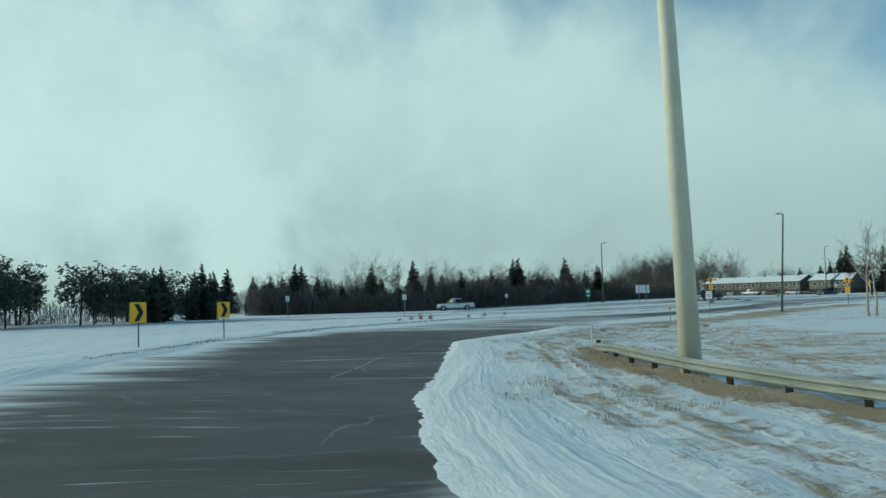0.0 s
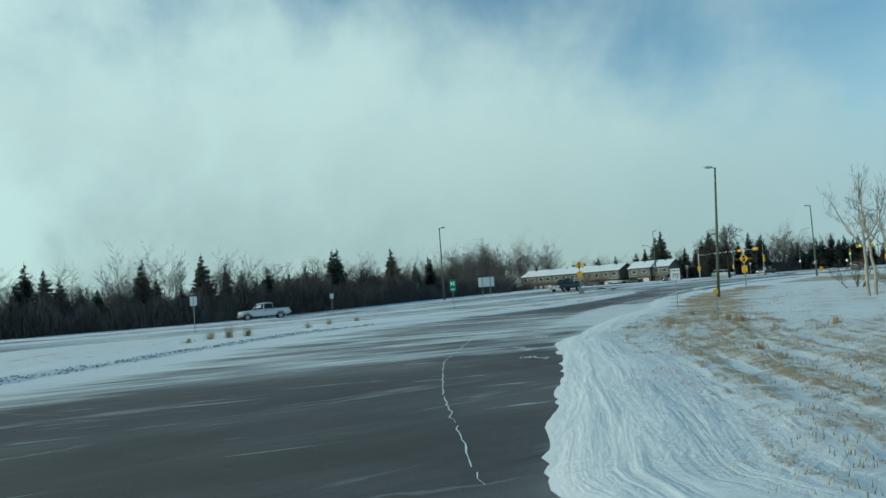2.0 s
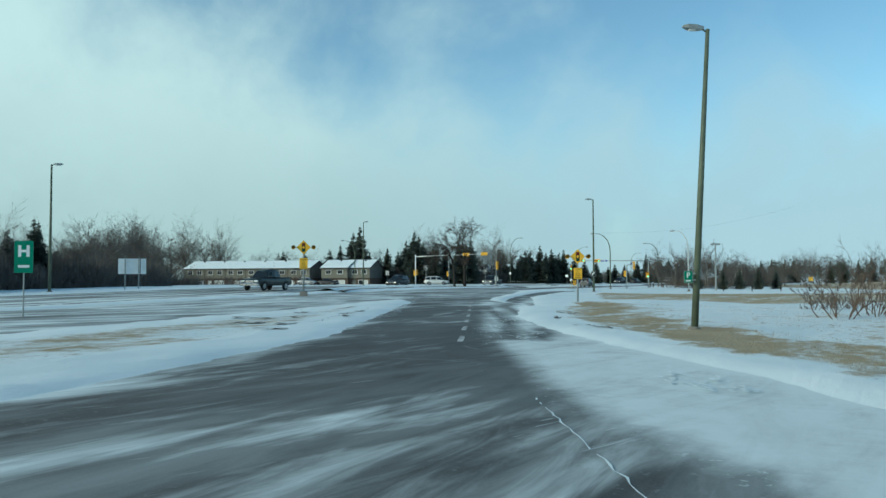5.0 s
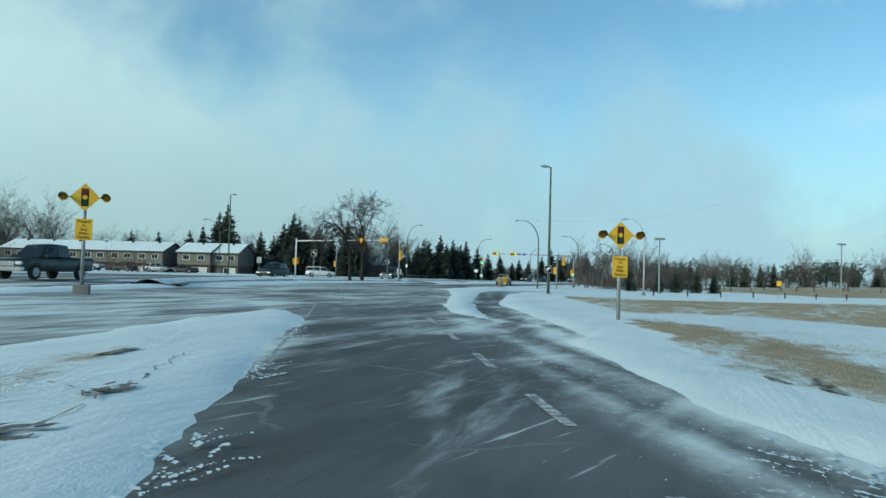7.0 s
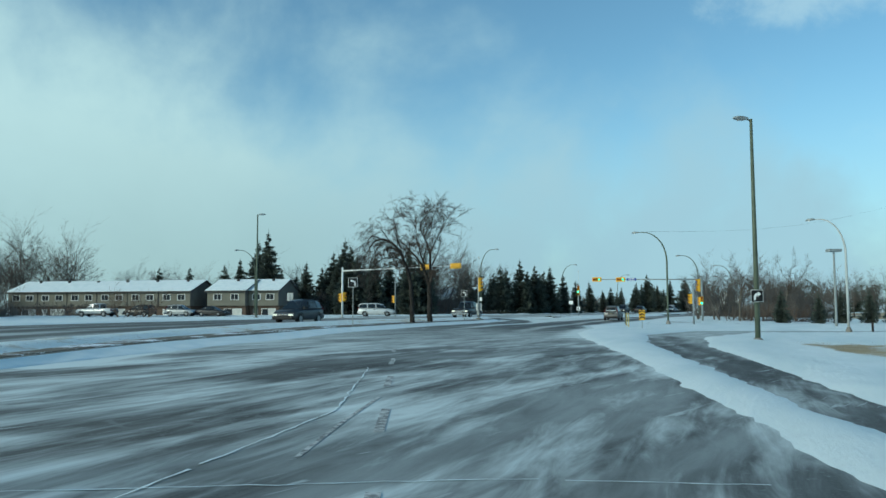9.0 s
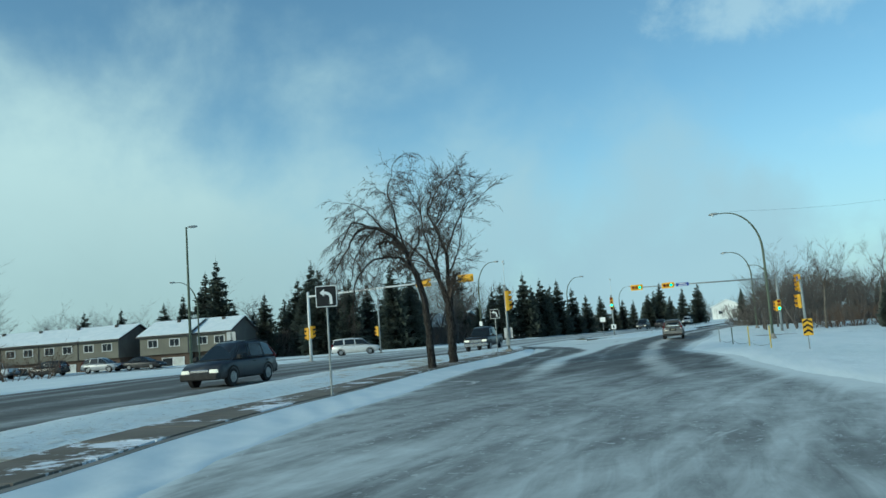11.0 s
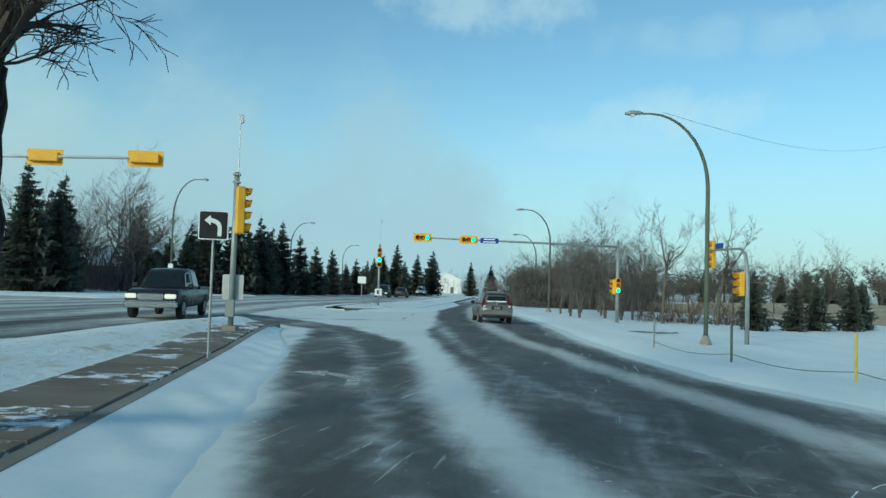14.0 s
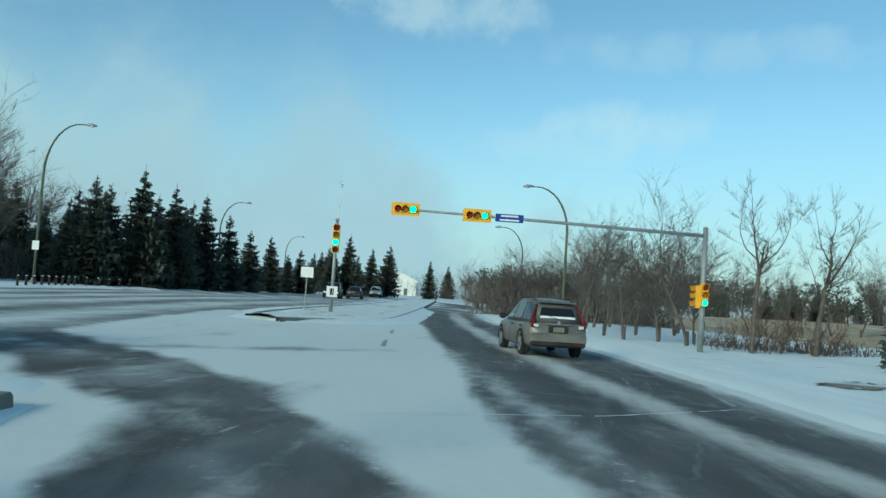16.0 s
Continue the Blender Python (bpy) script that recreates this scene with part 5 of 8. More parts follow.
for sx, sy, h in ((8.5, 195.8, 8.1), (10.1, 199.8, 8.7), (12.6, 187.5, 6.5), (13.8, 189.4, 7.6), (14.5, 187.3, 8.3), (16.3, 191.1, 8.2), (18.2, 188.7, 9.8), (20.2, 192.4, 8.0), (21.8, 192.1, 9.0), (24.0, 195.7, 8.0), (25.3, 195.3, 8.8),
                  (28.5, 198.6, 7.4), (31.6, 201.8, 6.3), (35.8, 206.7, 6.4), (40.4, 213.6, 4.8), (42.4, 214.9, 5.4), (46.1, 219.9, 5.5), (50.9, 224.4, 6.7), (53.7, 225.3, 8.8), (59.4, 233.6, 6.2), (63.9, 238.1, 7.8), (69.1, 242.2, 9.0),
                  (90.6, 263.4, 8.1), (94.6, 242.7, 7.5), (-2.2, 186.7, 9.2), (-5.1, 184.6, 9.4), (-0.6, 188.6, 8.9), (15.6, 189.6, 7.5), (19.6, 190.2, 7.2), (23.0, 193.4, 7.6), (11.4, 189.0, 6.0)):
    n = rng.randrange(4)
    plant(SPRUCES[n:n + 1], sx, sy, h / (10, 9, 11, 7)[n])
belt([(56, 240), (72, 270), (92, 312)], 12, 8, SPRUCES, 0.6, 0.85)
belt([(-14, 192), (6, 198), (22, 216)], 16, 8, BARES, 0.75, 1.0)
belt([(124, 318), (128, 300), (134, 270)], 12, 8, BARES + SPRUCES[:1], 0.7, 1.0)
belt([(116, 286), (94, 246), (72, 208), (58, 180)], 34, 6, BARES, 0.42, 0.6)
for sx, sy, s in ((37.6, 155.4, 0.62), (36.3, 152.5, 0.60), (43.3, 158.5, 0.66), (38.4, 152.0, 0.62), (38.2, 149.9, 0.66), (52, 163, 0.7), (47, 160, 0.7), (41, 151.8, 0.55), (44, 164, 0.7), (48.5, 168, 0.75), (40, 160, 0.66), (54, 172, 0.8), (58, 168, 0.75)):
    plant(BARES, sx, sy, s * 0.90)
belt([(74, 183), (48, 180)], 16, -8, BARES, 0.42, 0.6)
belt([(330, 66), (300, 156), (240, 246), (170, 306)], 60, 20, PINES + SPRUCES, 0.8, 1.2)
belt([(182, 70), (186, 120), (176, 176), (152, 232), (118, 282)], 95, 12, PINES + SPRUCES[:2] + BARES[:2], 0.72, 1.0)
belt([(62, 178), (88, 168), (112, 150), (128, 132)], 26, 8, BARES, 0.48, 0.7)
for sx, sy, s in ((42, 141, 0.60), (47.3, 141.7, 0.56), (50.5, 142.5, 0.6), (54, 142, 0.62), (58, 144, 0.56)):
    plant(SPRUCES[3:], sx, sy, s)
for sx, sy, s in ((41.5, 149, 1.0), (43.2, 148.6, 1.1), (44.6, 149.4, 1.0), (47.4, 148.8, 1.0), (49, 149.4, 1.1), (40.9, 147.5, 0.8), (38.9, 148.4, 0.7), (14.6, 32.5, 1.3), (18.1, 35.3, 1.2), (20, 36, 1.4), (19.2, 38, 1.2), (22, 39, 1.3),
                  (-36, 150, 1.5), (-38, 149, 1.4)):
    plant(BUSHES, sx, sy, s)

# ---- the pair of arching elms on the median, and other single trees ----


def shaped_tree(name, x, y, dz, limbs, spec, twig_reach, seed, bark, twigs, label, step=0.55):
    """A tree from given limbs (points and end radii), which carry fine branches grown at random."""
    r = random.Random(seed)
    t = thing(name, pose(x, y, gz(x, y) + dz), label, "tree", "single trees")
    crown = bmesh.new()
    for n, (pts, r0, r1, bare) in enumerate(limbs):
        p = [Vector(q) for q in pts]
        fine = [p[0]]
        for i in range(len(p) - 1):
            a, b = p[max(i - 1, 0)], p[min(i + 2, len(p) - 1)]
            for k in range(1, 5):
                u = k / 4
                m0, m1 = (p[i + 1] - a) * 0.5, (b - p[i]) * 0.5
                h = (2 * u**3 - 3 * u**2 + 1) * p[i] + (u**3 - 2 * u**2 + u) * m0 + (-2 * u**3 + 3 * u**2) * p[i + 1] + (u**3 - u**2) * m1
                fine.append(h + Vector((r.gauss(0, 1), r.gauss(0, 1), r.gauss(0, 1))) * 0.025 * (i + k > 1))
        N = len(fine) - 1
        rad = [r0 + (r1 - r0) * (i / N) ** 0.8 for i in range(N + 1)]
        bm = bmesh.new()
        tube(bm, fine, rad, 10 if n == 0 else 7, cap=False)
        part("trunk" if n == 0 else "limb", bm, bark, t, smooth=True)
        total = sum((fine[i + 1] - fine[i]).length for i in range(N))
        for j in range(int(total / step)):
            f = bare + (1 - bare) * (j + r.random()) / max(int(total / step), 1)
            i = min(int(f * N), N - 1)
            d = (fine[i + 1] - fine[i]).normalized()
            out = Vector((r.gauss(0, 1), r.gauss(0, 1), r.gauss(0, 0.6) + 0.25)).normalized()
            grow(crown, r, fine[i].lerp(fine[i + 1], f * N - i), d * 0.7 + out, twig_reach * r.uniform(0.5, 1.15), min(max(rad[i] * 0.36, 0.009), 0.023), 2, spec)
        grow(crown, r, fine[-1], fine[-1] - fine[-2], twig_reach, r1, 2, spec)
    part("crown", crown, twigs, t)
    return t


ELM_TWIG = dict(bend=0.17, lift=0.02, droop=0.17, taper=0.62, depth=5, kids=(4, 4, 5, 5, 3), bare=0.3, spread=0.95)
ELM_UP = dict(bend=0.16, lift=0.05, droop=0.03, taper=0.62, depth=5, kids=(4, 4, 5, 5, 3), bare=0.3, spread=0.9)
shaped_tree("elm_tree", -3.75, 105.8, 0.30, [
    ([(0, 0, -0.35), (0, 0, 0.1), (0.02, 0, 1.2), (-0.10, 0.05, 2.6), (-0.35, 0.1, 3.8), (-0.75, 0.15, 4.9)], 0.205, 0.115, 0.7),
    ([(-0.75, 0.15, 4.9), (-1.35, 0.2, 5.6), (-2.2, 0.1, 5.95), (-2.85, 0.0, 5.7), (-3.15, -0.1, 5.0)], 0.115, 0.035, 0.0),
    ([(-0.45, 0.1, 4.0), (-1.1, -0.2, 4.55), (-2.0, -0.3, 4.55), (-2.7, -0.4, 4.0), (-3.0, -0.4, 3.3)], 0.07, 0.025, 0.2),
    ([(-0.75, 0.15, 4.9), (-1.0, 0.3, 5.8), (-1.25, 0.4, 6.5)], 0.06, 0.022, 0.1),
    ([(-1.6, 0.2, 5.75), (-2.0, 0.5, 6.4), (-2.35, 0.6, 6.8)], 0.05, 0.02, 0.1),
    ([(-1.05, 0.3, 5.5), (-1.1, 0.4, 6.6), (-1.35, 0.4, 7.5), (-1.15, 0.4, 8.1)], 0.05, 0.018, 0.15),
    ([(-2.2, 0.1, 5.95), (-2.9, 0.3, 6.2), (-3.3, 0.2, 5.6), (-3.5, 0.1, 4.9)], 0.05, 0.018, 0.1),
    ([(-0.6, 0.12, 4.5), (-0.2, -0.7, 5.2), (-0.3, -1.4, 5.6), (-0.6, -2.0, 5.0)], 0.05, 0.02, 0.1),
    ([(-1.9, 0.1, 5.9), (-2.3, 0.9, 5.6), (-2.8, 1.6, 4.9), (-3.1, 1.9, 3.9)], 0.045, 0.018, 0.1)],
    ELM_TWIG, 0.98, 3, ELM_BARK, TWIG, "leafless elm with an arching drooping limb on the median", 0.30)
shaped_tree("elm_tree", -2.1, 111.4, 0.30, [
    ([(-0.04, 0, -0.35), (-0.05, 0, 0.15), (-0.05, 0, 1.1), (-0.05, 0, 2.2), (-0.07, 0, 3.05)], 0.245, 0.185, 0.97),
    ([(-0.04, 0, 2.75), (0.03, 0, 3.35), (-0.04, 0, 4.03), (-0.01, 0, 4.83), (-0.13, 0.02, 5.6), (-0.5, 0.05, 6.6), (-0.8, 0.1, 7.6), (-0.5, 0.1, 8.3)], 0.15, 0.03, 0.42),
    ([(-0.10, 0, 2.75), (-0.28, 0, 3.4), (-0.48, 0, 3.91), (-0.80, 0, 4.56), (-1.25, 0.05, 5.15), (-1.75, 0.05, 5.7), (-2.4, 0.1, 6.3)], 0.15, 0.03, 0.40),
    ([(-0.45, 0, 3.8), (-0.52, 0.03, 4.5), (-0.72, 0.05, 5.15), (-1.05, 0.1, 6.2), (-1.15, 0.1, 7.3)], 0.10, 0.03, 0.25),
    ([(-0.55, 0.03, 4.65), (-0.45, 0.05, 5.3), (-0.30, 0.05, 6.0), (-0.5, 0.1, 7.0)], 0.07, 0.025, 0.2),
    ([(0.0, 0, 4.2), (0.25, -0.05, 4.6), (0.5, -0.1, 5.2), (0.75, -0.1, 6.0), (0.85, -0.1, 7.0)], 0.055, 0.02, 0.15),
    ([(0.0, 0, 4.35), (0.35, 0.1, 4.65), (0.55, 0.12, 4.75), (0.7, 0.15, 4.7)], 0.025, 0.010, 0.5),
    ([(-0.05, 0, 5.1), (0.4, 0.2, 6.2), (0.95, 0.3, 7.4), (1.35, 0.3, 8.1)], 0.055, 0.018, 0.2),
    ([(-0.8, 0.1, 7.4), (-0.35, 0.1, 8.3), (0.25, 0.1, 9.1), (0.9, 0.1, 9.2)], 0.045, 0.015, 0.1),
    ([(-0.5, 0.05, 6.6), (0.1, -0.1, 7.9), (0.5, -0.1, 8.9)], 0.045, 0.015, 0.1),
    ([(-1.15, 0.1, 7.3), (-1.5, 0.2, 8.2), (-1.7, 0.2, 8.9)], 0.04, 0.014, 0.1),
    ([(0.85, -0.1, 7.0), (1.25, -0.1, 7.7), (1.9, -0.1, 8.0)], 0.035, 0.013, 0.1),
    ([(-0.5, 0.05, 6.6), (0.2, 0.1, 7.6), (1.0, 0.1, 8.1)], 0.04, 0.016, 0.1),
    ([(-0.45, 0.05, 6.5), (0.1, 0.1, 7.2), (0.6, 0.1, 8.0)], 0.04, 0.015, 0.0),
    ([(-0.9, 0.02, 4.7), (-1.7, 0.4, 5.1), (-2.5, 0.6, 5.2), (-3.1, 0.7, 4.6)], 0.045, 0.015, 0.1),
    ([(-1.15, 0.1, 7.3), (-1.0, 0.1, 8.0), (-0.6, 0.1, 8.6)], 0.035, 0.014, 0.0)],
    ELM_UP, 0.85, 7, ELM_BARK, TWIG, "leafless forked elm with upright limbs on the median", 0.32)

ASPEN_TWIG = dict(bend=0.13, lift=0.06, droop=-0.03, taper=0.6, depth=5, kids=(4, 4, 4, 4, 3), bare=0.3, spread=0.75)
GREY_BARK = worn("grey_tree_bark", (0.085, 0.075, 0.062), (0.14, 0.122, 0.10), 0.92, 0, 2.5, 0.35, 0.4)
shaped_tree("forked_tree", 39.7, 147.1, 0.05, [
    ([(0, 0, -0.3), (0.05, 0, 2.0), (0.25, 0, 3.8), (0.35, 0, 4.8)], 0.165, 0.11, 0.85),
    ([(0.35, 0, 4.8), (0.0, 0, 6.0), (-0.3, 0, 7.4), (-0.5, 0.1, 8.6)], 0.10, 0.02, 0.1),
    ([(0.35, 0, 4.8), (0.85, 0.1, 5.4), (1.2, 0.1, 6.3), (1.05, 0.1, 6.8)], 0.08, 0.03, 0.5),
    ([(0.85, 0.1, 5.4), (1.9, 0.1, 6.0), (2.9, 0.1, 7.0), (3.3, 0.1, 8.0)], 0.06, 0.015, 0.4),
    ([(0.1, 0, 5.6), (-0.9, 0.2, 6.4), (-1.2, 0.3, 7.6)], 0.05, 0.015, 0.2)], ASPEN_TWIG, 1.1, 21, GREY_BARK, TWIG, "tall leafless forked tree in the snow", 0.7).scale = (0.84,) * 3
shaped_tree("leaning_tree", 45.8, 147.6, 0.05, [
    ([(0, 0, -0.3), (0.1, 0, 1.6), (0.45, 0, 3.2), (0.75, 0, 4.4)], 0.18, 0.12, 0.85),
    ([(0.75, 0, 4.4), (1.3, 0, 5.8), (1.2, 0, 7.2), (1.7, 0, 8.6)], 0.11, 0.02, 0.1),
    ([(0.45, 0, 3.2), (1.3, 0.1, 4.2), (2.8, 0.2, 4.9), (4.2, 0.2, 5.2)], 0.09, 0.02, 0.25),
    ([(0.75, 0, 4.4), (2.0, -0.1, 5.6), (3.2, -0.1, 7.0), (3.8, -0.1, 8.0)], 0.09, 0.02, 0.15),
    ([(0.5, 0, 3.5), (-0.3, 0, 4.6), (-0.7, 0, 5.2)], 0.05, 0.02, 0.5),
    ([(1.3, 0, 5.8), (0.2, 0, 6.9), (-0.3, 0, 8.2)], 0.06, 0.015, 0.1)], ASPEN_TWIG, 1.25, 22, GREY_BARK, TWIG, "large leafless tree with spreading limbs in the snow", 0.6).scale = (0.87,) * 3
SPARSE_TWIG = dict(bend=0.13, lift=0.06, droop=-0.03, taper=0.55, depth=5, kids=(4, 4, 3, 3, 3), bare=0.3, spread=0.75)
for ax, ay, lean, h, sd in ((16.9, 26.0, -0.2, 1.0, 31), (18.4, 26.8, 0.15, 1.08, 32), (22.6, 37.5, 0.1, 1.15, 33), (24.5, 36.0, -0.2, 1.1, 34), (14.4, 12.0, 0.1, 0.95, 35), (14.9, 12.9, -0.25, 0.9, 36), (26.5, 42, 0.2, 1.1, 37), (20.0, 29.5, 0.3, 1.0, 38)):
    shaped_tree("aspen_tree", ax, ay, 0.02, [
        ([(0, 0, -0.3), (0.05, 0.03, 1.8 * h), (lean * 0.4, 0.05, 3.6 * h), (lean, 0.1, 5.2 * h), (lean * 1.4, 0.1, 6.6 * h)], 0.13, 0.035, 0.42),
        ([(lean * 0.4, 0.05, 3.5 * h), (lean + 0.8, 0.4, 4.6 * h), (lean + 1.3, 0.5, 5.9 * h)], 0.06, 0.02, 0.2),
        ([(lean * 0.3, 0.05, 3.1 * h), (lean - 0.9, -0.3, 4.3 * h), (lean - 1.5, -0.4, 5.5 * h)], 0.06, 0.02, 0.2),
        ([(lean * 0.6, 0.05, 4.2 * h), (lean - 0.2, 0.9, 5.2 * h), (lean, 1.3, 6.2 * h)], 0.05, 0.02, 0.1)], SPARSE_TWIG, 0.95, sd, PALE_BARK, GREY_BARK, "pale leafless aspen standing in the snow", 0.8).scale = (1.0, 1.0, 1.1)
for k in BARES + SPRUCES + PINES + BUSHES:
    if k.name not in used:
        plant([k], 60 + 3 * len(used), 190, 0.6)

# ---- vehicles ----
TYRE = worn("tyre_rubber", (0.018, 0.018, 0.019), (0.03, 0.03, 0.031), 0.9, 0, 6, 0.5, 0.1, dirt=(0.2, 0.19, 0.18))
RIM = worn("alloy_rim", (0.30, 0.31, 0.32), (0.42, 0.43, 0.44), 0.4, 0.7, 6, 0.3, 0.0)
CAR_GLASS = Mat("dark_car_glass", 0.08, 0, 0.5).set("Base Color", (0.012, 0.016, 0.018)).m
TAIL_RED = worn("red_tail_lamp", (0.095, 0.010, 0.012), (0.135, 0.014, 0.016), 0.25, 0, 6, 0.1, 0.0)
LAMP_CLEAR = Mat("clear_headlamp", 0.12, 0, 0.6).set("Base Color", (0.70, 0.72, 0.72)).m
LAMP_ON = glow("lit_headlamp", (1.0, 0.95, 0.8), 0.7)
TRIM = worn("black_car_trim", (0.02, 0.02, 0.02), (0.035, 0.035, 0.035), 0.7, 0, 4, 0.4, 0.0, dirt=(0.22, 0.21, 0.2))
CHROME = Mat("dull_chrome", 0.25, 0.9, 0.5).set("Base Color", (0.55, 0.56, 0.57)).m
PLATE = worn("dull_number_plate", (0.19, 0.185, 0.14), (0.24, 0.23, 0.175), 0.6, 0, 4.0, 0.4, 0.0)


def car_paint(name, low, high, grime=0.3):
    k = Mat(name, 0.38, 0.15, 0.5)
    v = k.where(local=True)
    c = k.mix(k.noise(1.3, 3, 0.5, v), low, high)
    sep = k.n.new("ShaderNodeSeparateXYZ")
    k.l.new(v, sep.inputs[0])
    salt = k.math("MULTIPLY", k.ramp(sep.outputs[2], 0.25, 1.15, 1.0, 0.15), k.ramp(k.noise(2.6, 5, 0.65, v), 0.3, 0.7))
    c = k.mix(k.math("MULTIPLY", salt, grime), c, (0.30, 0.285, 0.26))
    k.set("Base Color", c)
    k.set("Roughness", k.ramp(salt, 0, 0.8, 0.28, 0.75))
    return k.m


TAUPE = car_paint("salty_taupe_car_paint", (0.115, 0.116, 0.111), (0.152, 0.152, 0.145), 0.75)
WHITE_PAINT = car_paint("white_car_paint", (0.66, 0.67, 0.67), (0.74, 0.75, 0.75), 0.25)
SILVER_PAINT = car_paint("silver_car_paint", (0.42, 0.44, 0.45), (0.50, 0.52, 0.53), 0.3)
NAVY_PAINT = car_paint("dark_blue_car_paint", (0.016, 0.022, 0.032), (0.026, 0.034, 0.046), 0.35)
BLACK_PAINT = car_paint("black_car_paint", (0.012, 0.013, 0.016), (0.02, 0.021, 0.025), 0.3)
GREEN_PAINT = car_paint("dark_green_car_paint", (0.014, 0.024, 0.022), (0.022, 0.034, 0.03), 0.35)


def loft(bm, rings, close=True):
    rows = [[bm.verts.new(p) for p in ring] for ring in rings]
    n = len(rows[0])
    for a, b in zip(rows, rows[1:]):
        for k in range(n if close else n - 1):
            bm.faces.new((a[k], a[(k + 1) % n], b[(k + 1) % n], b[k]))
    bm.faces.new(rows[0][::-1])
    bm.faces.new(rows[-1])
    return bm


def wheel(parent, x, y, r, side, w=0.22):
    t = new("wheel")
    t.parent = parent
    t.location = (x, y, r)
    bm = bmesh.new()
    tube(bm, [(0, -w / 2, 0), (0, -w / 2 + 0.03, 0), (0, w / 2 - 0.03, 0), (0, w / 2, 0)], [r * 0.9, r, r, r * 0.9], 20)
    part("tyre", bm, TYRE, t, smooth=False)
    bm = bmesh.new()
    yo = side * (w / 2 + 0.004)
    tube(bm, [(0, yo - side * 0.03, 0), (0, yo, 0)], [r * 0.62, r * 0.60], 16)
    for k in range(6):
        a = math.tau * k / 6
        box(bm, -0.025, yo - 0.005, 0.02, 0.025, yo + side * 0.02, r * 0.58, m=Matrix.Rotation(a, 4, "Y"))
    part("rim", bm, RIM, t)


def panel(p0, p1, p2, p3, out, inset=(0.08, 0.12), thick=0.012):
    """A window or lamp set on a quad: corners in order, out is the way it stands proud."""
    q = [Vector(p) for p in (p0, p1, p2, p3)]
    u, v = inset
    def at(s, t):
        return (q[0].lerp(q[1], s)).lerp(q[3].lerp(q[2], s), t)
    c = [at(u, v), at(1 - u, v), at(1 - u, 1 - v), at(u, 1 - v)]
    bm = bmesh.new()
    o = Vector(out).normalized() * thick
    a, b = [bm.verts.new(p - o * 0.6) for p in c], [bm.verts.new(p + o) for p in c]
    bm.faces.new(b)
    bm.faces.new(a[::-1])
    for k in range(4):
        bm.faces.new((a[k], a[(k + 1) % 4], b[(k + 1) % 4], b[k]))
    return bm


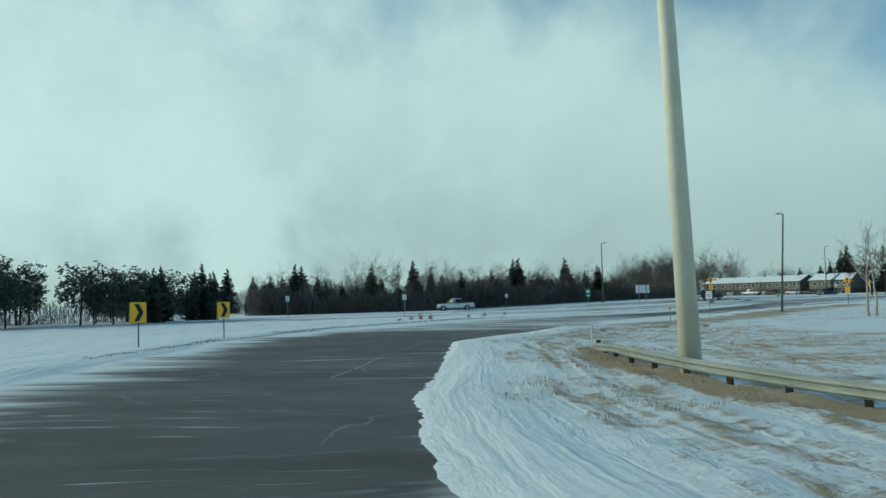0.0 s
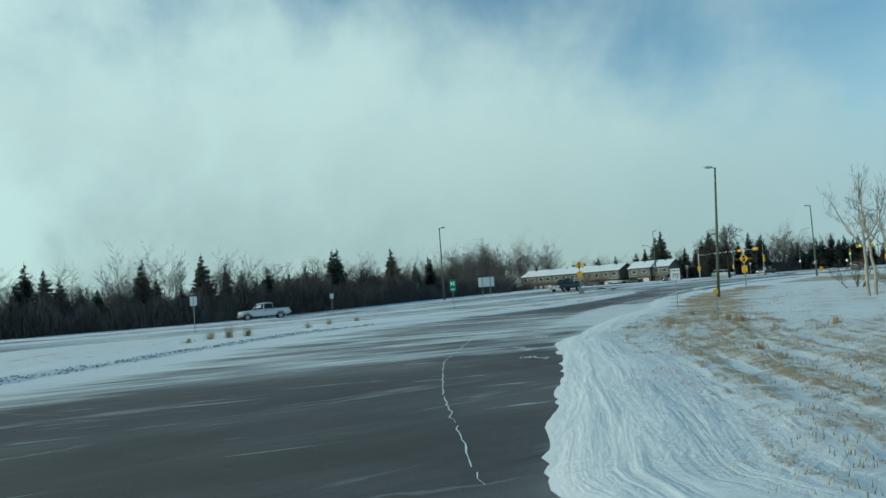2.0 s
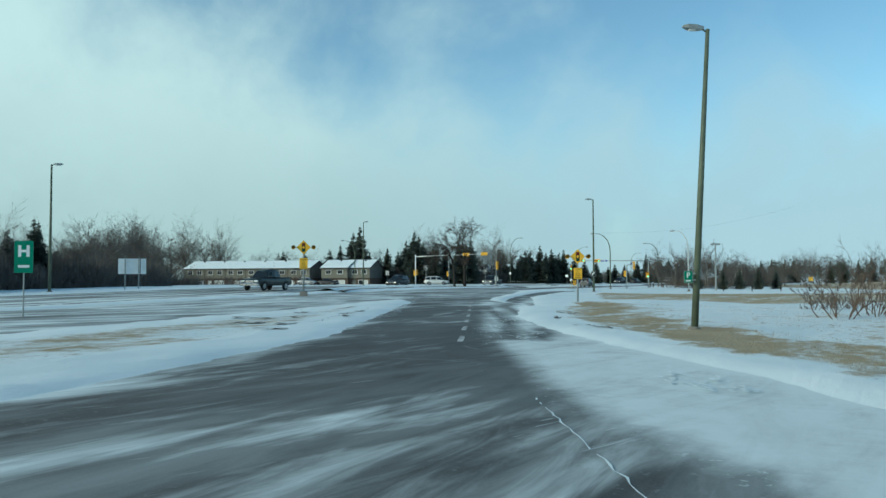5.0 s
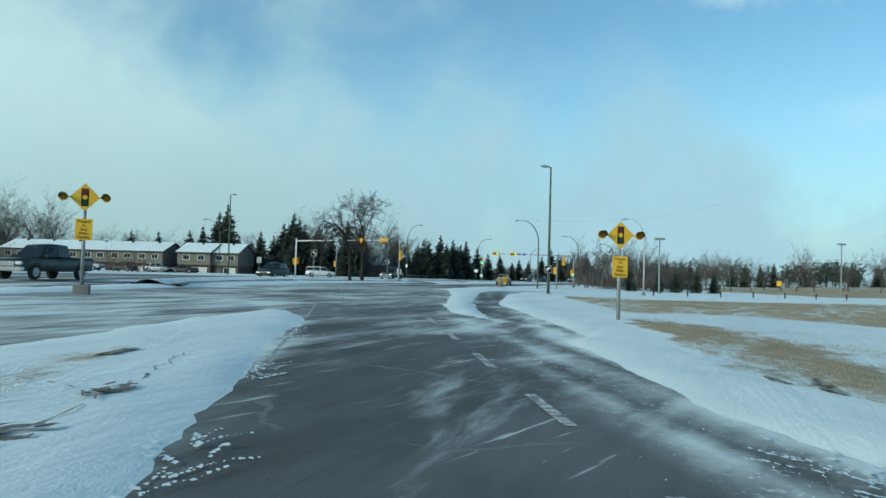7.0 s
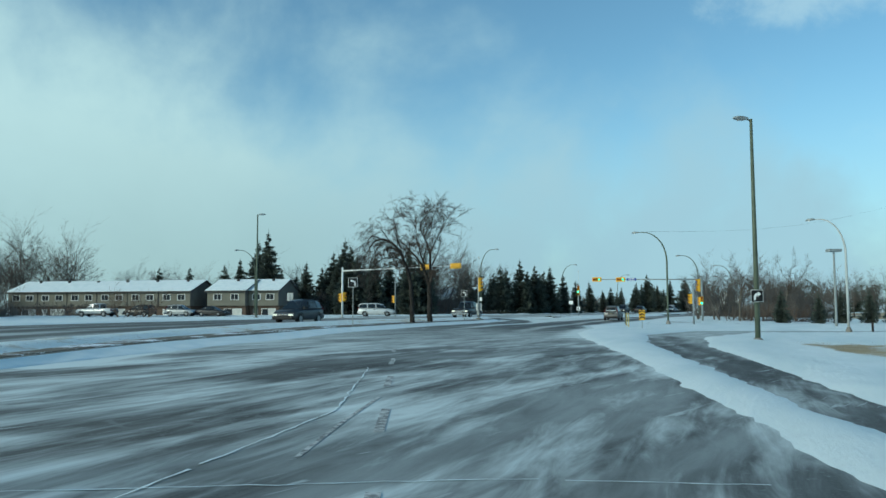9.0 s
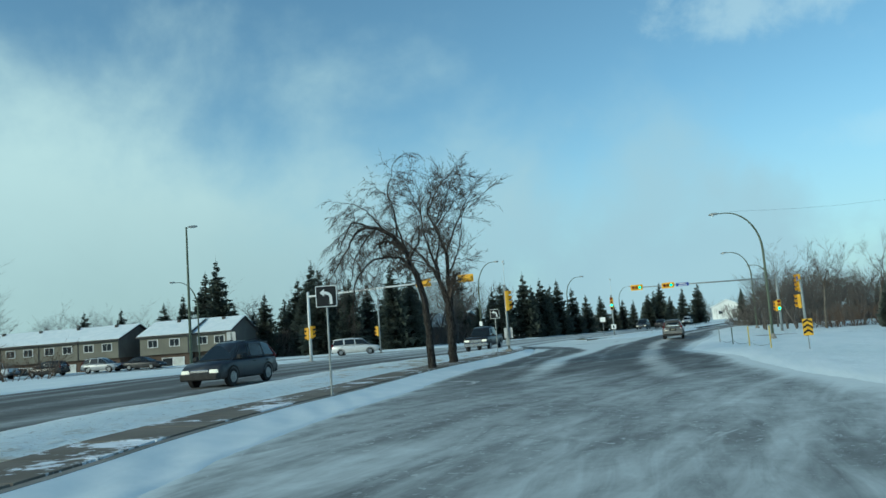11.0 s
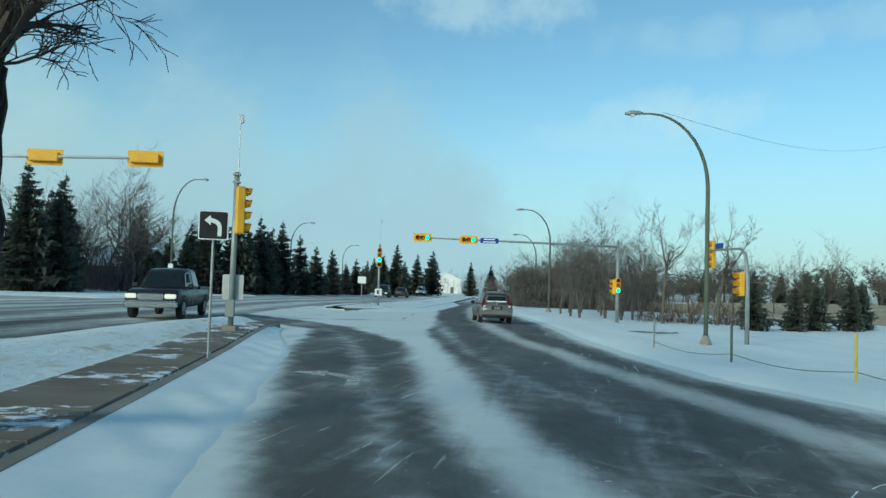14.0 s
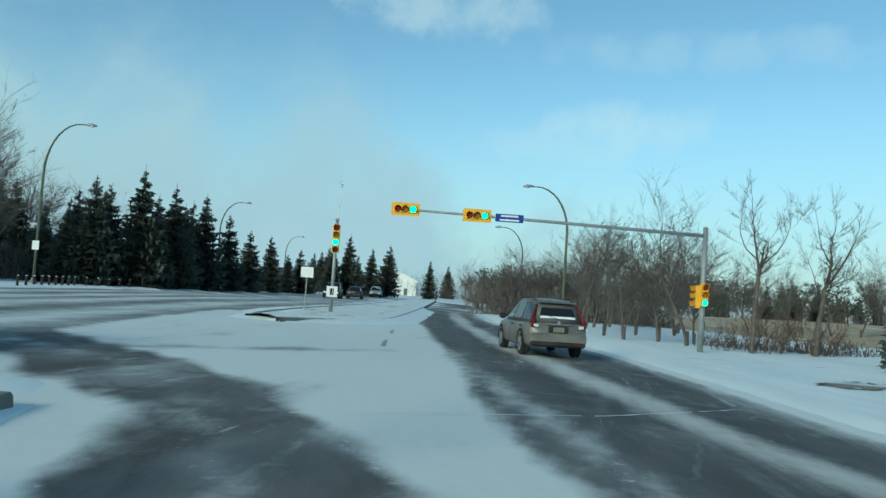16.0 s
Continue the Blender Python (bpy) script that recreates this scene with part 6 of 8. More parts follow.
def vehicle(kind, m, paint, label, lit=False, name="car", category="car", brake=False):
    S = VEHICLES[kind]
    t = thing(name, m, label, category, "cars")
    body = bmesh.new()
    rings = []
    for x, hw, zb, zt in S["body"]:
        rings.append([(x, -hw * 0.90, zb), (x, -hw, zb + 0.14), (x, -hw, zt - 0.16), (x, -hw * 0.90, zt), (x, hw * 0.90, zt), (x, hw, zt - 0.16), (x, hw, zb + 0.14), (x, hw * 0.90, zb)])
    loft(body, rings)
    bmesh.ops.bevel(body, geom=body.edges[:], offset=0.045, segments=2, affect="EDGES", clamp_overlap=True)
    part("body", body, paint, t, smooth=True)
    cab, G = bmesh.new(), S["cabin"]
    lo = [[(x, -h, z), (x, h, z)] for x, h, z, *_ in G]
    hi = [[(x, -h, z), (x, h, z)] for *_, x, h, z in G]
    rings = [[a[0], b[0], (b[0][0], 0, b[0][2] + 0.035), b[1], a[1]] for a, b in zip(lo, hi)]
    loft(cab, rings)
    bmesh.ops.bevel(cab, geom=cab.edges[:], offset=0.04, segments=2, affect="EDGES", clamp_overlap=True)
    part("cabin", cab, paint, t, smooth=True)
    n = len(G)
    for s in (0, 1):
        sgn = -1 if s == 0 else 1
        for i in range(S.get("side_from", 0), n - 1):
            part("window", panel(lo[i][s], lo[i + 1][s], hi[i + 1][s], hi[i][s], (0, sgn, 0.25), (0.06, 0.13)), CAR_GLASS, t)
    part("rear_window", panel(lo[0][0], lo[0][1], hi[0][1], hi[0][0], (-1, 0, 0.3), (0.12, 0.10) if kind != "suv" else (0.13, 0.26)), CAR_GLASS, t)
    part("windscreen", panel(lo[-1][0], lo[-1][1], hi[-1][1], hi[-1][0], (1, 0, 0.8), (0.06, 0.08)), CAR_GLASS, t)
    r, L = S["wheel"], S["body"]
    hw = max(b[1] for b in L)
    for x in S["axles"]:
        for s in (-1, 1):
            wheel(t, x, s * (hw - 0.115), r, s)
            arch = bmesh.new()
            for k in range(11):
                a = radians(-8 + 196 * k / 10)
                for rr in (r * 1.06, r * 1.24):
                    arch.verts.new((x + rr * math.cos(a), s * (hw + 0.006), r + rr * math.sin(a) * 1.02))
            arch.verts.ensure_lookup_table()
            for k in range(10):
                arch.faces.new([arch.verts[j] for j in (2 * k, 2 * k + 1, 2 * k + 3, 2 * k + 2)])
            bmesh.ops.solidify(arch, geom=arch.faces[:], thickness=0.03)
            part("wheel_arch", arch, TRIM, t)
    back, front = L[0], L[-1]
    bx, fx = back[0], front[0]
    part("rear_bumper", cubes((bx - 0.10, -back[1] * 1.04, back[2] - 0.02, bx + 0.15, back[1] * 1.04, back[2] + 0.26), bevel=0.05), S.get("rear_bumper") or paint, t)
    part("rear_valance", cubes((bx - 0.06, -back[1] * 0.95, back[2] - 0.12, bx + 0.2, back[1] * 0.95, back[2] + 0.04), bevel=0.03), TRIM, t)
    part("front_bumper", cubes((fx - 0.18, -front[1] * 1.04, front[2] - 0.08, fx + 0.10, front[1] * 1.04, front[2] + 0.18), bevel=0.05), S.get("front_bumper") or TRIM, t)
    part("grille", cubes((fx - 0.02, -front[1] * 0.5, front[2] + 0.2, fx + 0.035, front[1] * 0.5, front[3] - 0.08), bevel=0.02), S.get("grille") or CHROME, t)
    part("number_plate", cubes((bx - 0.045 if kind != "pickup" else bx - 0.12, -0.16, back[2] + 0.30, bx + 0.02, 0.16, back[2] + 0.44)), PLATE, t)
    for s in (-1, 1):
        z = front[3] - 0.26
        part("headlamp", cubes((fx - 0.12, min(s * front[1] * 0.55, s * front[1] * 0.99), z, fx + 0.05, max(s * front[1] * 0.55, s * front[1] * 0.99), z + 0.17), bevel=0.04), LAMP_ON if lit else LAMP_CLEAR, t)
        z0, z1 = S["tail"]
        tail = part("tail_lamp", cubes((bx - 0.03, min(s * back[1] * 0.84, s * back[1] * 1.01), z0, bx + 0.16, max(s * back[1] * 0.84, s * back[1] * 1.01), z1), bevel=0.03), TAIL_RED, t)
        gx, gh, gzz = G[-1][0], G[-1][1], G[-1][2]
        part("mirror", cubes((gx - 0.38, min(s * (gh + 0.06), s * (gh + 0.27)), gzz + 0.02, gx - 0.22, max(s * (gh + 0.06), s * (gh + 0.27)), gzz + 0.20), bevel=0.04), TRIM, t)
        for i in range(1, n - 1):
            x = lo[i][s > 0][0]
            part("door_handle", cubes((x - 0.28, min(s * hw, s * (hw + 0.03)), S["belt"] - 0.14, x - 0.1, max(s * hw, s * (hw + 0.03)), S["belt"] - 0.10)), TRIM, t)
        if S.get("rail"):
            part("roof_rail", pipe([(hi[0][0][0] + 0.15, s * hi[0][1][1] * 0.95, hi[0][1][2] + 0.03), (hi[1][1][0], s * hi[1][1][1] * 0.97, hi[1][1][2] + 0.07), (hi[-1][0][0] - 0.2, s * hi[-1][1][1] * 0.97, hi[-1][1][2] + 0.05)], 0.02, 5), TRIM, t)
    if kind == "pickup":
        x0, x1 = bx + 0.06, G[0][0] - 0.05
        zt = S["belt"]
        part("bed_rim", cubes((x0, -hw * 0.93, zt - 0.03, x1, -hw * 0.80, zt + 0.06), (x0, hw * 0.80, zt - 0.03, x1, hw * 0.93, zt + 0.06), (x0 - 0.02, -hw * 0.93, zt - 0.03, x0 + 0.1, hw * 0.93, zt + 0.06), bevel=0.015), paint, t)
        part("bed_liner", cubes((x0 + 0.1, -hw * 0.80, zt - 0.03, x1, hw * 0.80, zt + 0.012)), TRIM, t)
    if kind == "suv":
        part("rear_wiper", pipe([(bx + 0.10, 0, 1.14), (bx + 0.16, 0.30, 1.22)], 0.012, 4), TRIM, t)
        for s in (0, 1):
            sg = -1 if s == 0 else 1
            a, b = Vector(lo[0][s]), Vector(hi[0][s])
            part("pillar_lamp", pipe([a.lerp(b, 0.02) + Vector((-0.03, 0, 0)), a.lerp(b, 0.40) + Vector((-0.03, 0, 0)), a.lerp(b, 0.90) + Vector((-0.015, 0, 0))], [0.058, 0.046, 0.022], 8), TAIL_RED, t)
            part("reversing_lamp", cubes((bx - 0.045, min(sg * 0.60, sg * 0.74), 0.88, bx + 0.05, max(sg * 0.60, sg * 0.74), 0.97), bevel=0.012), LAMP_CLEAR, t)
            part("reflector", cubes((bx - 0.115, min(sg * 0.55, sg * 0.72), 0.44, bx - 0.06, max(sg * 0.55, sg * 0.72), 0.48), bevel=0.006), TAIL_RED, t)
            part("snow_patch", panel(a.lerp(b, 0.24), Vector(lo[0][1 - s]).lerp(Vector(hi[0][1 - s]), 0.24), Vector(lo[0][1 - s]).lerp(Vector(hi[0][1 - s]), 0.34), a.lerp(b, 0.34), (-1, 0, 0.3), (0.14, 0.0) if s else (0.5, 0.25), 0.016), SNOWCAP, t, "thin snow left on the rear glass")
        part("hatch_strip", cubes((bx - 0.06, -0.36, 0.965, bx + 0.05, 0.36, 0.995), bevel=0.008), CHROME, t)
        part("plate_recess", cubes((bx - 0.02, -0.30, 0.73, bx + 0.05, 0.30, 0.93), bevel=0.02), TRIM, t)
        part("lower_bumper", cubes((bx - 0.115, -0.80, 0.36, bx + 0.1, 0.80, 0.50), bevel=0.03), TRIM, t)
        part("badge", plate(circle(0, 1.035, 0.045, 12), bx - 0.03, bx - 0.01), CHROME, t).matrix_local = Matrix.Rotation(radians(-90), 4, "Z") @ Matrix.Translation((0, 0, 0))
        part("spoiler", cubes((hi[0][0][0] - 0.16, -0.56, hi[0][0][2] - 0.02, hi[0][0][0] + 0.1, 0.56, hi[0][0][2] + 0.035), bevel=0.015), paint, t)
    return t


VEHICLES = {
    "suv": dict(body=[(-2.2, 0.80, 0.46, 0.98), (-2.1, 0.87, 0.34, 1.04), (-1.3, 0.905, 0.27, 1.03), (0.0, 0.91, 0.27, 1.0), (1.1, 0.905, 0.27, 0.99), (1.8, 0.88, 0.3, 0.93), (2.18, 0.78, 0.38, 0.78)],
                cabin=[(-2.14, 0.80, 1.0, -1.80, 0.56, 1.60), (-1.15, 0.86, 1.0, -1.1, 0.62, 1.68), (-0.05, 0.86, 0.99, -0.15, 0.62, 1.68), (1.22, 0.80, 0.97, 0.20, 0.56, 1.61)],
                wheel=0.35, axles=(-1.32, 1.3), tail=(0.86, 1.12), belt=1.0, rail=True),
    "van": dict(body=[(-2.5, 0.86, 0.42, 1.0), (-2.4, 0.94, 0.3, 1.06), (-1.0, 0.99, 0.24, 1.06), (0.6, 0.99, 0.24, 1.04), (1.6, 0.97, 0.26, 1.0), (2.2, 0.9, 0.3, 0.88), (2.55, 0.76, 0.36, 0.72)],
                cabin=[(-2.46, 0.86, 1.02, -2.3, 0.70, 1.70), (-1.2, 0.94, 1.03, -1.2, 0.76, 1.76), (0.0, 0.94, 1.03, -0.1, 0.76, 1.76), (1.65, 0.86, 0.98, 0.65, 0.68, 1.66)],
                wheel=0.33, axles=(-1.55, 1.5), tail=(0.8, 1.25), belt=1.04),
    "pickup": dict(body=[(-2.85, 0.88, 0.6, 1.12), (-2.75, 0.95, 0.5, 1.16), (-1.7, 0.97, 0.44, 1.16), (0.0, 0.98, 0.42, 1.14), (1.2, 0.98, 0.42, 1.14), (2.2, 0.96, 0.44, 1.12), (2.8, 0.90, 0.5, 1.02)],
                   cabin=[(-1.02, 0.88, 1.13, -0.92, 0.68, 1.86), (0.1, 0.90, 1.13, 0.02, 0.70, 1.90), (1.38, 0.86, 1.12, 0.68, 0.64, 1.82)],
                   wheel=0.40, axles=(-1.75, 1.85), tail=(0.72, 1.1), belt=1.15, rear_bumper=CHROME, front_bumper=CHROME),
    "sedan": dict(body=[(-2.3, 0.76, 0.42, 0.88), (-2.2, 0.84, 0.3, 0.96), (-1.3, 0.89, 0.22, 0.94), (0.0, 0.9, 0.22, 0.92), (1.1, 0.89, 0.22, 0.90), (1.9, 0.85, 0.26, 0.80), (2.3, 0.74, 0.34, 0.66)],
                  cabin=[(-1.75, 0.74, 0.93, -1.05, 0.56, 1.36), (-0.8, 0.83, 0.92, -0.7, 0.60, 1.44), (0.05, 0.83, 0.91, -0.1, 0.60, 1.44), (1.15, 0.76, 0.88, 0.35, 0.55, 1.36)],
                  wheel=0.32, axles=(-1.35, 1.35), tail=(0.66, 0.86), belt=0.92),
}


def park(kind, x, y, heading, paint, label, lit=False, name="car", category="car"):
    """heading: degrees from +x, anticlockwise."""
    return vehicle(kind, pose(x, y, gz(x, y) + 0.005, 0, 0, heading), paint, label, lit, name, category)


park("suv", 21.5, 141.4, 66, TAUPE, "salt-stained taupe compact suv driving away on the road", name="suv")
park("suv", -11.8, 105.2, 247, NAVY_PAINT, "dark blue compact suv with headlamps on", True, name="suv")
park("van", -6.9, 157.5, -6, WHITE_PAINT, "white minivan waiting on the side street", name="minivan", category="minivan")
park("pickup", 3.4, 136.2, 247, BLACK_PAINT, "black crew-cab pickup truck with headlamps on", True, name="pickup_truck", category="pickup truck")
park("pickup", -21.5, 66.0, 250, GREEN_PAINT, "dark green pickup truck with a chrome bumper", name="pickup_truck", category="pickup truck")
park("pickup", -44.9, 24.6, 222, WHITE_PAINT, "white pickup truck raising blown snow", name="pickup_truck", category="pickup truck")
park("pickup", -47.5, 166.5, 164, WHITE_PAINT, "white pickup truck parked before the row houses", name="pickup_truck", category="pickup truck")
park("suv", -41.5, 166.5, 164, BLACK_PAINT, "black car parked before the row houses", name="suv")
park("suv", -35.6, 166.8, -16, SILVER_PAINT, "silver car parked before the row houses", name="suv")
park("sedan", -31.0, 166.5, -16, BLACK_PAINT, "dark sedan parked before the row houses", name="sedan")
park("sedan", 46, 206, 60, BLACK_PAINT, "dark car far along the road", name="sedan")
park("suv", 40.5, 200, 240, BLACK_PAINT, "dark car far along the road", True, name="suv")
park("suv", 62, 232, 240, SILVER_PAINT, "silver car far along the road", True, name="suv")

# ---- row houses ----
SIDING = worn("olive_tan_siding", (0.165, 0.155, 0.125), (0.205, 0.192, 0.152), 0.85, 0, 0.5, 0.15, 0.1)
BRICKWORK = worn("brown_brickwork", (0.085, 0.06, 0.045), (0.12, 0.085, 0.065), 0.9, 0, 0.8, 0.3, 0.2)
DARK_WALL = worn("grey_gable_siding", (0.13, 0.125, 0.115), (0.165, 0.16, 0.145), 0.85, 0, 0.5, 0.2, 0.1)
PALE_TRIM = worn("white_house_trim", (0.66, 0.66, 0.64), (0.74, 0.74, 0.72), 0.6, 0, 1.0, 0.15, 0.0)
PANE = Mat("dark_window_pane", 0.1, 0, 0.5).set("Base Color", (0.03, 0.035, 0.04)).m
CURTAIN = worn("pale_curtain", (0.50, 0.50, 0.47), (0.60, 0.60, 0.57), 0.8, 0, 1.5, 0.1, 0.0)
ASPHALT_SHINGLE = worn("dark_roof_edge", (0.06, 0.055, 0.05), (0.09, 0.085, 0.08), 0.9, 0, 1.0, 0.3, 0.2)


def house_window(parent, x, z, w, h, y=0.0, double=True):
    f = part("window", cubes((x - w / 2 - 0.08, y - 0.05, z - h / 2 - 0.08, x + w / 2 + 0.08, y + 0.02, z + h / 2 + 0.08)), PALE_TRIM, parent)
    n = 2 if double else 1
    for i in range(n):
        a = x - w / 2 + i * w / n
        part("pane", cubes((a + 0.03, y - 0.065, z - h / 2, a + w / n - 0.03, y - 0.052, z + h / 2)), PANE, f)
    return f


def row_house(x, y, yaw, units, unit, depth, base, label):
    t = thing("row_house", pose(x, y, base, 0, 0, yaw), label, "house", "row houses")
    L, eave, mid, ridge = units * unit, 4.9, 2.45, 6.7
    part("lower_wall", cubes((0, 0.12, -0.6, L, depth, mid)), BRICKWORK, t)
    part("upper_wall", cubes((-0.02, -0.25, mid, L + 0.02, depth + 0.02, eave)), SIDING, t)
    for gx, s in ((-0.025, -1), (L + 0.025, 1)):
        bm = bmesh.new()
        a = [bm.verts.new((gx, yy, zz)) for yy, zz in ((-0.25, mid), (depth + 0.02, mid), (depth + 0.02, eave), (depth / 2, ridge - 0.12), (-0.25, eave))]
        b = [bm.verts.new((gx + s * 0.04, *v.co[1:])) for v in a]
        bm.faces.new(a), bm.faces.new(b[::-1])
        for k in range(5):
            bm.faces.new((a[k], b[k], b[(k + 1) % 5], a[(k + 1) % 5]))
        part("gable", bm, DARK_WALL, t)
    for side in (0, 1):
        bm = bmesh.new()
        y0, y1 = (-0.65, depth / 2) if side == 0 else (depth + 0.4, depth / 2)
        z0 = eave - 0.10
        ring = [(y0, z0), (y1, ridge), (y1, ridge - 0.16), (y0, z0 - 0.16)]
        loft(bm, [[(xx, yy, zz) for yy, zz in ring] for xx in (-0.4, L + 0.4)])
        roof = part("roof", bm, ASPHALT_SHINGLE, t)
        bm = bmesh.new()
        ring = [(y0 + (0.14 if side == 0 else -0.14), z0 + 0.05), (y1, ridge + 0.01), (y1, ridge + 0.11), (y0 + (0.14 if side == 0 else -0.14), z0 + 0.13)]
        loft(bm, [[(xx, yy, zz + 0.02 * math.sin(xx * 1.3)) for yy, zz in ring] for xx in np.linspace(-0.34, L + 0.34, 3 * units + 1)])
        part("snow_cover", bm, SNOWCAP, roof, "smooth snow lying on the roof")
    for i in range(units):
        u = i * unit
        house_window(t, u + unit * 0.27, 3.85, 1.25, 0.85, -0.25)
        house_window(t, u + unit * 0.73, 3.85, 1.25, 0.85, -0.25)
        d = part("door", cubes((u + unit * 0.12, 0.05, -0.2, u + unit * 0.12 + 0.95, 0.14, 1.95)), PALE_TRIM if i % 2 else DARK_WALL, t)
        part("door_knob", cubes((u + unit * 0.12 + 0.8, 0.01, 0.85, u + unit * 0.12 + 0.86, 0.05, 0.92)), CHROME, d)
        w = part("window", cubes((u + unit * 0.42, 0.04, 0.35, u + unit * 0.90, 0.13, 2.0)), PALE_TRIM, t)
        for k in range(2):
            a = u + unit * (0.44 + 0.225 * k)
            part("pane", cubes((a, 0.025, 0.42, a + unit * 0.21, 0.039, 1.93)), CURTAIN if (i + k) % 3 else PANE, w)
        part("vent", cubes((u + unit * 0.5, depth / 2 - 0.9, ridge - 0.45, u + unit * 0.5 + 0.35, depth / 2 - 0.55, ridge + 0.1)), ASPHALT_SHINGLE, t)
        if i:
            part("downpipe", cubes((u - 0.05, -0.33, mid, u + 0.05, -0.252, eave - 0.25)), ASPHALT_SHINGLE, t)
    return t


HOUSE_Z = -0.75
c16, s16 = math.cos(radians(16)), math.sin(radians(16))
row_house(-37.0 - 6 * 5.6 * c16, 178.0 + 6 * 5.6 * s16, -16, 6, 5.6, 9.0, HOUSE_Z, "two-storey olive row house with snow on its roof")
row_house(-34.0, 177.1, -16, 1, 6.4, 8.5, HOUSE_Z, "two-storey olive row house with snow on its roof")
row_house(-27.4, 176.2, -16, 1, 5.0, 8.0, HOUSE_Z, "two-storey olive row house with snow on its roof")


def gable_hall(x, y, yaw, w, depth, eave, ridge, wall, label):
    t = thing("gabled_building", pose(x, y, gz(x, y), 0, 0, yaw), label, "building")
    bm = bmesh.new()
    loft(bm, [[(-w / 2, yy, -0.5), (w / 2, yy, -0.5), (w / 2, yy, eave), (0, yy, ridge), (-w / 2, yy, eave)] for yy in (0, depth)])
    part("wall", bm, wall, t)
    for s in (-1, 1):
        bm = bmesh.new()
        loft(bm, [[(s * (w / 2 + 0.4), yy, eave - 0.25), (0, yy, ridge + 0.08), (0, yy, ridge + 0.30), (s * (w / 2 + 0.4), yy, eave - 0.03)] for yy in (-0.4, depth + 0.4)])
        part("roof", bm, SNOWCAP, t, "snow-covered roof slope")
    house_window(t, -w * 0.22, eave * 0.55, 1.2, 1.0, 0.0)
    part("door", cubes((w * 0.15, -0.05, 0, w * 0.15 + 1.0, 0.02, 2.1)), DARK_WALL, t)
    return t


WHITE_WALL = worn("bright_white_stucco", (0.78, 0.78, 0.75), (0.84, 0.84, 0.81), 0.8, 0, 0.6, 0.06, 0.1)
TAN_WALL = worn("tan_stucco", (0.42, 0.37, 0.27), (0.5, 0.44, 0.33), 0.85, 0, 0.5, 0.12, 0.1)
gable_hall(111.5, 315.0, -30, 9.4, 14, 4.3, 6.3, WHITE_WALL, "white gabled building at the end of the road")
gable_hall(-4, 192, 40, 11, 9, 3.0, 4.9, BRICKWORK, "low brown bungalow with a snowy roof behind spruces")
gable_hall(12, 204, 50, 11, 9, 3.0, 4.9, BRICKWORK, "low brown bungalow with a snowy roof behind spruces")
for hx, hy in ((-118, 78), (-104, 96), (-130, 60)):
    gable_hall(hx, hy, 50, 12, 9, 3.0, 4.8, TAN_WALL, "small distant house with a snowy roof")

# ---- more road furniture ----


def post_signal(x, y, dz, yaw, height, label, heads, mast=0.0, plate_at=None, box_at=None, r=0.085):
    t = thing("signal_pole", turned(x, y, yaw, dz), label, "traffic signal", "traffic signals")
    part("pole", pipe([(0, 0, -0.2), (0, 0, height)], [r, r * 0.85], 10), GALV, t, smooth=True)
    part("base_plate", cubes((-0.2, -0.2, -0.2, 0.2, 0.2, 0.06), bevel=0.02), KERB, t)
    for dx, dy, z, face, n, lit in heads:
        signal_head(t, Matrix.Translation((dx, dy, z)) @ Matrix.Rotation(radians(face), 4, "Z"), n, lit)
    if mast:
        part("mast", pipe([(0.03, 0, height - 0.3), (0.05, 0, height + mast)], [0.022, 0.014], 6), WHITE_STEEL, t)
        for z in (height - 0.32, height - 0.1):
            part("clamp", cubes((-0.1, -0.1, z, 0.1, 0.1, z + 0.06), bevel=0.01), GALV, t)
        eye = part("detector", pipe([(0.05, -0.10, height + mast - 0.02), (0.05, 0.10, height + mast + 0.05)], [0.075, 0.06], 10), WHITE_STEEL, t)
        part("bracket", pipe([(0.05, 0, height + mast - 0.22), (0.13, 0, height + mast - 0.14), (0.10, 0, height + mast)], 0.012, 5), BLACK, eye)
    if plate_at:
        z, w, h = plate_at
        p = part("sign_panel", plate(rect(-w / 2, z - h / 2, w / 2, z + h / 2, 0.03), -r - 0.02, -r - 0.01), SIGN_WHITE, t)
        part("bar", plate(rect(-w * 0.18, z - h * 0.32, w * 0.02, z + h * 0.3), -r - 0.026, -r - 0.021), BLACK, p)
        part("bar", plate(rect(w * 0.06, z - h * 0.32, w * 0.16, z + h * 0.3), -r - 0.026, -r - 0.021), BLACK, p)
    if box_at:
        part("sign_panel", plate(rect(-0.3, box_at - 0.36, 0.3, box_at + 0.36, 0.05), r + 0.01, r + 0.02), SIGN_BACK, t, "bare back of a sign panel")
        part("service_box", cubes((-0.13, -r - 0.12, box_at - 0.85, 0.13, -r, box_at - 0.35), bevel=0.02), GALV, t)
    return t


post_signal(3.5, 126.2, 0.28, -25, 4.45, "steel signal pole with a yellow signal seen from the side", [(0.24, 0.0, 3.35, 115, 4, None)], 1.6, None, 1.15)
post_signal(20.9, 156.1, 0.14, -27, 4.5, "steel signal pole with a green light on the traffic island", [(0.0, -0.10, 3.55, 0, 4, 2)], 1.7, (1.05, 0.5, 0.5))
square_sign(20.2, 157.6, -27, 2.0, 0.6, 0.5, "small white sign on the snowy island", flat_face(SIGN_WHITE))
post = post_signal(-4.4, 155.8, 0, 150, 5.7, "white signal post with yellow signals seen from behind", [(0.3, 0, 2.3, 90, 3, None)], 0, None)
t = thing("signal_pole", turned(25.78, 127.38, -117), "curved grey signal pole with yellow signals and a blue board", "traffic signal", "traffic signals")
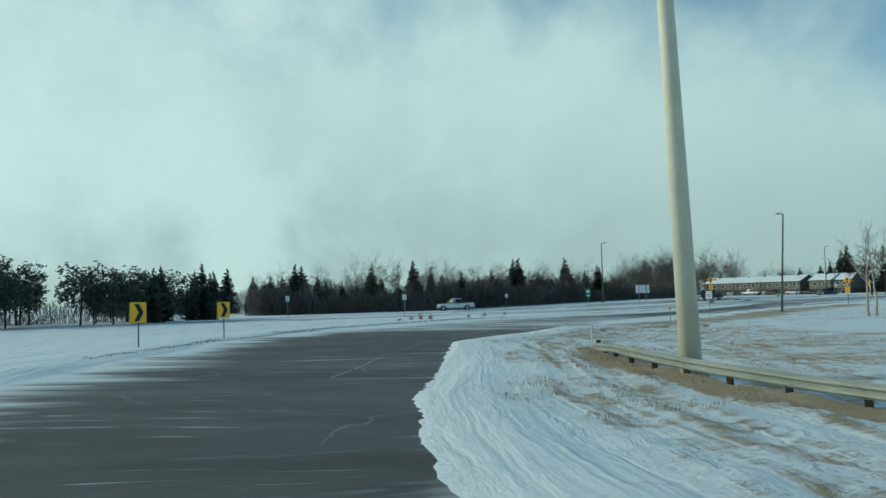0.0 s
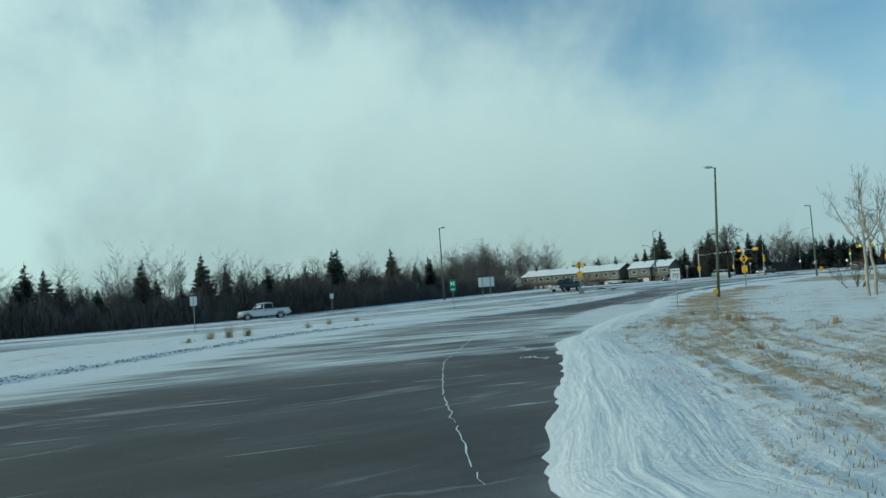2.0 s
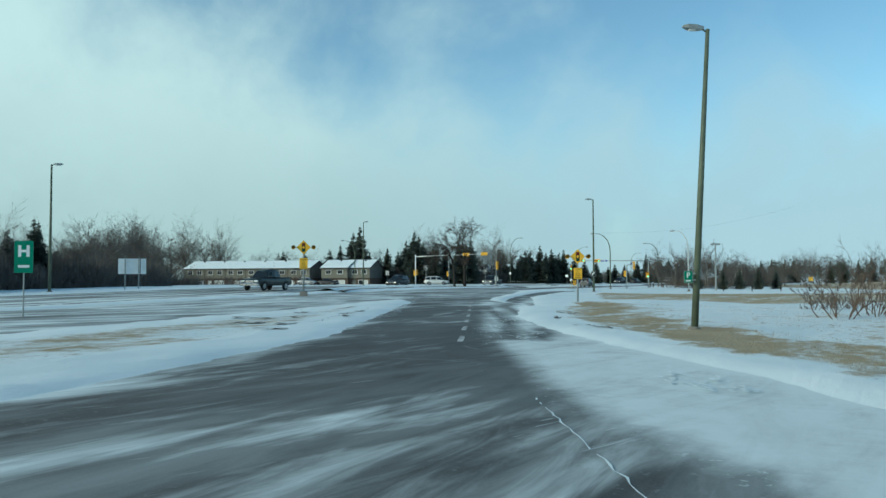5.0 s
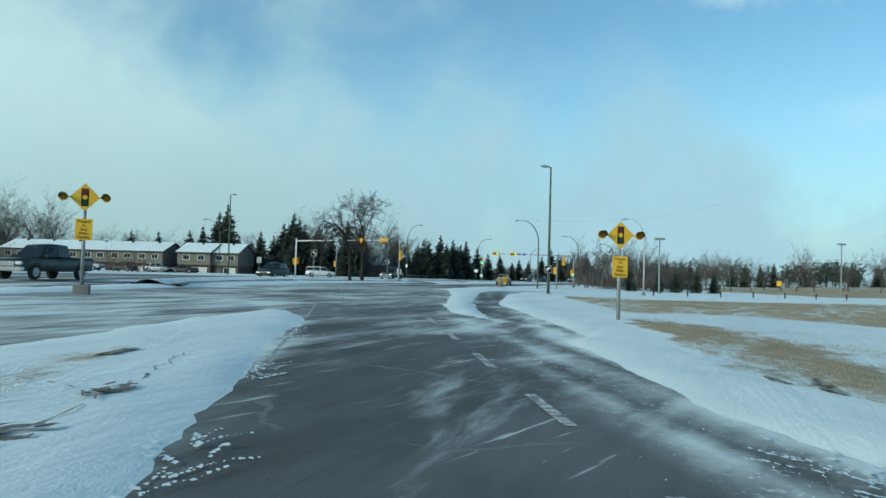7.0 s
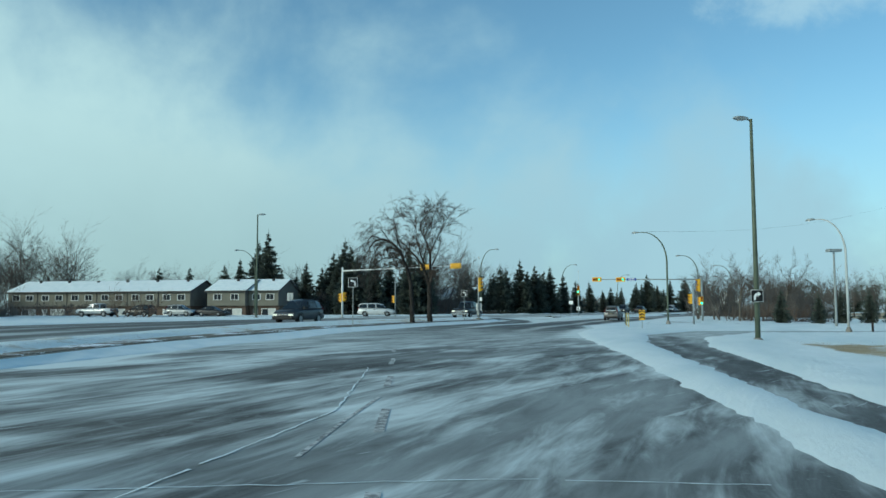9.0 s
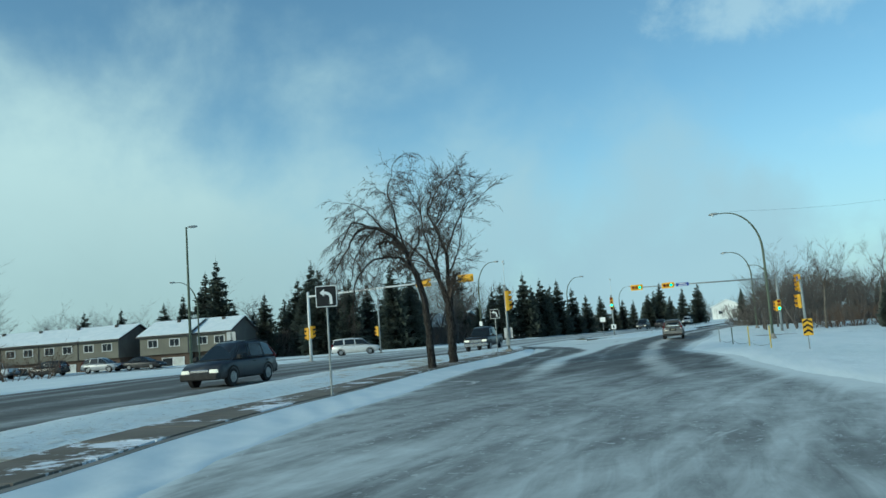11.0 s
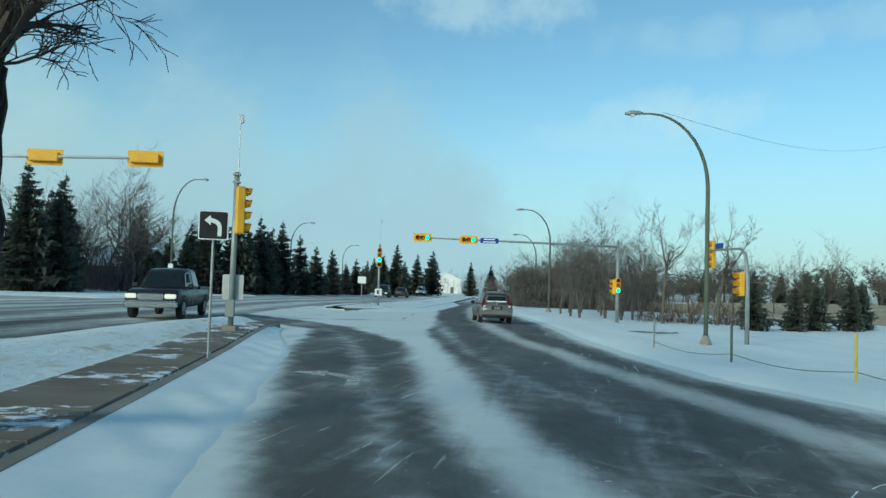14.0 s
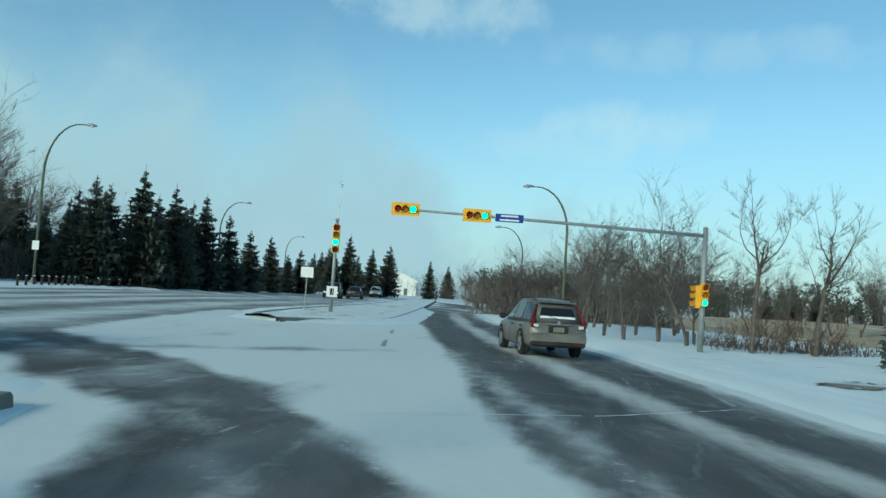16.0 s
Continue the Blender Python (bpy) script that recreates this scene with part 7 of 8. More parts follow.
part("pole", pipe([(0, 0, -0.2), (0, 0, 2.6), (-0.06, 0, 3.4), (-0.28, 0, 3.95), (-0.75, 0, 4.22), (-2.2, 0, 4.28), (-4.5, 0, 4.32)], [0.10, 0.09, 0.085, 0.08, 0.065, 0.055, 0.045], 10), GALV, t, smooth=True)
for z in (2.35, 2.95):
    part("bracket", pipe([(0, 0, z), (-0.12, -0.32, z)], 0.03, 6), GALV, t)
signal_head(t, Matrix.Translation((-4.75, 0.05, 4.15)) @ Matrix.Rotation(radians(22), 4, "Z"), 4, None)
signal_head(t, Matrix.Translation((-0.13, -0.36, 2.65)) @ Matrix.Rotation(radians(4), 4, "Z"), 3, None)
part("street_name_board", plate(rect(-3.9, 4.36, -2.9, 4.62, 0.02), -0.02, 0.02), BLUE_SIGN, t, "blue street name board")

# straight lamps beyond the field with square heads, parking sign
for px, py, ph in ((41.0, 127.5, 7.9), (86.4, 151.1, 9.2)):
    t = thing("flood_lamp", turned(px, py), "grey lamp post with a flat square head", "street lamp", "street lamps")
    part("pole", pipe([(0, 0, -0.2), (0, 0, ph)], [0.14, 0.10], 8), GALV, t)
    part("lamp_head", cubes((-0.7, -0.4, ph - 0.1, 0.7, 0.4, ph + 0.2), bevel=0.05), GALV, t)
t = thing("parking_sign", pose(4.0, 21.0, gz(4, 21.2), 0, 0, 0), "small green parking sign fixed to a lamp post", "road sign", "road signs")
for z in (1.80, 2.02):
    part("bracket", cubes((-0.32, 0.02, z, 0.02, 0.06, z + 0.04)), GALV, t)
part("panel", plate(rect(-0.40, 1.72, -0.10, 2.14, 0.02), 0.0, 0.01), SIGN_BACK, t)
part("face", plate(rect(-0.393, 1.727, -0.107, 2.133, 0.02), -0.005, -0.001), GREEN_SIGN, t)
writing("P", 0.27, SIGN_WHITE, t, -0.25, -0.008, 1.98)
part("bar", plate(rect(-0.34, 1.77, -0.16, 1.82), -0.010, -0.0055), SIGN_WHITE, t)
t = thing("lane_sign", pose(12.4, 85.75, gz(12.5, 86), 0, 0, -4), "small black right-turn sign fixed to a lamp post", "road sign", "road signs")
part("panel", plate(rect(-0.30, 1.9, 0.30, 2.5, 0.03), 0.0, 0.01), SIGN_WHITE, t)
part("field", plate(rect(-0.28, 1.92, 0.28, 2.48, 0.03), -0.006, -0.001), BLACK, t)
part("arrow", plate([(-0.16, 2.0), (-0.06, 2.0), (-0.06, 2.16), (0.04, 2.24), (0.04, 2.16), (0.2, 2.29), (0.04, 2.42), (0.04, 2.34), (-0.08, 2.32), (-0.16, 2.2)], -0.012, -0.0065), SIGN_WHITE, t)
part("bracket", cubes((-0.1, 0.01, 2.15, 0.1, 0.16, 2.25)), GALV, t)
square_sign(-14.8, 125.0, 165, 2.2, 0.6, 0.75, "bare back of a road sign on a steel post", None)
square_sign(50.0, 112.0, -20, 1.9, 0.6, 0.6, "small yellow warning sign on a post", flat_face(YELLOW))
square_sign(7.4, -16.0, 20, 1.2, 0.18, 0.18, "thin marker stake with a yellow tip", flat_face(YELLOW), name="marker_stake", category="stake")

# large white boards seen from behind
t = thing("billboard", turned(-35.4, 69.4, 22), "large white road board on two posts seen from behind", "road sign", "road signs")
for s in (-0.62, 0.62):
    part("post", cubes((s - 0.05, -0.12, -0.3, s + 0.05, -0.02, 3.2)), GALV, t)
part("panel", plate(rect(-1.25, 1.55, 0.72, 3.05, 0.04), 0.0, 0.02), SIGN_WHITE, t)
part("panel", plate(rect(0.78, 1.55, 1.28, 3.05, 0.04), 0.0, 0.02), SIGN_WHITE, t)

PALE_YELLOW = worn("faded_yellow_paint", (0.50, 0.38, 0.07), (0.60, 0.47, 0.11), 0.6, 0, 3.0, 0.35, 0.05)
# short marker posts by the kerb, plain and yellow
for px, py, hh, mt, lab in ((17.65, 124.3, 1.05, GALV, "short grey steel post in the snow"), (16.3, 119.7, 1.1, OLIVE, "short grey steel post in the snow"), (14.9, 114.9, 1.15, PALE_YELLOW, "short yellow marker post in the snow"), (13.65, 110.3, 1.15, PALE_YELLOW, "short yellow marker post in the snow")):
    t = thing("marker_post", turned(px, py), lab, "post", "marker posts")
    part("post", pipe([(0, 0, -0.2), (0, 0, hh)], 0.035, 8), mt, t)
    part("cap", pipe([(0, 0, hh), (0, 0, hh + 0.03)], [0.04, 0.02], 8), mt, t)
for i in range(7):
    fx, fy = 30 + 4.2 * i, 104.2 + 0.35 * i
    t = thing("fence_post", turned(fx, fy), "short dark wooden post by the snowy lane", "post", "fence posts")
    part("post", cubes((-0.06, -0.06, -0.2, 0.06, 0.06, 0.8), bevel=0.01), BARK, t)

for (ax, ay), (bx, by) in zip([(17.65, 124.3), (16.3, 119.7), (14.9, 114.9)], [(16.3, 119.7), (14.9, 114.9), (13.65, 110.3)]):
    a, b = Vector((ax, ay, gz(ax, ay) + 0.30)), Vector((bx, by, gz(bx, by) + 0.30))
    tagged(part("cable", pipe([a.lerp(b, k / 8) - Vector((0, 0, 0.16 * math.sin(math.pi * k / 8))) for k in range(9)], 0.011, 5), OLIVE), "slack steel cable between short posts", "cable", "post cables")

# tall mast and the guard rail on the ramp's bank
t = thing("high_mast", turned(22.95, -50.28), "thick cream-painted high-mast lighting pole", "light mast")
part("pole", pipe([(0, 0, -0.3), (-0.2, -0.04, 8), (-0.46, -0.1, 18), (-0.78, -0.17, 30)], [0.287, 0.222, 0.175, 0.12], 24), CREAM, t, smooth=True)
part("base_plate", pipe([(0, 0, -0.1), (0, 0, 0.05)], [0.42, 0.42], 16), KERB, t)
part("lamp_ring", pipe([(-0.78, -0.17, 29.6), (-0.78, -0.17, 29.9)], [0.9, 0.8], 16), GALV, t)

RAIL_STEEL = worn("pale_galvanised_rail", (0.47, 0.50, 0.44), (0.58, 0.60, 0.54), 0.6, 0.1, 0.6, 0.3, 0.1)
RAIL = [(15.2, -41.4), (17.4, -44.6), (20.0, -47.9), (23.2, -51.0), (26.4, -53.5), (31.0, -56.6), (38, -60.6), (52, -67)]
t = thing("guard_rail", Matrix(), "galvanised w-beam guard rail on wooden posts", "guard rail")
line = along(rounded(RAIL), 46)
for side in (0,):
    bm = bmesh.new()
    prev = None
    for i, (x, y) in enumerate(line):
        d = line[min(i + 1, 45)] - line[max(i - 1, 0)]
        n = np.array((d[1], -d[0])) / np.hypot(*d)
        n = -n if n @ np.array((30.9 - x, -69.6 - y)) < 0 else n
        z = gz(x, y) - 0.22
        fall = 0.32 * max(0, 1 - i / 6)
        prof = [(0.0, 0.42), (0.07, 0.47), (0.07, 0.52), (0.0, 0.57), (0.07, 0.62), (0.07, 0.67), (0.0, 0.72)]
        ring = [bm.verts.new((x + n[0] * o, y + n[1] * o, z + h - fall)) for o, h in prof]
        if prev:
            for k in range(6):
                bm.faces.new((prev[k], prev[k + 1], ring[k + 1], ring[k]))
        prev = ring
    bmesh.ops.solidify(bm, geom=bm.faces[:], thickness=0.012)
    part("beam", bm, RAIL_STEEL, t)
for i in range(2, 46, 2):
    x, y = line[i]
    part("post", cubes((x - 0.06, y + 0.02, gz(x, y) - 0.2, x + 0.06, y + 0.16, gz(x, y) + 0.40), bevel=0.01), BARK, t)
part("end_marker", pipe([(line[0][0], line[0][1], gz(*line[0]) - 0.1), (line[0][0], line[0][1], gz(*line[0]) + 0.95)], 0.035, 6), WHITE_STEEL, t)

for (ax, ay), (bx, by), count in (((8.8, 171.2), (12.9, 181.4), 8), ((12.9, 181.4), (22.9, 193.2), 11), ((22.9, 193.2), (32.6, 204.0), 10)):
    for i in range(count):
        fx, fy = ax + (bx - ax) * i / count, ay + (by - ay) * i / count
        t = thing("fence_post", turned(fx, fy), "short dark wooden post on the snowy verge", "post", "verge posts")
        part("post", cubes((-0.07, -0.07, -0.2, 0.07, 0.07, 0.62), bevel=0.015), BARK, t)
        part("snow_cap", cubes((-0.065, -0.065, 0.615, 0.065, 0.065, 0.66), bevel=0.02), SNOWCAP, t)
for lx, ly, face in ((10.3, 180.6, -28), (31.0, 211.0, -28)):
    t = thing("lamp_notice", turned(lx, ly, face), "small white notice fixed to a lamp post", "road sign", "lamp notices")
    part("panel", plate(rect(-0.22, 2.3, 0.22, 2.9, 0.03), -0.15, -0.14), SIGN_WHITE, t)
    for z in (2.42, 2.74):
        part("bracket", cubes((-0.12, -0.14, z, 0.12, -0.09, z + 0.04)), GALV, t)
thicket("hedge", [(41.5, 149.4), (44.2, 150.2), (49.5, 148.8), (56, 149.5)], 2.2, 1.5, 1000, THICKET, "leafless brown hedge standing in the snow", "hedge")
thicket("hedge", [(18.5, 41.0), (21, 44.0), (25, 47.0)], 2.0, 1.6, 260, THICKET, "leafless red-brown shrubs beside the pale trees", "hedge")

# overhead cable from the curved lamp
bm = bmesh.new()
a, b = Vector((21.2, 127.85, 9.05)), Vector((60, 140, 14.6))
tube(bm, [a.lerp(b, k / 12) - Vector((0, 0, 1.4 * math.sin(math.pi * k / 12))) for k in range(13)], 0.007, 4)
tagged(part("overhead_cable", bm, BLACK), "thin black overhead cable against the sky", "cable")

# ---- snow banks and painted road marks ----


def bank(name, line, n, width, height, label, seed):
    """A rounded ridge of snow along a line, with uneven edges."""
    p = along(rounded(line), n)
    verts, faces = [], []
    cols = 9
    for i in range(n):
        d = p[min(i + 1, n - 1)] - p[max(i - 1, 0)]
        m = np.array((d[1], -d[0])) / (np.hypot(*d) + 1e-9)
        end = min(1, i / 6, (n - 1 - i) / 6)
        for j in range(cols):
            f = j / (cols - 1)
            w = width * (1 + 0.06 * float(ripple(np.array(p[i][0]), np.array(p[i][1]), 6.0, seed)) + 0.03 * float(ripple(np.array(p[i][0]), np.array(p[i][1]), 0.9, seed + 1)))
            w *= min(1, 0.15 + (n - 1 - i) / 40, 0.15 + i / 40)
            q = p[i] + m * f * w
            lump = 0.03 * float(ripple(q[0:1], q[1:2], 0.8, seed + 2)[0])
            h = height * (1 - f) ** 1.5 * end + lump * math.sin(math.pi * f) + 0.012 - 0.05 * (f > 0.99)
            verts.append((q[0], q[1], gz(q[0], q[1]) + h))
    for i in range(n - 1):
        for j in range(cols - 1):
            k = i * cols + j
            faces.append((k, k + 1, k + cols + 1, k + cols))
    me = bpy.data.meshes.new(name)
    me.from_pydata(verts, [], faces)
    me.polygons.foreach_set("use_smooth", np.ones(len(faces), bool))
    me.materials.append(SNOWCAP)
    return tagged(new(name, me), label, "snow bank", kind="stuff")


bank("snow_bank", [(x + 0.14, y) for x, y in MEDIAN_RIGHT[:-1]] + [(6.4, 131.2)], 260, 1.25, 0.15, "soft ridge of blown snow along the median kerb", 40)
bank("snow_bank", [(x + 0.16, y) for x, y in ISLAND_RIGHT[:4]], 160, 1.3, 0.17, "soft ridge of blown snow along the island kerb", 48)
bank("snow_bank", [(x - 0.16, y) for x, y in ISLAND_LEFT[3::-1]], 160, 1.3, 0.17, "soft ridge of blown snow along the island kerb", 52)
bank("snow_bank", [(x - 0.16, y) for x, y in MEDIAN_LEFT[::-1]], 160, 1.0, 0.13, "soft ridge of blown snow along the median kerb", 44)

ROAD_PAINT = Mat("worn_white_road_paint", 0.8)
pv = ROAD_PAINT.where()
ROAD_PAINT.set("Base Color", ROAD_PAINT.mix(ROAD_PAINT.ramp(ROAD_PAINT.noise(6, 5, 0.7, pv), 0.40, 0.60), (0.22, 0.218, 0.212), (0.62, 0.62, 0.60)))
ROAD_PAINT = ROAD_PAINT.m


def painted(name, outline, label):
    bm = bmesh.new()
    bm.faces.new([bm.verts.new((x, y, gz(x, y) + 0.006)) for x, y in outline])
    return tagged(part(name, bm, ROAD_PAINT), label, "road marking", "road markings", "structure")


def dash(x, y, heading, length, w=0.13):
    d, n = Vector((-math.sin(radians(heading)), math.cos(radians(heading)))), Vector((math.cos(radians(heading)), math.sin(radians(heading))))
    c = Vector((x, y))
    painted("lane_dash", [tuple(c - n * w / 2), tuple(c + n * w / 2), tuple(c + n * w / 2 + d * length), tuple(c - n * w / 2 + d * length)], "worn white lane dash on the asphalt")


EDGE_LINE = along(rounded([(-7.5, 34), (-7.25, 40), (-6.95, 47), (-6.9, 53), (-6.3, 58), (-5.7, 61.5)]), 12)
for i, ((x0, y0), (x1, y1)) in enumerate(zip(EDGE_LINE, EDGE_LINE[1:])):
    if i % 5 == 3:
        continue
    painted("edge_line", [(x0 - 0.03, y0), (x0 + 0.03, y0), (x1 + 0.03, y1), (x1 - 0.03, y1)], "worn white edge line half under blown snow")
for i in range(-2, 5):
    dash(-4.07 + 0.2 * i, 24.05 + 4.95 * i, -3.0, 2.2, 0.16)
for i in range(5):
    dash(-5.78 + 0.1 * i, 53.1 + 5.0 * i, -2.5, 2.0)
for x, y, h in ((15.8, 141.0, -30), (19.0, 146.5, -30)):
    dash(x, y, h, 2.6)
arrow = [(0.08, -0.9), (0.08, 0.2), (-0.35, 0.75), (-0.35, 0.45), (-1.0, 0.95), (-0.35, 1.4), (-0.35, 1.15), (0.3, 0.6), (0.3, -0.9)]
for ax, ay, ang in ((3.2, 116.4, -24), (-3.4, 97.4, -17)):
    ca, sa = math.cos(radians(ang)), math.sin(radians(ang))
    painted("turn_arrow", [(ax + ca * u - sa * v, ay + sa * u + ca * v) for u, v in arrow], "worn white left-turn arrow on the asphalt")
# paved apron patches showing through the snow
for px, py, w, d, a in ((26.9, 134.3, 1.5, 0.55, -8),):
    bm = bmesh.new()
    ring = [(px + w * math.cos(math.tau * k / 14) * (1 + 0.25 * math.sin(3 * k)), py + d * math.sin(math.tau * k / 14) * (1 + 0.2 * math.cos(5 * k))) for k in range(14)]
    bm.faces.new([bm.verts.new((x, y, float(snow_height(np.array(x), np.array(y))) + 0.02)) for x, y in ring])
    bmesh.ops.solidify(bm, geom=bm.faces[:], thickness=0.08)
    tagged(part("bare_patch", bm, PAVING), "bare brown patch showing through the snow", "bare patch", kind="structure")


# ---- snow-filled cracks, crusts of snow and clods on the road ----


# slush in the ruts; on the edge lumps its dark tone stands for kerb shade
SLUSH_AND_SHADE = worn("frozen_slush_and_kerb_shade", (0.20, 0.20, 0.20), (0.42, 0.42, 0.43), 0.8, 0, 3.0, 0.4, 0.3, local=False)


def tops(points, snow):
    """Heights of the asphalt or, if snow, of whatever lies higher."""
    p = np.array(points, float)
    z = land(p[:, 0], p[:, 1])
    return np.maximum(z, snow_height(p[:, 0], p[:, 1])) if snow else z


def crack(line, width, seed, label="snow-filled crack in the asphalt", material=SNOWCAP, lift=0.0, jitter=0.014):
    r = random.Random(seed)
    p = along(line, max(int(np.hypot(*np.diff(np.array(line), axis=0).T).sum() / 0.22), 4))
    rim = []
    for i in range(len(p)):
        d = p[min(i + 1, len(p) - 1)] - p[max(i - 1, 0)]
        n = np.array((d[1], -d[0])) / (np.hypot(*d) + 1e-9)
        c = p[i] + n * r.gauss(0, jitter)
        w = width * r.uniform(0.25, 1.2)
        rim += [c - n * w / 2, c + n * w / 2]
    bm = bmesh.new()
    v = [bm.verts.new((q[0], q[1], z + 0.009 + lift)) for q, z in zip(rim, tops(rim, lift > 0))]
    for i in range(0, len(v) - 2, 2):
        if r.random() < 0.9:
            bm.faces.new((v[i], v[i + 1], v[i + 3], v[i + 2]))
    return tagged(part("crack", bm, material), label, "crack", "cracks", "structure")


def rut(line, width, seed):
    return crack(line, width, seed, "dark frozen wheel rut across the snow", SLUSH_AND_SHADE, 0.006, 0.035)


def crust(x, y, length, width, turn, seed, material=SNOWCAP, label="thin ragged crust of snow on the asphalt", name="snow_crust", over=False, grain=1.0):
    """A thin ragged plate of trodden snow on the asphalt, in many crumbs."""
    r = random.Random(seed)
    ca, sa = math.cos(radians(turn)), math.sin(radians(turn))
    rings = []
    u0, v0 = -0.5 * length, 0.0
    for b in range(170):
        if b % 10 == 0:
            u0, v0, way = r.uniform(-0.5, 0.3) * length, r.gauss(0, 0.25) * width, r.gauss(0, 0.25)
        u0, v0 = u0 + 0.035 * length * r.random(), v0 + 0.035 * length * way + r.gauss(0, 0.03) * width
        rad = r.uniform(0.008, 0.055) * (0.4 + 0.6 * width) * (grain if b % 10 < 7 else 1)
        for k in range(10):
            a, q = math.tau * k / 10, r.uniform(0.45, 1.3)
            u, v = u0 + rad * q * 1.8 * math.cos(a), v0 + rad * q * math.sin(a)
            rings.append((x + ca * u - sa * v, y + sa * u + ca * v))
    bm = bmesh.new()
    v = [bm.verts.new((px, py, z + 0.010 + 0.0002 * (i // 10))) for i, ((px, py), z) in enumerate(zip(rings, tops(rings, over)))]
    for b in range(0, len(v), 10):
        bm.faces.new(v[b:b + 10])
    return tagged(part(name, bm, material), label, "snow" if material is SNOWCAP else "bare patch", kind="structure")


crack([(3.0, -31.8), (2.5, -30.5), (1.8, -28.4), (0.8, -25.3), (-0.9, -20), (-2.2, -14), (-3.2, -6), (-3.6, 4)], 0.026, 1)
crack([(8.0, -42), (5.2, -36.6), (3.0, -31.8)], 0.02, 2)
crack([(-4.2, -34), (-6.0, -26), (-7.0, -16), (-7.4, -4)], 0.025, 3)
crack([(17.0, -57.0), (12.0, -50.0), (8.5, -44.0)], 0.018, 5)
crack([(-2.0, 107.0), (1.3, 106.4), (4.9, 108.0), (7.5, 108.4)], 0.03, 6)
crack([(9.2, 130.7), (11.8, 130.6), (13.8, 130.4), (17.8, 131.0)], 0.04, 7)
crack([(-7.9, 54.0), (-6.3, 59.9), (-6.0, 67.0)], 0.04, 9)
crack([(-9.2, 55), (-4.6, 55.6), (-2.2, 55.4)], 0.03, 10)
rut([(-9.6, 20.2), (-9.3, 24.0), (-9.1, 27.0), (-8.9, 30.5), (-8.7, 34)], 0.045, 11)
rut([(-12.6, 27.6), (-12.2, 29.0), (-11.6, 30.8), (-10.9, 31.2), (-9.6, 30.6), (-9.0, 29.4)], 0.05, 12)
rut([(22.3, 130.6), (20.8, 127.5), (20.3, 125.2), (19.8, 123.4)], 0.04, 13)
rut([(26.4, 135.0), (29.0, 135.2), (31.8, 134.6), (33.9, 131.7), (36, 129)], 0.06, 14)
rut([(28.5, 141.5), (33, 141.0), (38, 139.2)], 0.05, 15)
for cx, cy, l, w, a, sd in ((3.5, -27.6, 1.7, 0.30, 120, 1), (4.75, -30.5, 0.9, 0.35, 150, 2), (1.1, -18.7, 1.6, 0.9, 110, 3), (2.4, -22.5, 0.9, 0.3, 120, 4), (2.2, 68, 1.6, 0.4, 80, 5),
                            (1.0, -15.6, 1.8, 0.5, 115, 8), (0.3, -11.4, 1.6, 0.7, 105, 9), (-1.6, -12.5, 1.8, 0.22, 100, 10), (0.2, -4, 2.6, 1.0, 100, 11),
                            (-0.6, 6.2, 3.0, 1.0, 95, 12), (-2.6, 15.5, 2.6, 0.4, 92, 13), (-3.1, 22, 3.0, 0.35, 90, 14), (-1.9, 18.5, 2.6, 0.4, 88, 15), (-2.0, 27, 3.2, 0.4, 90, 16), (-7.7, 27, 3.4, 0.35, 90, 17), (-7.5, 33, 3.2, 0.35, 90, 18), (-7.3, 39, 3.4, 0.4, 88, 19)):
    crust(cx, cy, l, w, a, sd)


BARE_GROUND = worn("bare_gravelly_asphalt", (0.15, 0.142, 0.128), (0.23, 0.218, 0.20), 0.9, 0, 2.5, 0.3, 0.3, local=False, dirt=(0.6, 0.62, 0.64))
for cx, cy, l, w, a, sd in ((1.15, 32.4, 2.2, 0.55, 82, 21), (0.0, 27.5, 2.0, 0.35, 80, 22), (-8.9, 25.0, 1.1, 0.35, 70, 23), (-10.6, 24.3, 0.8, 0.4, 20, 24), (-11.2, 27.8, 0.7, 0.3, 40, 25), (-9.7, 33.5, 1.1, 0.25, 60, 26), (29.0, 135.3, 1.3, 0.3, -5, 27),
                            (0.3, 20.6, 2.4, 0.5, 112, 28), (-11.3, 20.1, 1.6, 0.8, 15, 29), (-10.1, 19.3, 1.2, 0.5, 30, 30), (-9.9, 15.9, 1.0, 0.6, 40, 31), (-12.2, 22.9, 1.5, 0.7, 10, 32), (-9.3, 27.5, 1.2, 0.4, 60, 33), (-9.0, 30.0, 1.0, 0.3, 70, 34)):
    crust(cx, cy, l, w, a, sd, BARE_GROUND, "dark bare patch where wind swept the snow off", "bare_patch", True, 1.7)


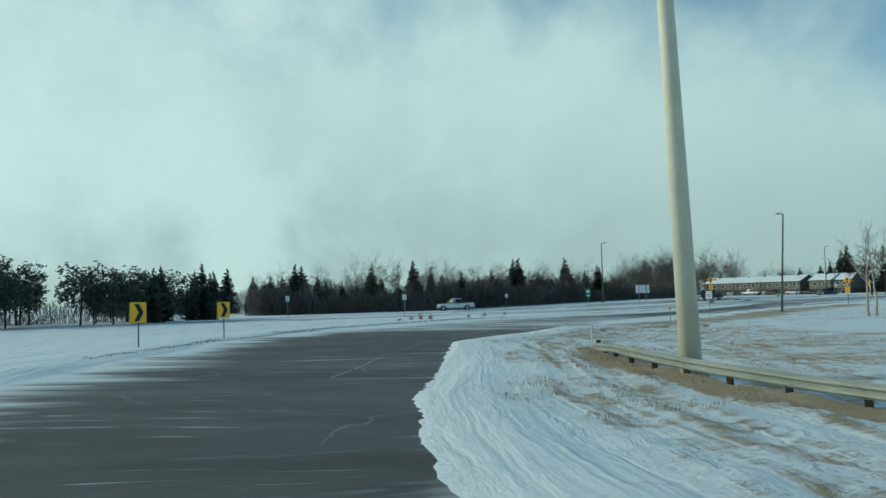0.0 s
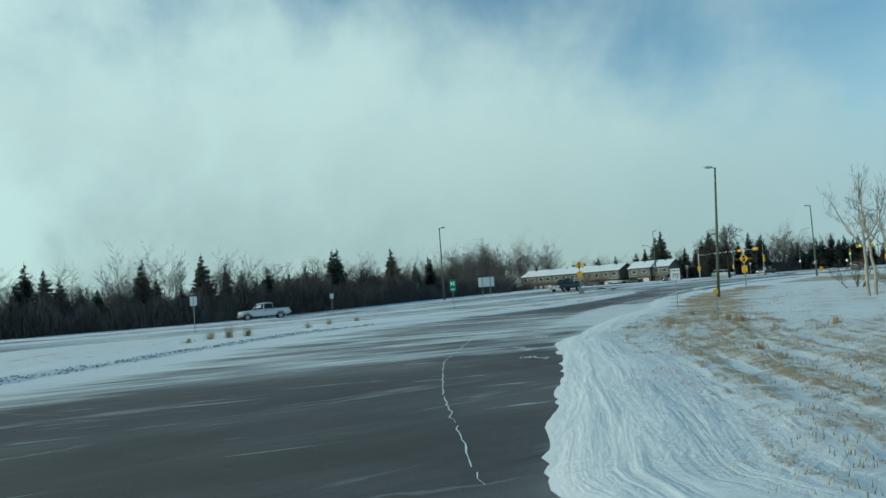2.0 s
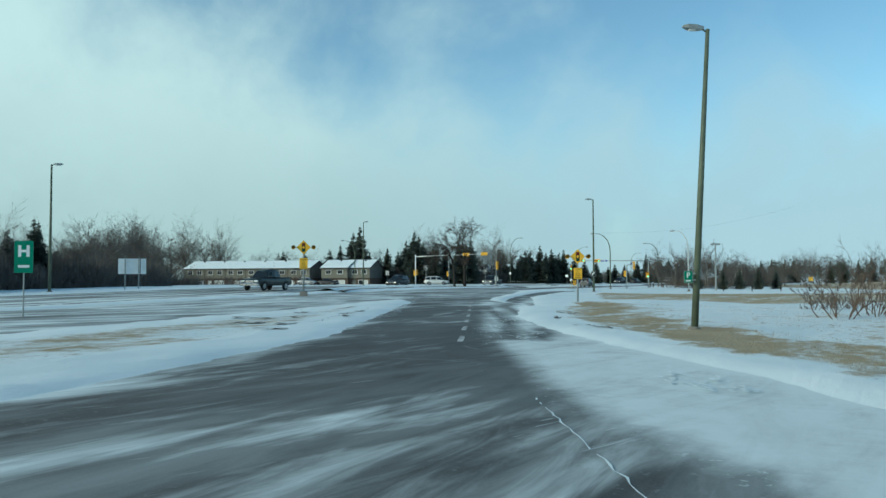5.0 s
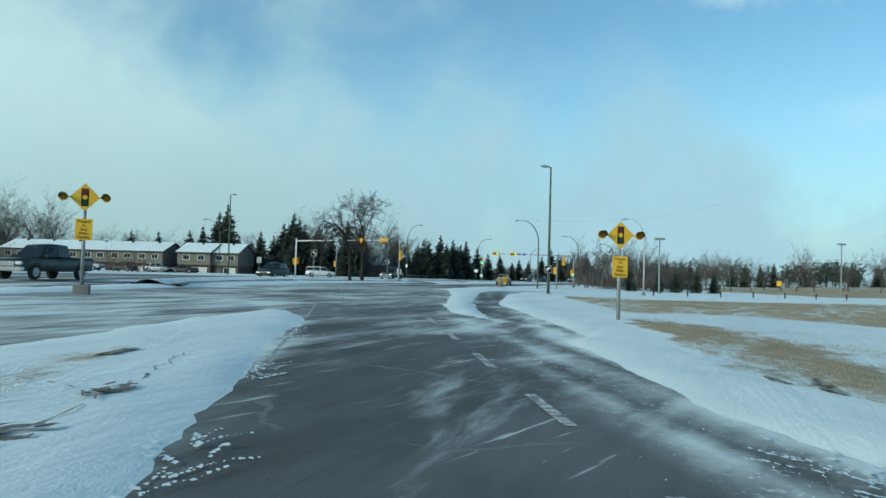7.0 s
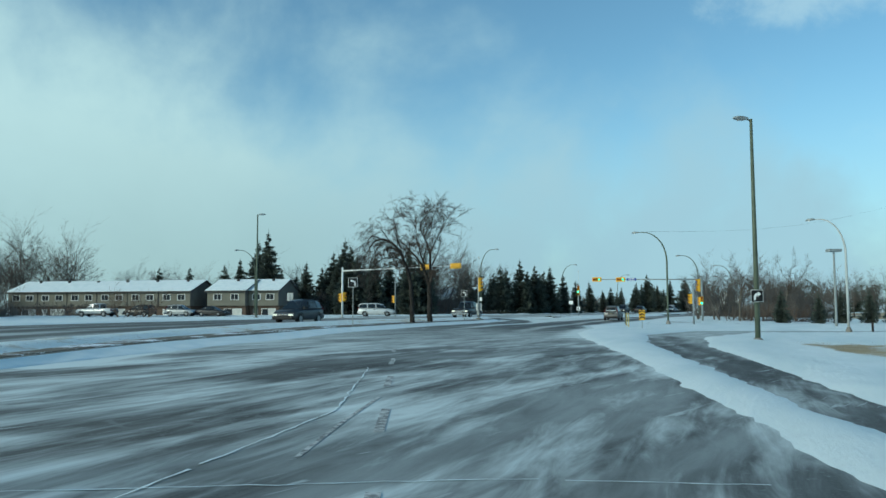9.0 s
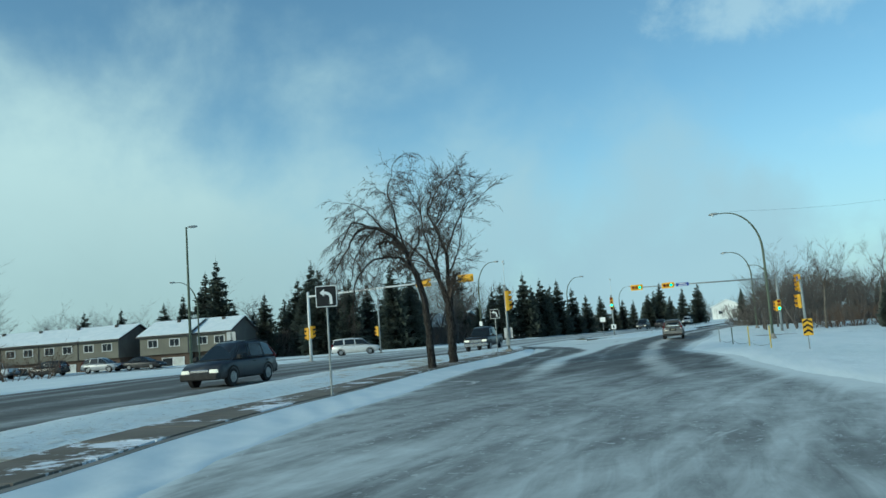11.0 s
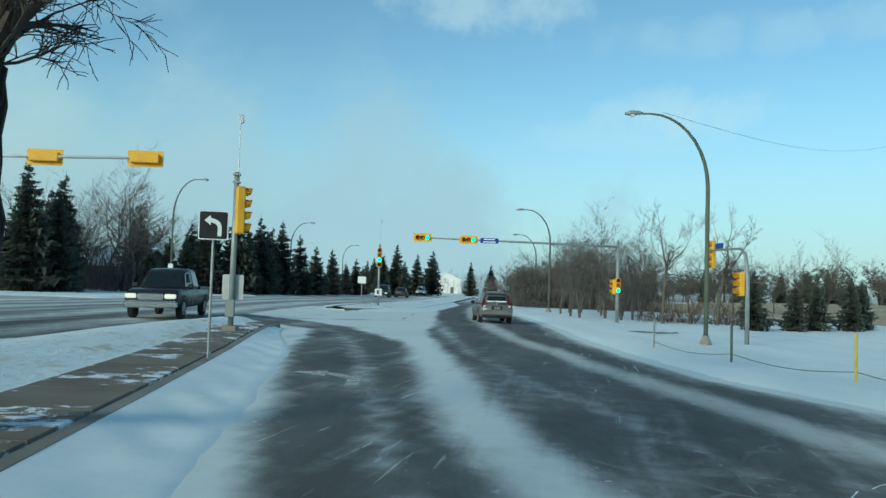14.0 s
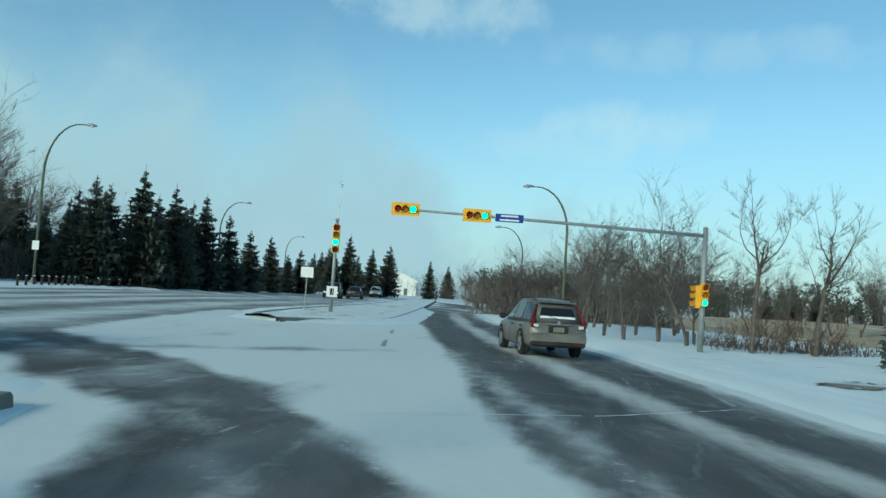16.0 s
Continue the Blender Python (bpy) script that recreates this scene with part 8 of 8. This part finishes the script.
def clods(name, line, count, spread, size, material, label):
    """Small broken lumps scattered along a line."""
    r = random.Random(count)
    p = along(line, 120)
    spots = []
    for _ in range(count):
        k = r.randrange(119)
        spots.append(p[k] + (p[k + 1] - p[k]) * r.random() + np.array((r.gauss(0, spread), r.gauss(0, spread))))
    verts, faces = [], []
    for c, z in zip(spots, tops(spots, True)):
        s = size * r.uniform(0.35, 1.2)
        i = len(verts)
        for u, v, h in ((-1, -0.7, -0.3), (0.9, -0.8, -0.3), (1, 0.8, -0.3), (-0.8, 0.9, -0.3), (-0.5, -0.3, 0.8), (0.5, 0.4, 0.9)):
            verts.append((c[0] + s * u * r.uniform(0.6, 1.2), c[1] + s * v * r.uniform(0.6, 1.2), z + s * h * 0.8))
        faces += [(i, i + 1, i + 4), (i + 1, i + 2, i + 5), (i + 1, i + 5, i + 4), (i + 2, i + 3, i + 5), (i + 3, i + 4, i + 5), (i + 3, i, i + 4)]
    me = bpy.data.meshes.new(name)
    me.from_pydata(verts, [], faces)
    me.materials.append(material)
    return tagged(new(name, me), label, "clods", kind="stuff")


# dark lumps in a row draw the shadow line of the left kerb
clods("scattered_lumps", [(8.4, -58.6), (1.0, -49.6), (-0.9, -46.1), (-3.2, -42.0), (-5.0, -38)], 900, 0.10, 0.028, SLUSH_AND_SHADE, "lumps of snow, dark for the kerb shadow line, along the road edge")
clods("scattered_lumps", [(-3.4, 14), (-2.6, 22), (-2.2, 30), (-2.2, 40)], 500, 0.5, 0.012, SNOWCAP, "small frozen crumbs of snow in the right-hand lane")
# the kerb's shadow line carried on, again put in as dark lumps
clods("scattered_lumps", [(-3.0, -43), (-6.3, -36), (-9.5, -26), (-12.0, -16), (-12.2, -8)], 1300, 0.12, 0.032, SLUSH_AND_SHADE, "lumps of snow, dark for the kerb shadow line, along the road edge")


# ---- dry grass standing out of the snow ----
HAY = worn("dry_tan_grass", (0.25, 0.195, 0.12), (0.42, 0.34, 0.22), 0.95, 0, 0.8, 0.3, 0.0, local=False)


def dry_grass(name, boxes, label, lo, hi, need):
    r = random.Random(17)
    verts, faces = [], []
    for x0, y0, x1, y1, count in boxes:
        gx = np.array([r.uniform(x0, x1) for _ in range(count)])
        gy = np.array([r.uniform(y0, y1) for _ in range(count)])
        c = grass_cover(gx, gy) * (0.75 + 0.45 * ripple(gx, gy, 4.0, 21)) * (off_road(gx, gy) > 0.8)
        zz = snow_height(gx, gy)
        for x, y, g, z in zip(gx, gy, c, zz):
            if g < need * r.uniform(0.8, 1.2):
                continue
            for _ in range(3):
                a, h = r.uniform(0, math.tau), r.uniform(lo, hi)
                bx, by = x + r.gauss(0, 0.06), y + r.gauss(0, 0.06)
                i = len(verts)
                w = 0.006 + 0.03 * h
                verts += [(bx - w * math.sin(a), by + w * math.cos(a), z - 0.03), (bx + w * math.sin(a), by - w * math.cos(a), z - 0.03), (bx + 0.6 * h * math.cos(a) + 0.2 * h, by + 0.6 * h * math.sin(a), z + h)]
                faces.append((i, i + 1, i + 2))
    me = bpy.data.meshes.new(name)
    me.from_pydata(verts, [], faces)
    me.materials.append(HAY)
    return tagged(new(name, me), label, "grass", kind="stuff")


dry_grass("dry_grass", ((2, -60, 26, -20, 42000), (3, -20, 16, 10, 12000), (2, 10, 24, 60, 20000), (7, 60, 34, 96, 12000)), "short dry brown grass poking through the snow", 0.02, 0.075, 0.45)


def grass_clump(x, y, h, seed):
    r = random.Random(seed)
    bm = bmesh.new()
    for _ in range(90):
        a, d = r.uniform(0, math.tau), abs(r.gauss(0, 0.16))
        b = Vector((d * math.cos(a), d * math.sin(a), -0.05))
        t = b + Vector((r.gauss(0, 0.22) + 0.1, r.gauss(0, 0.22), 1)) * h * r.uniform(0.5, 1.1)
        s = Vector((-math.sin(a), math.cos(a), 0)) * 0.012
        bm.faces.new([bm.verts.new(q) for q in (b - s, b + s, t)])
    ob = tagged(part("grass_clump", bm, HAY), "tall clump of dry tan grass in the snow", "grass", "grass clumps")
    ob.matrix_world = pose(x, y, float(snow_height(np.array(x), np.array(y))), 0, 0, 0)


for i, (gx, gy, h) in enumerate(((-13.4, -19.3, 0.75), (-12.9, -18.6, 0.55), (-14.2, -19.6, 0.5), (-13.3, -22.0, 0.25), (-15.5, -10, 0.4), (-16.6, -6, 0.45), (-17.6, -1, 0.35), (7.7, -15.6, 0.5), (8.2, -15.9, 0.45), (11.3, -19.5, 0.4), (9.5, -30.0, 0.25), (5.6, -9, 0.3))):
    grass_clump(gx, gy, h, 80 + i)
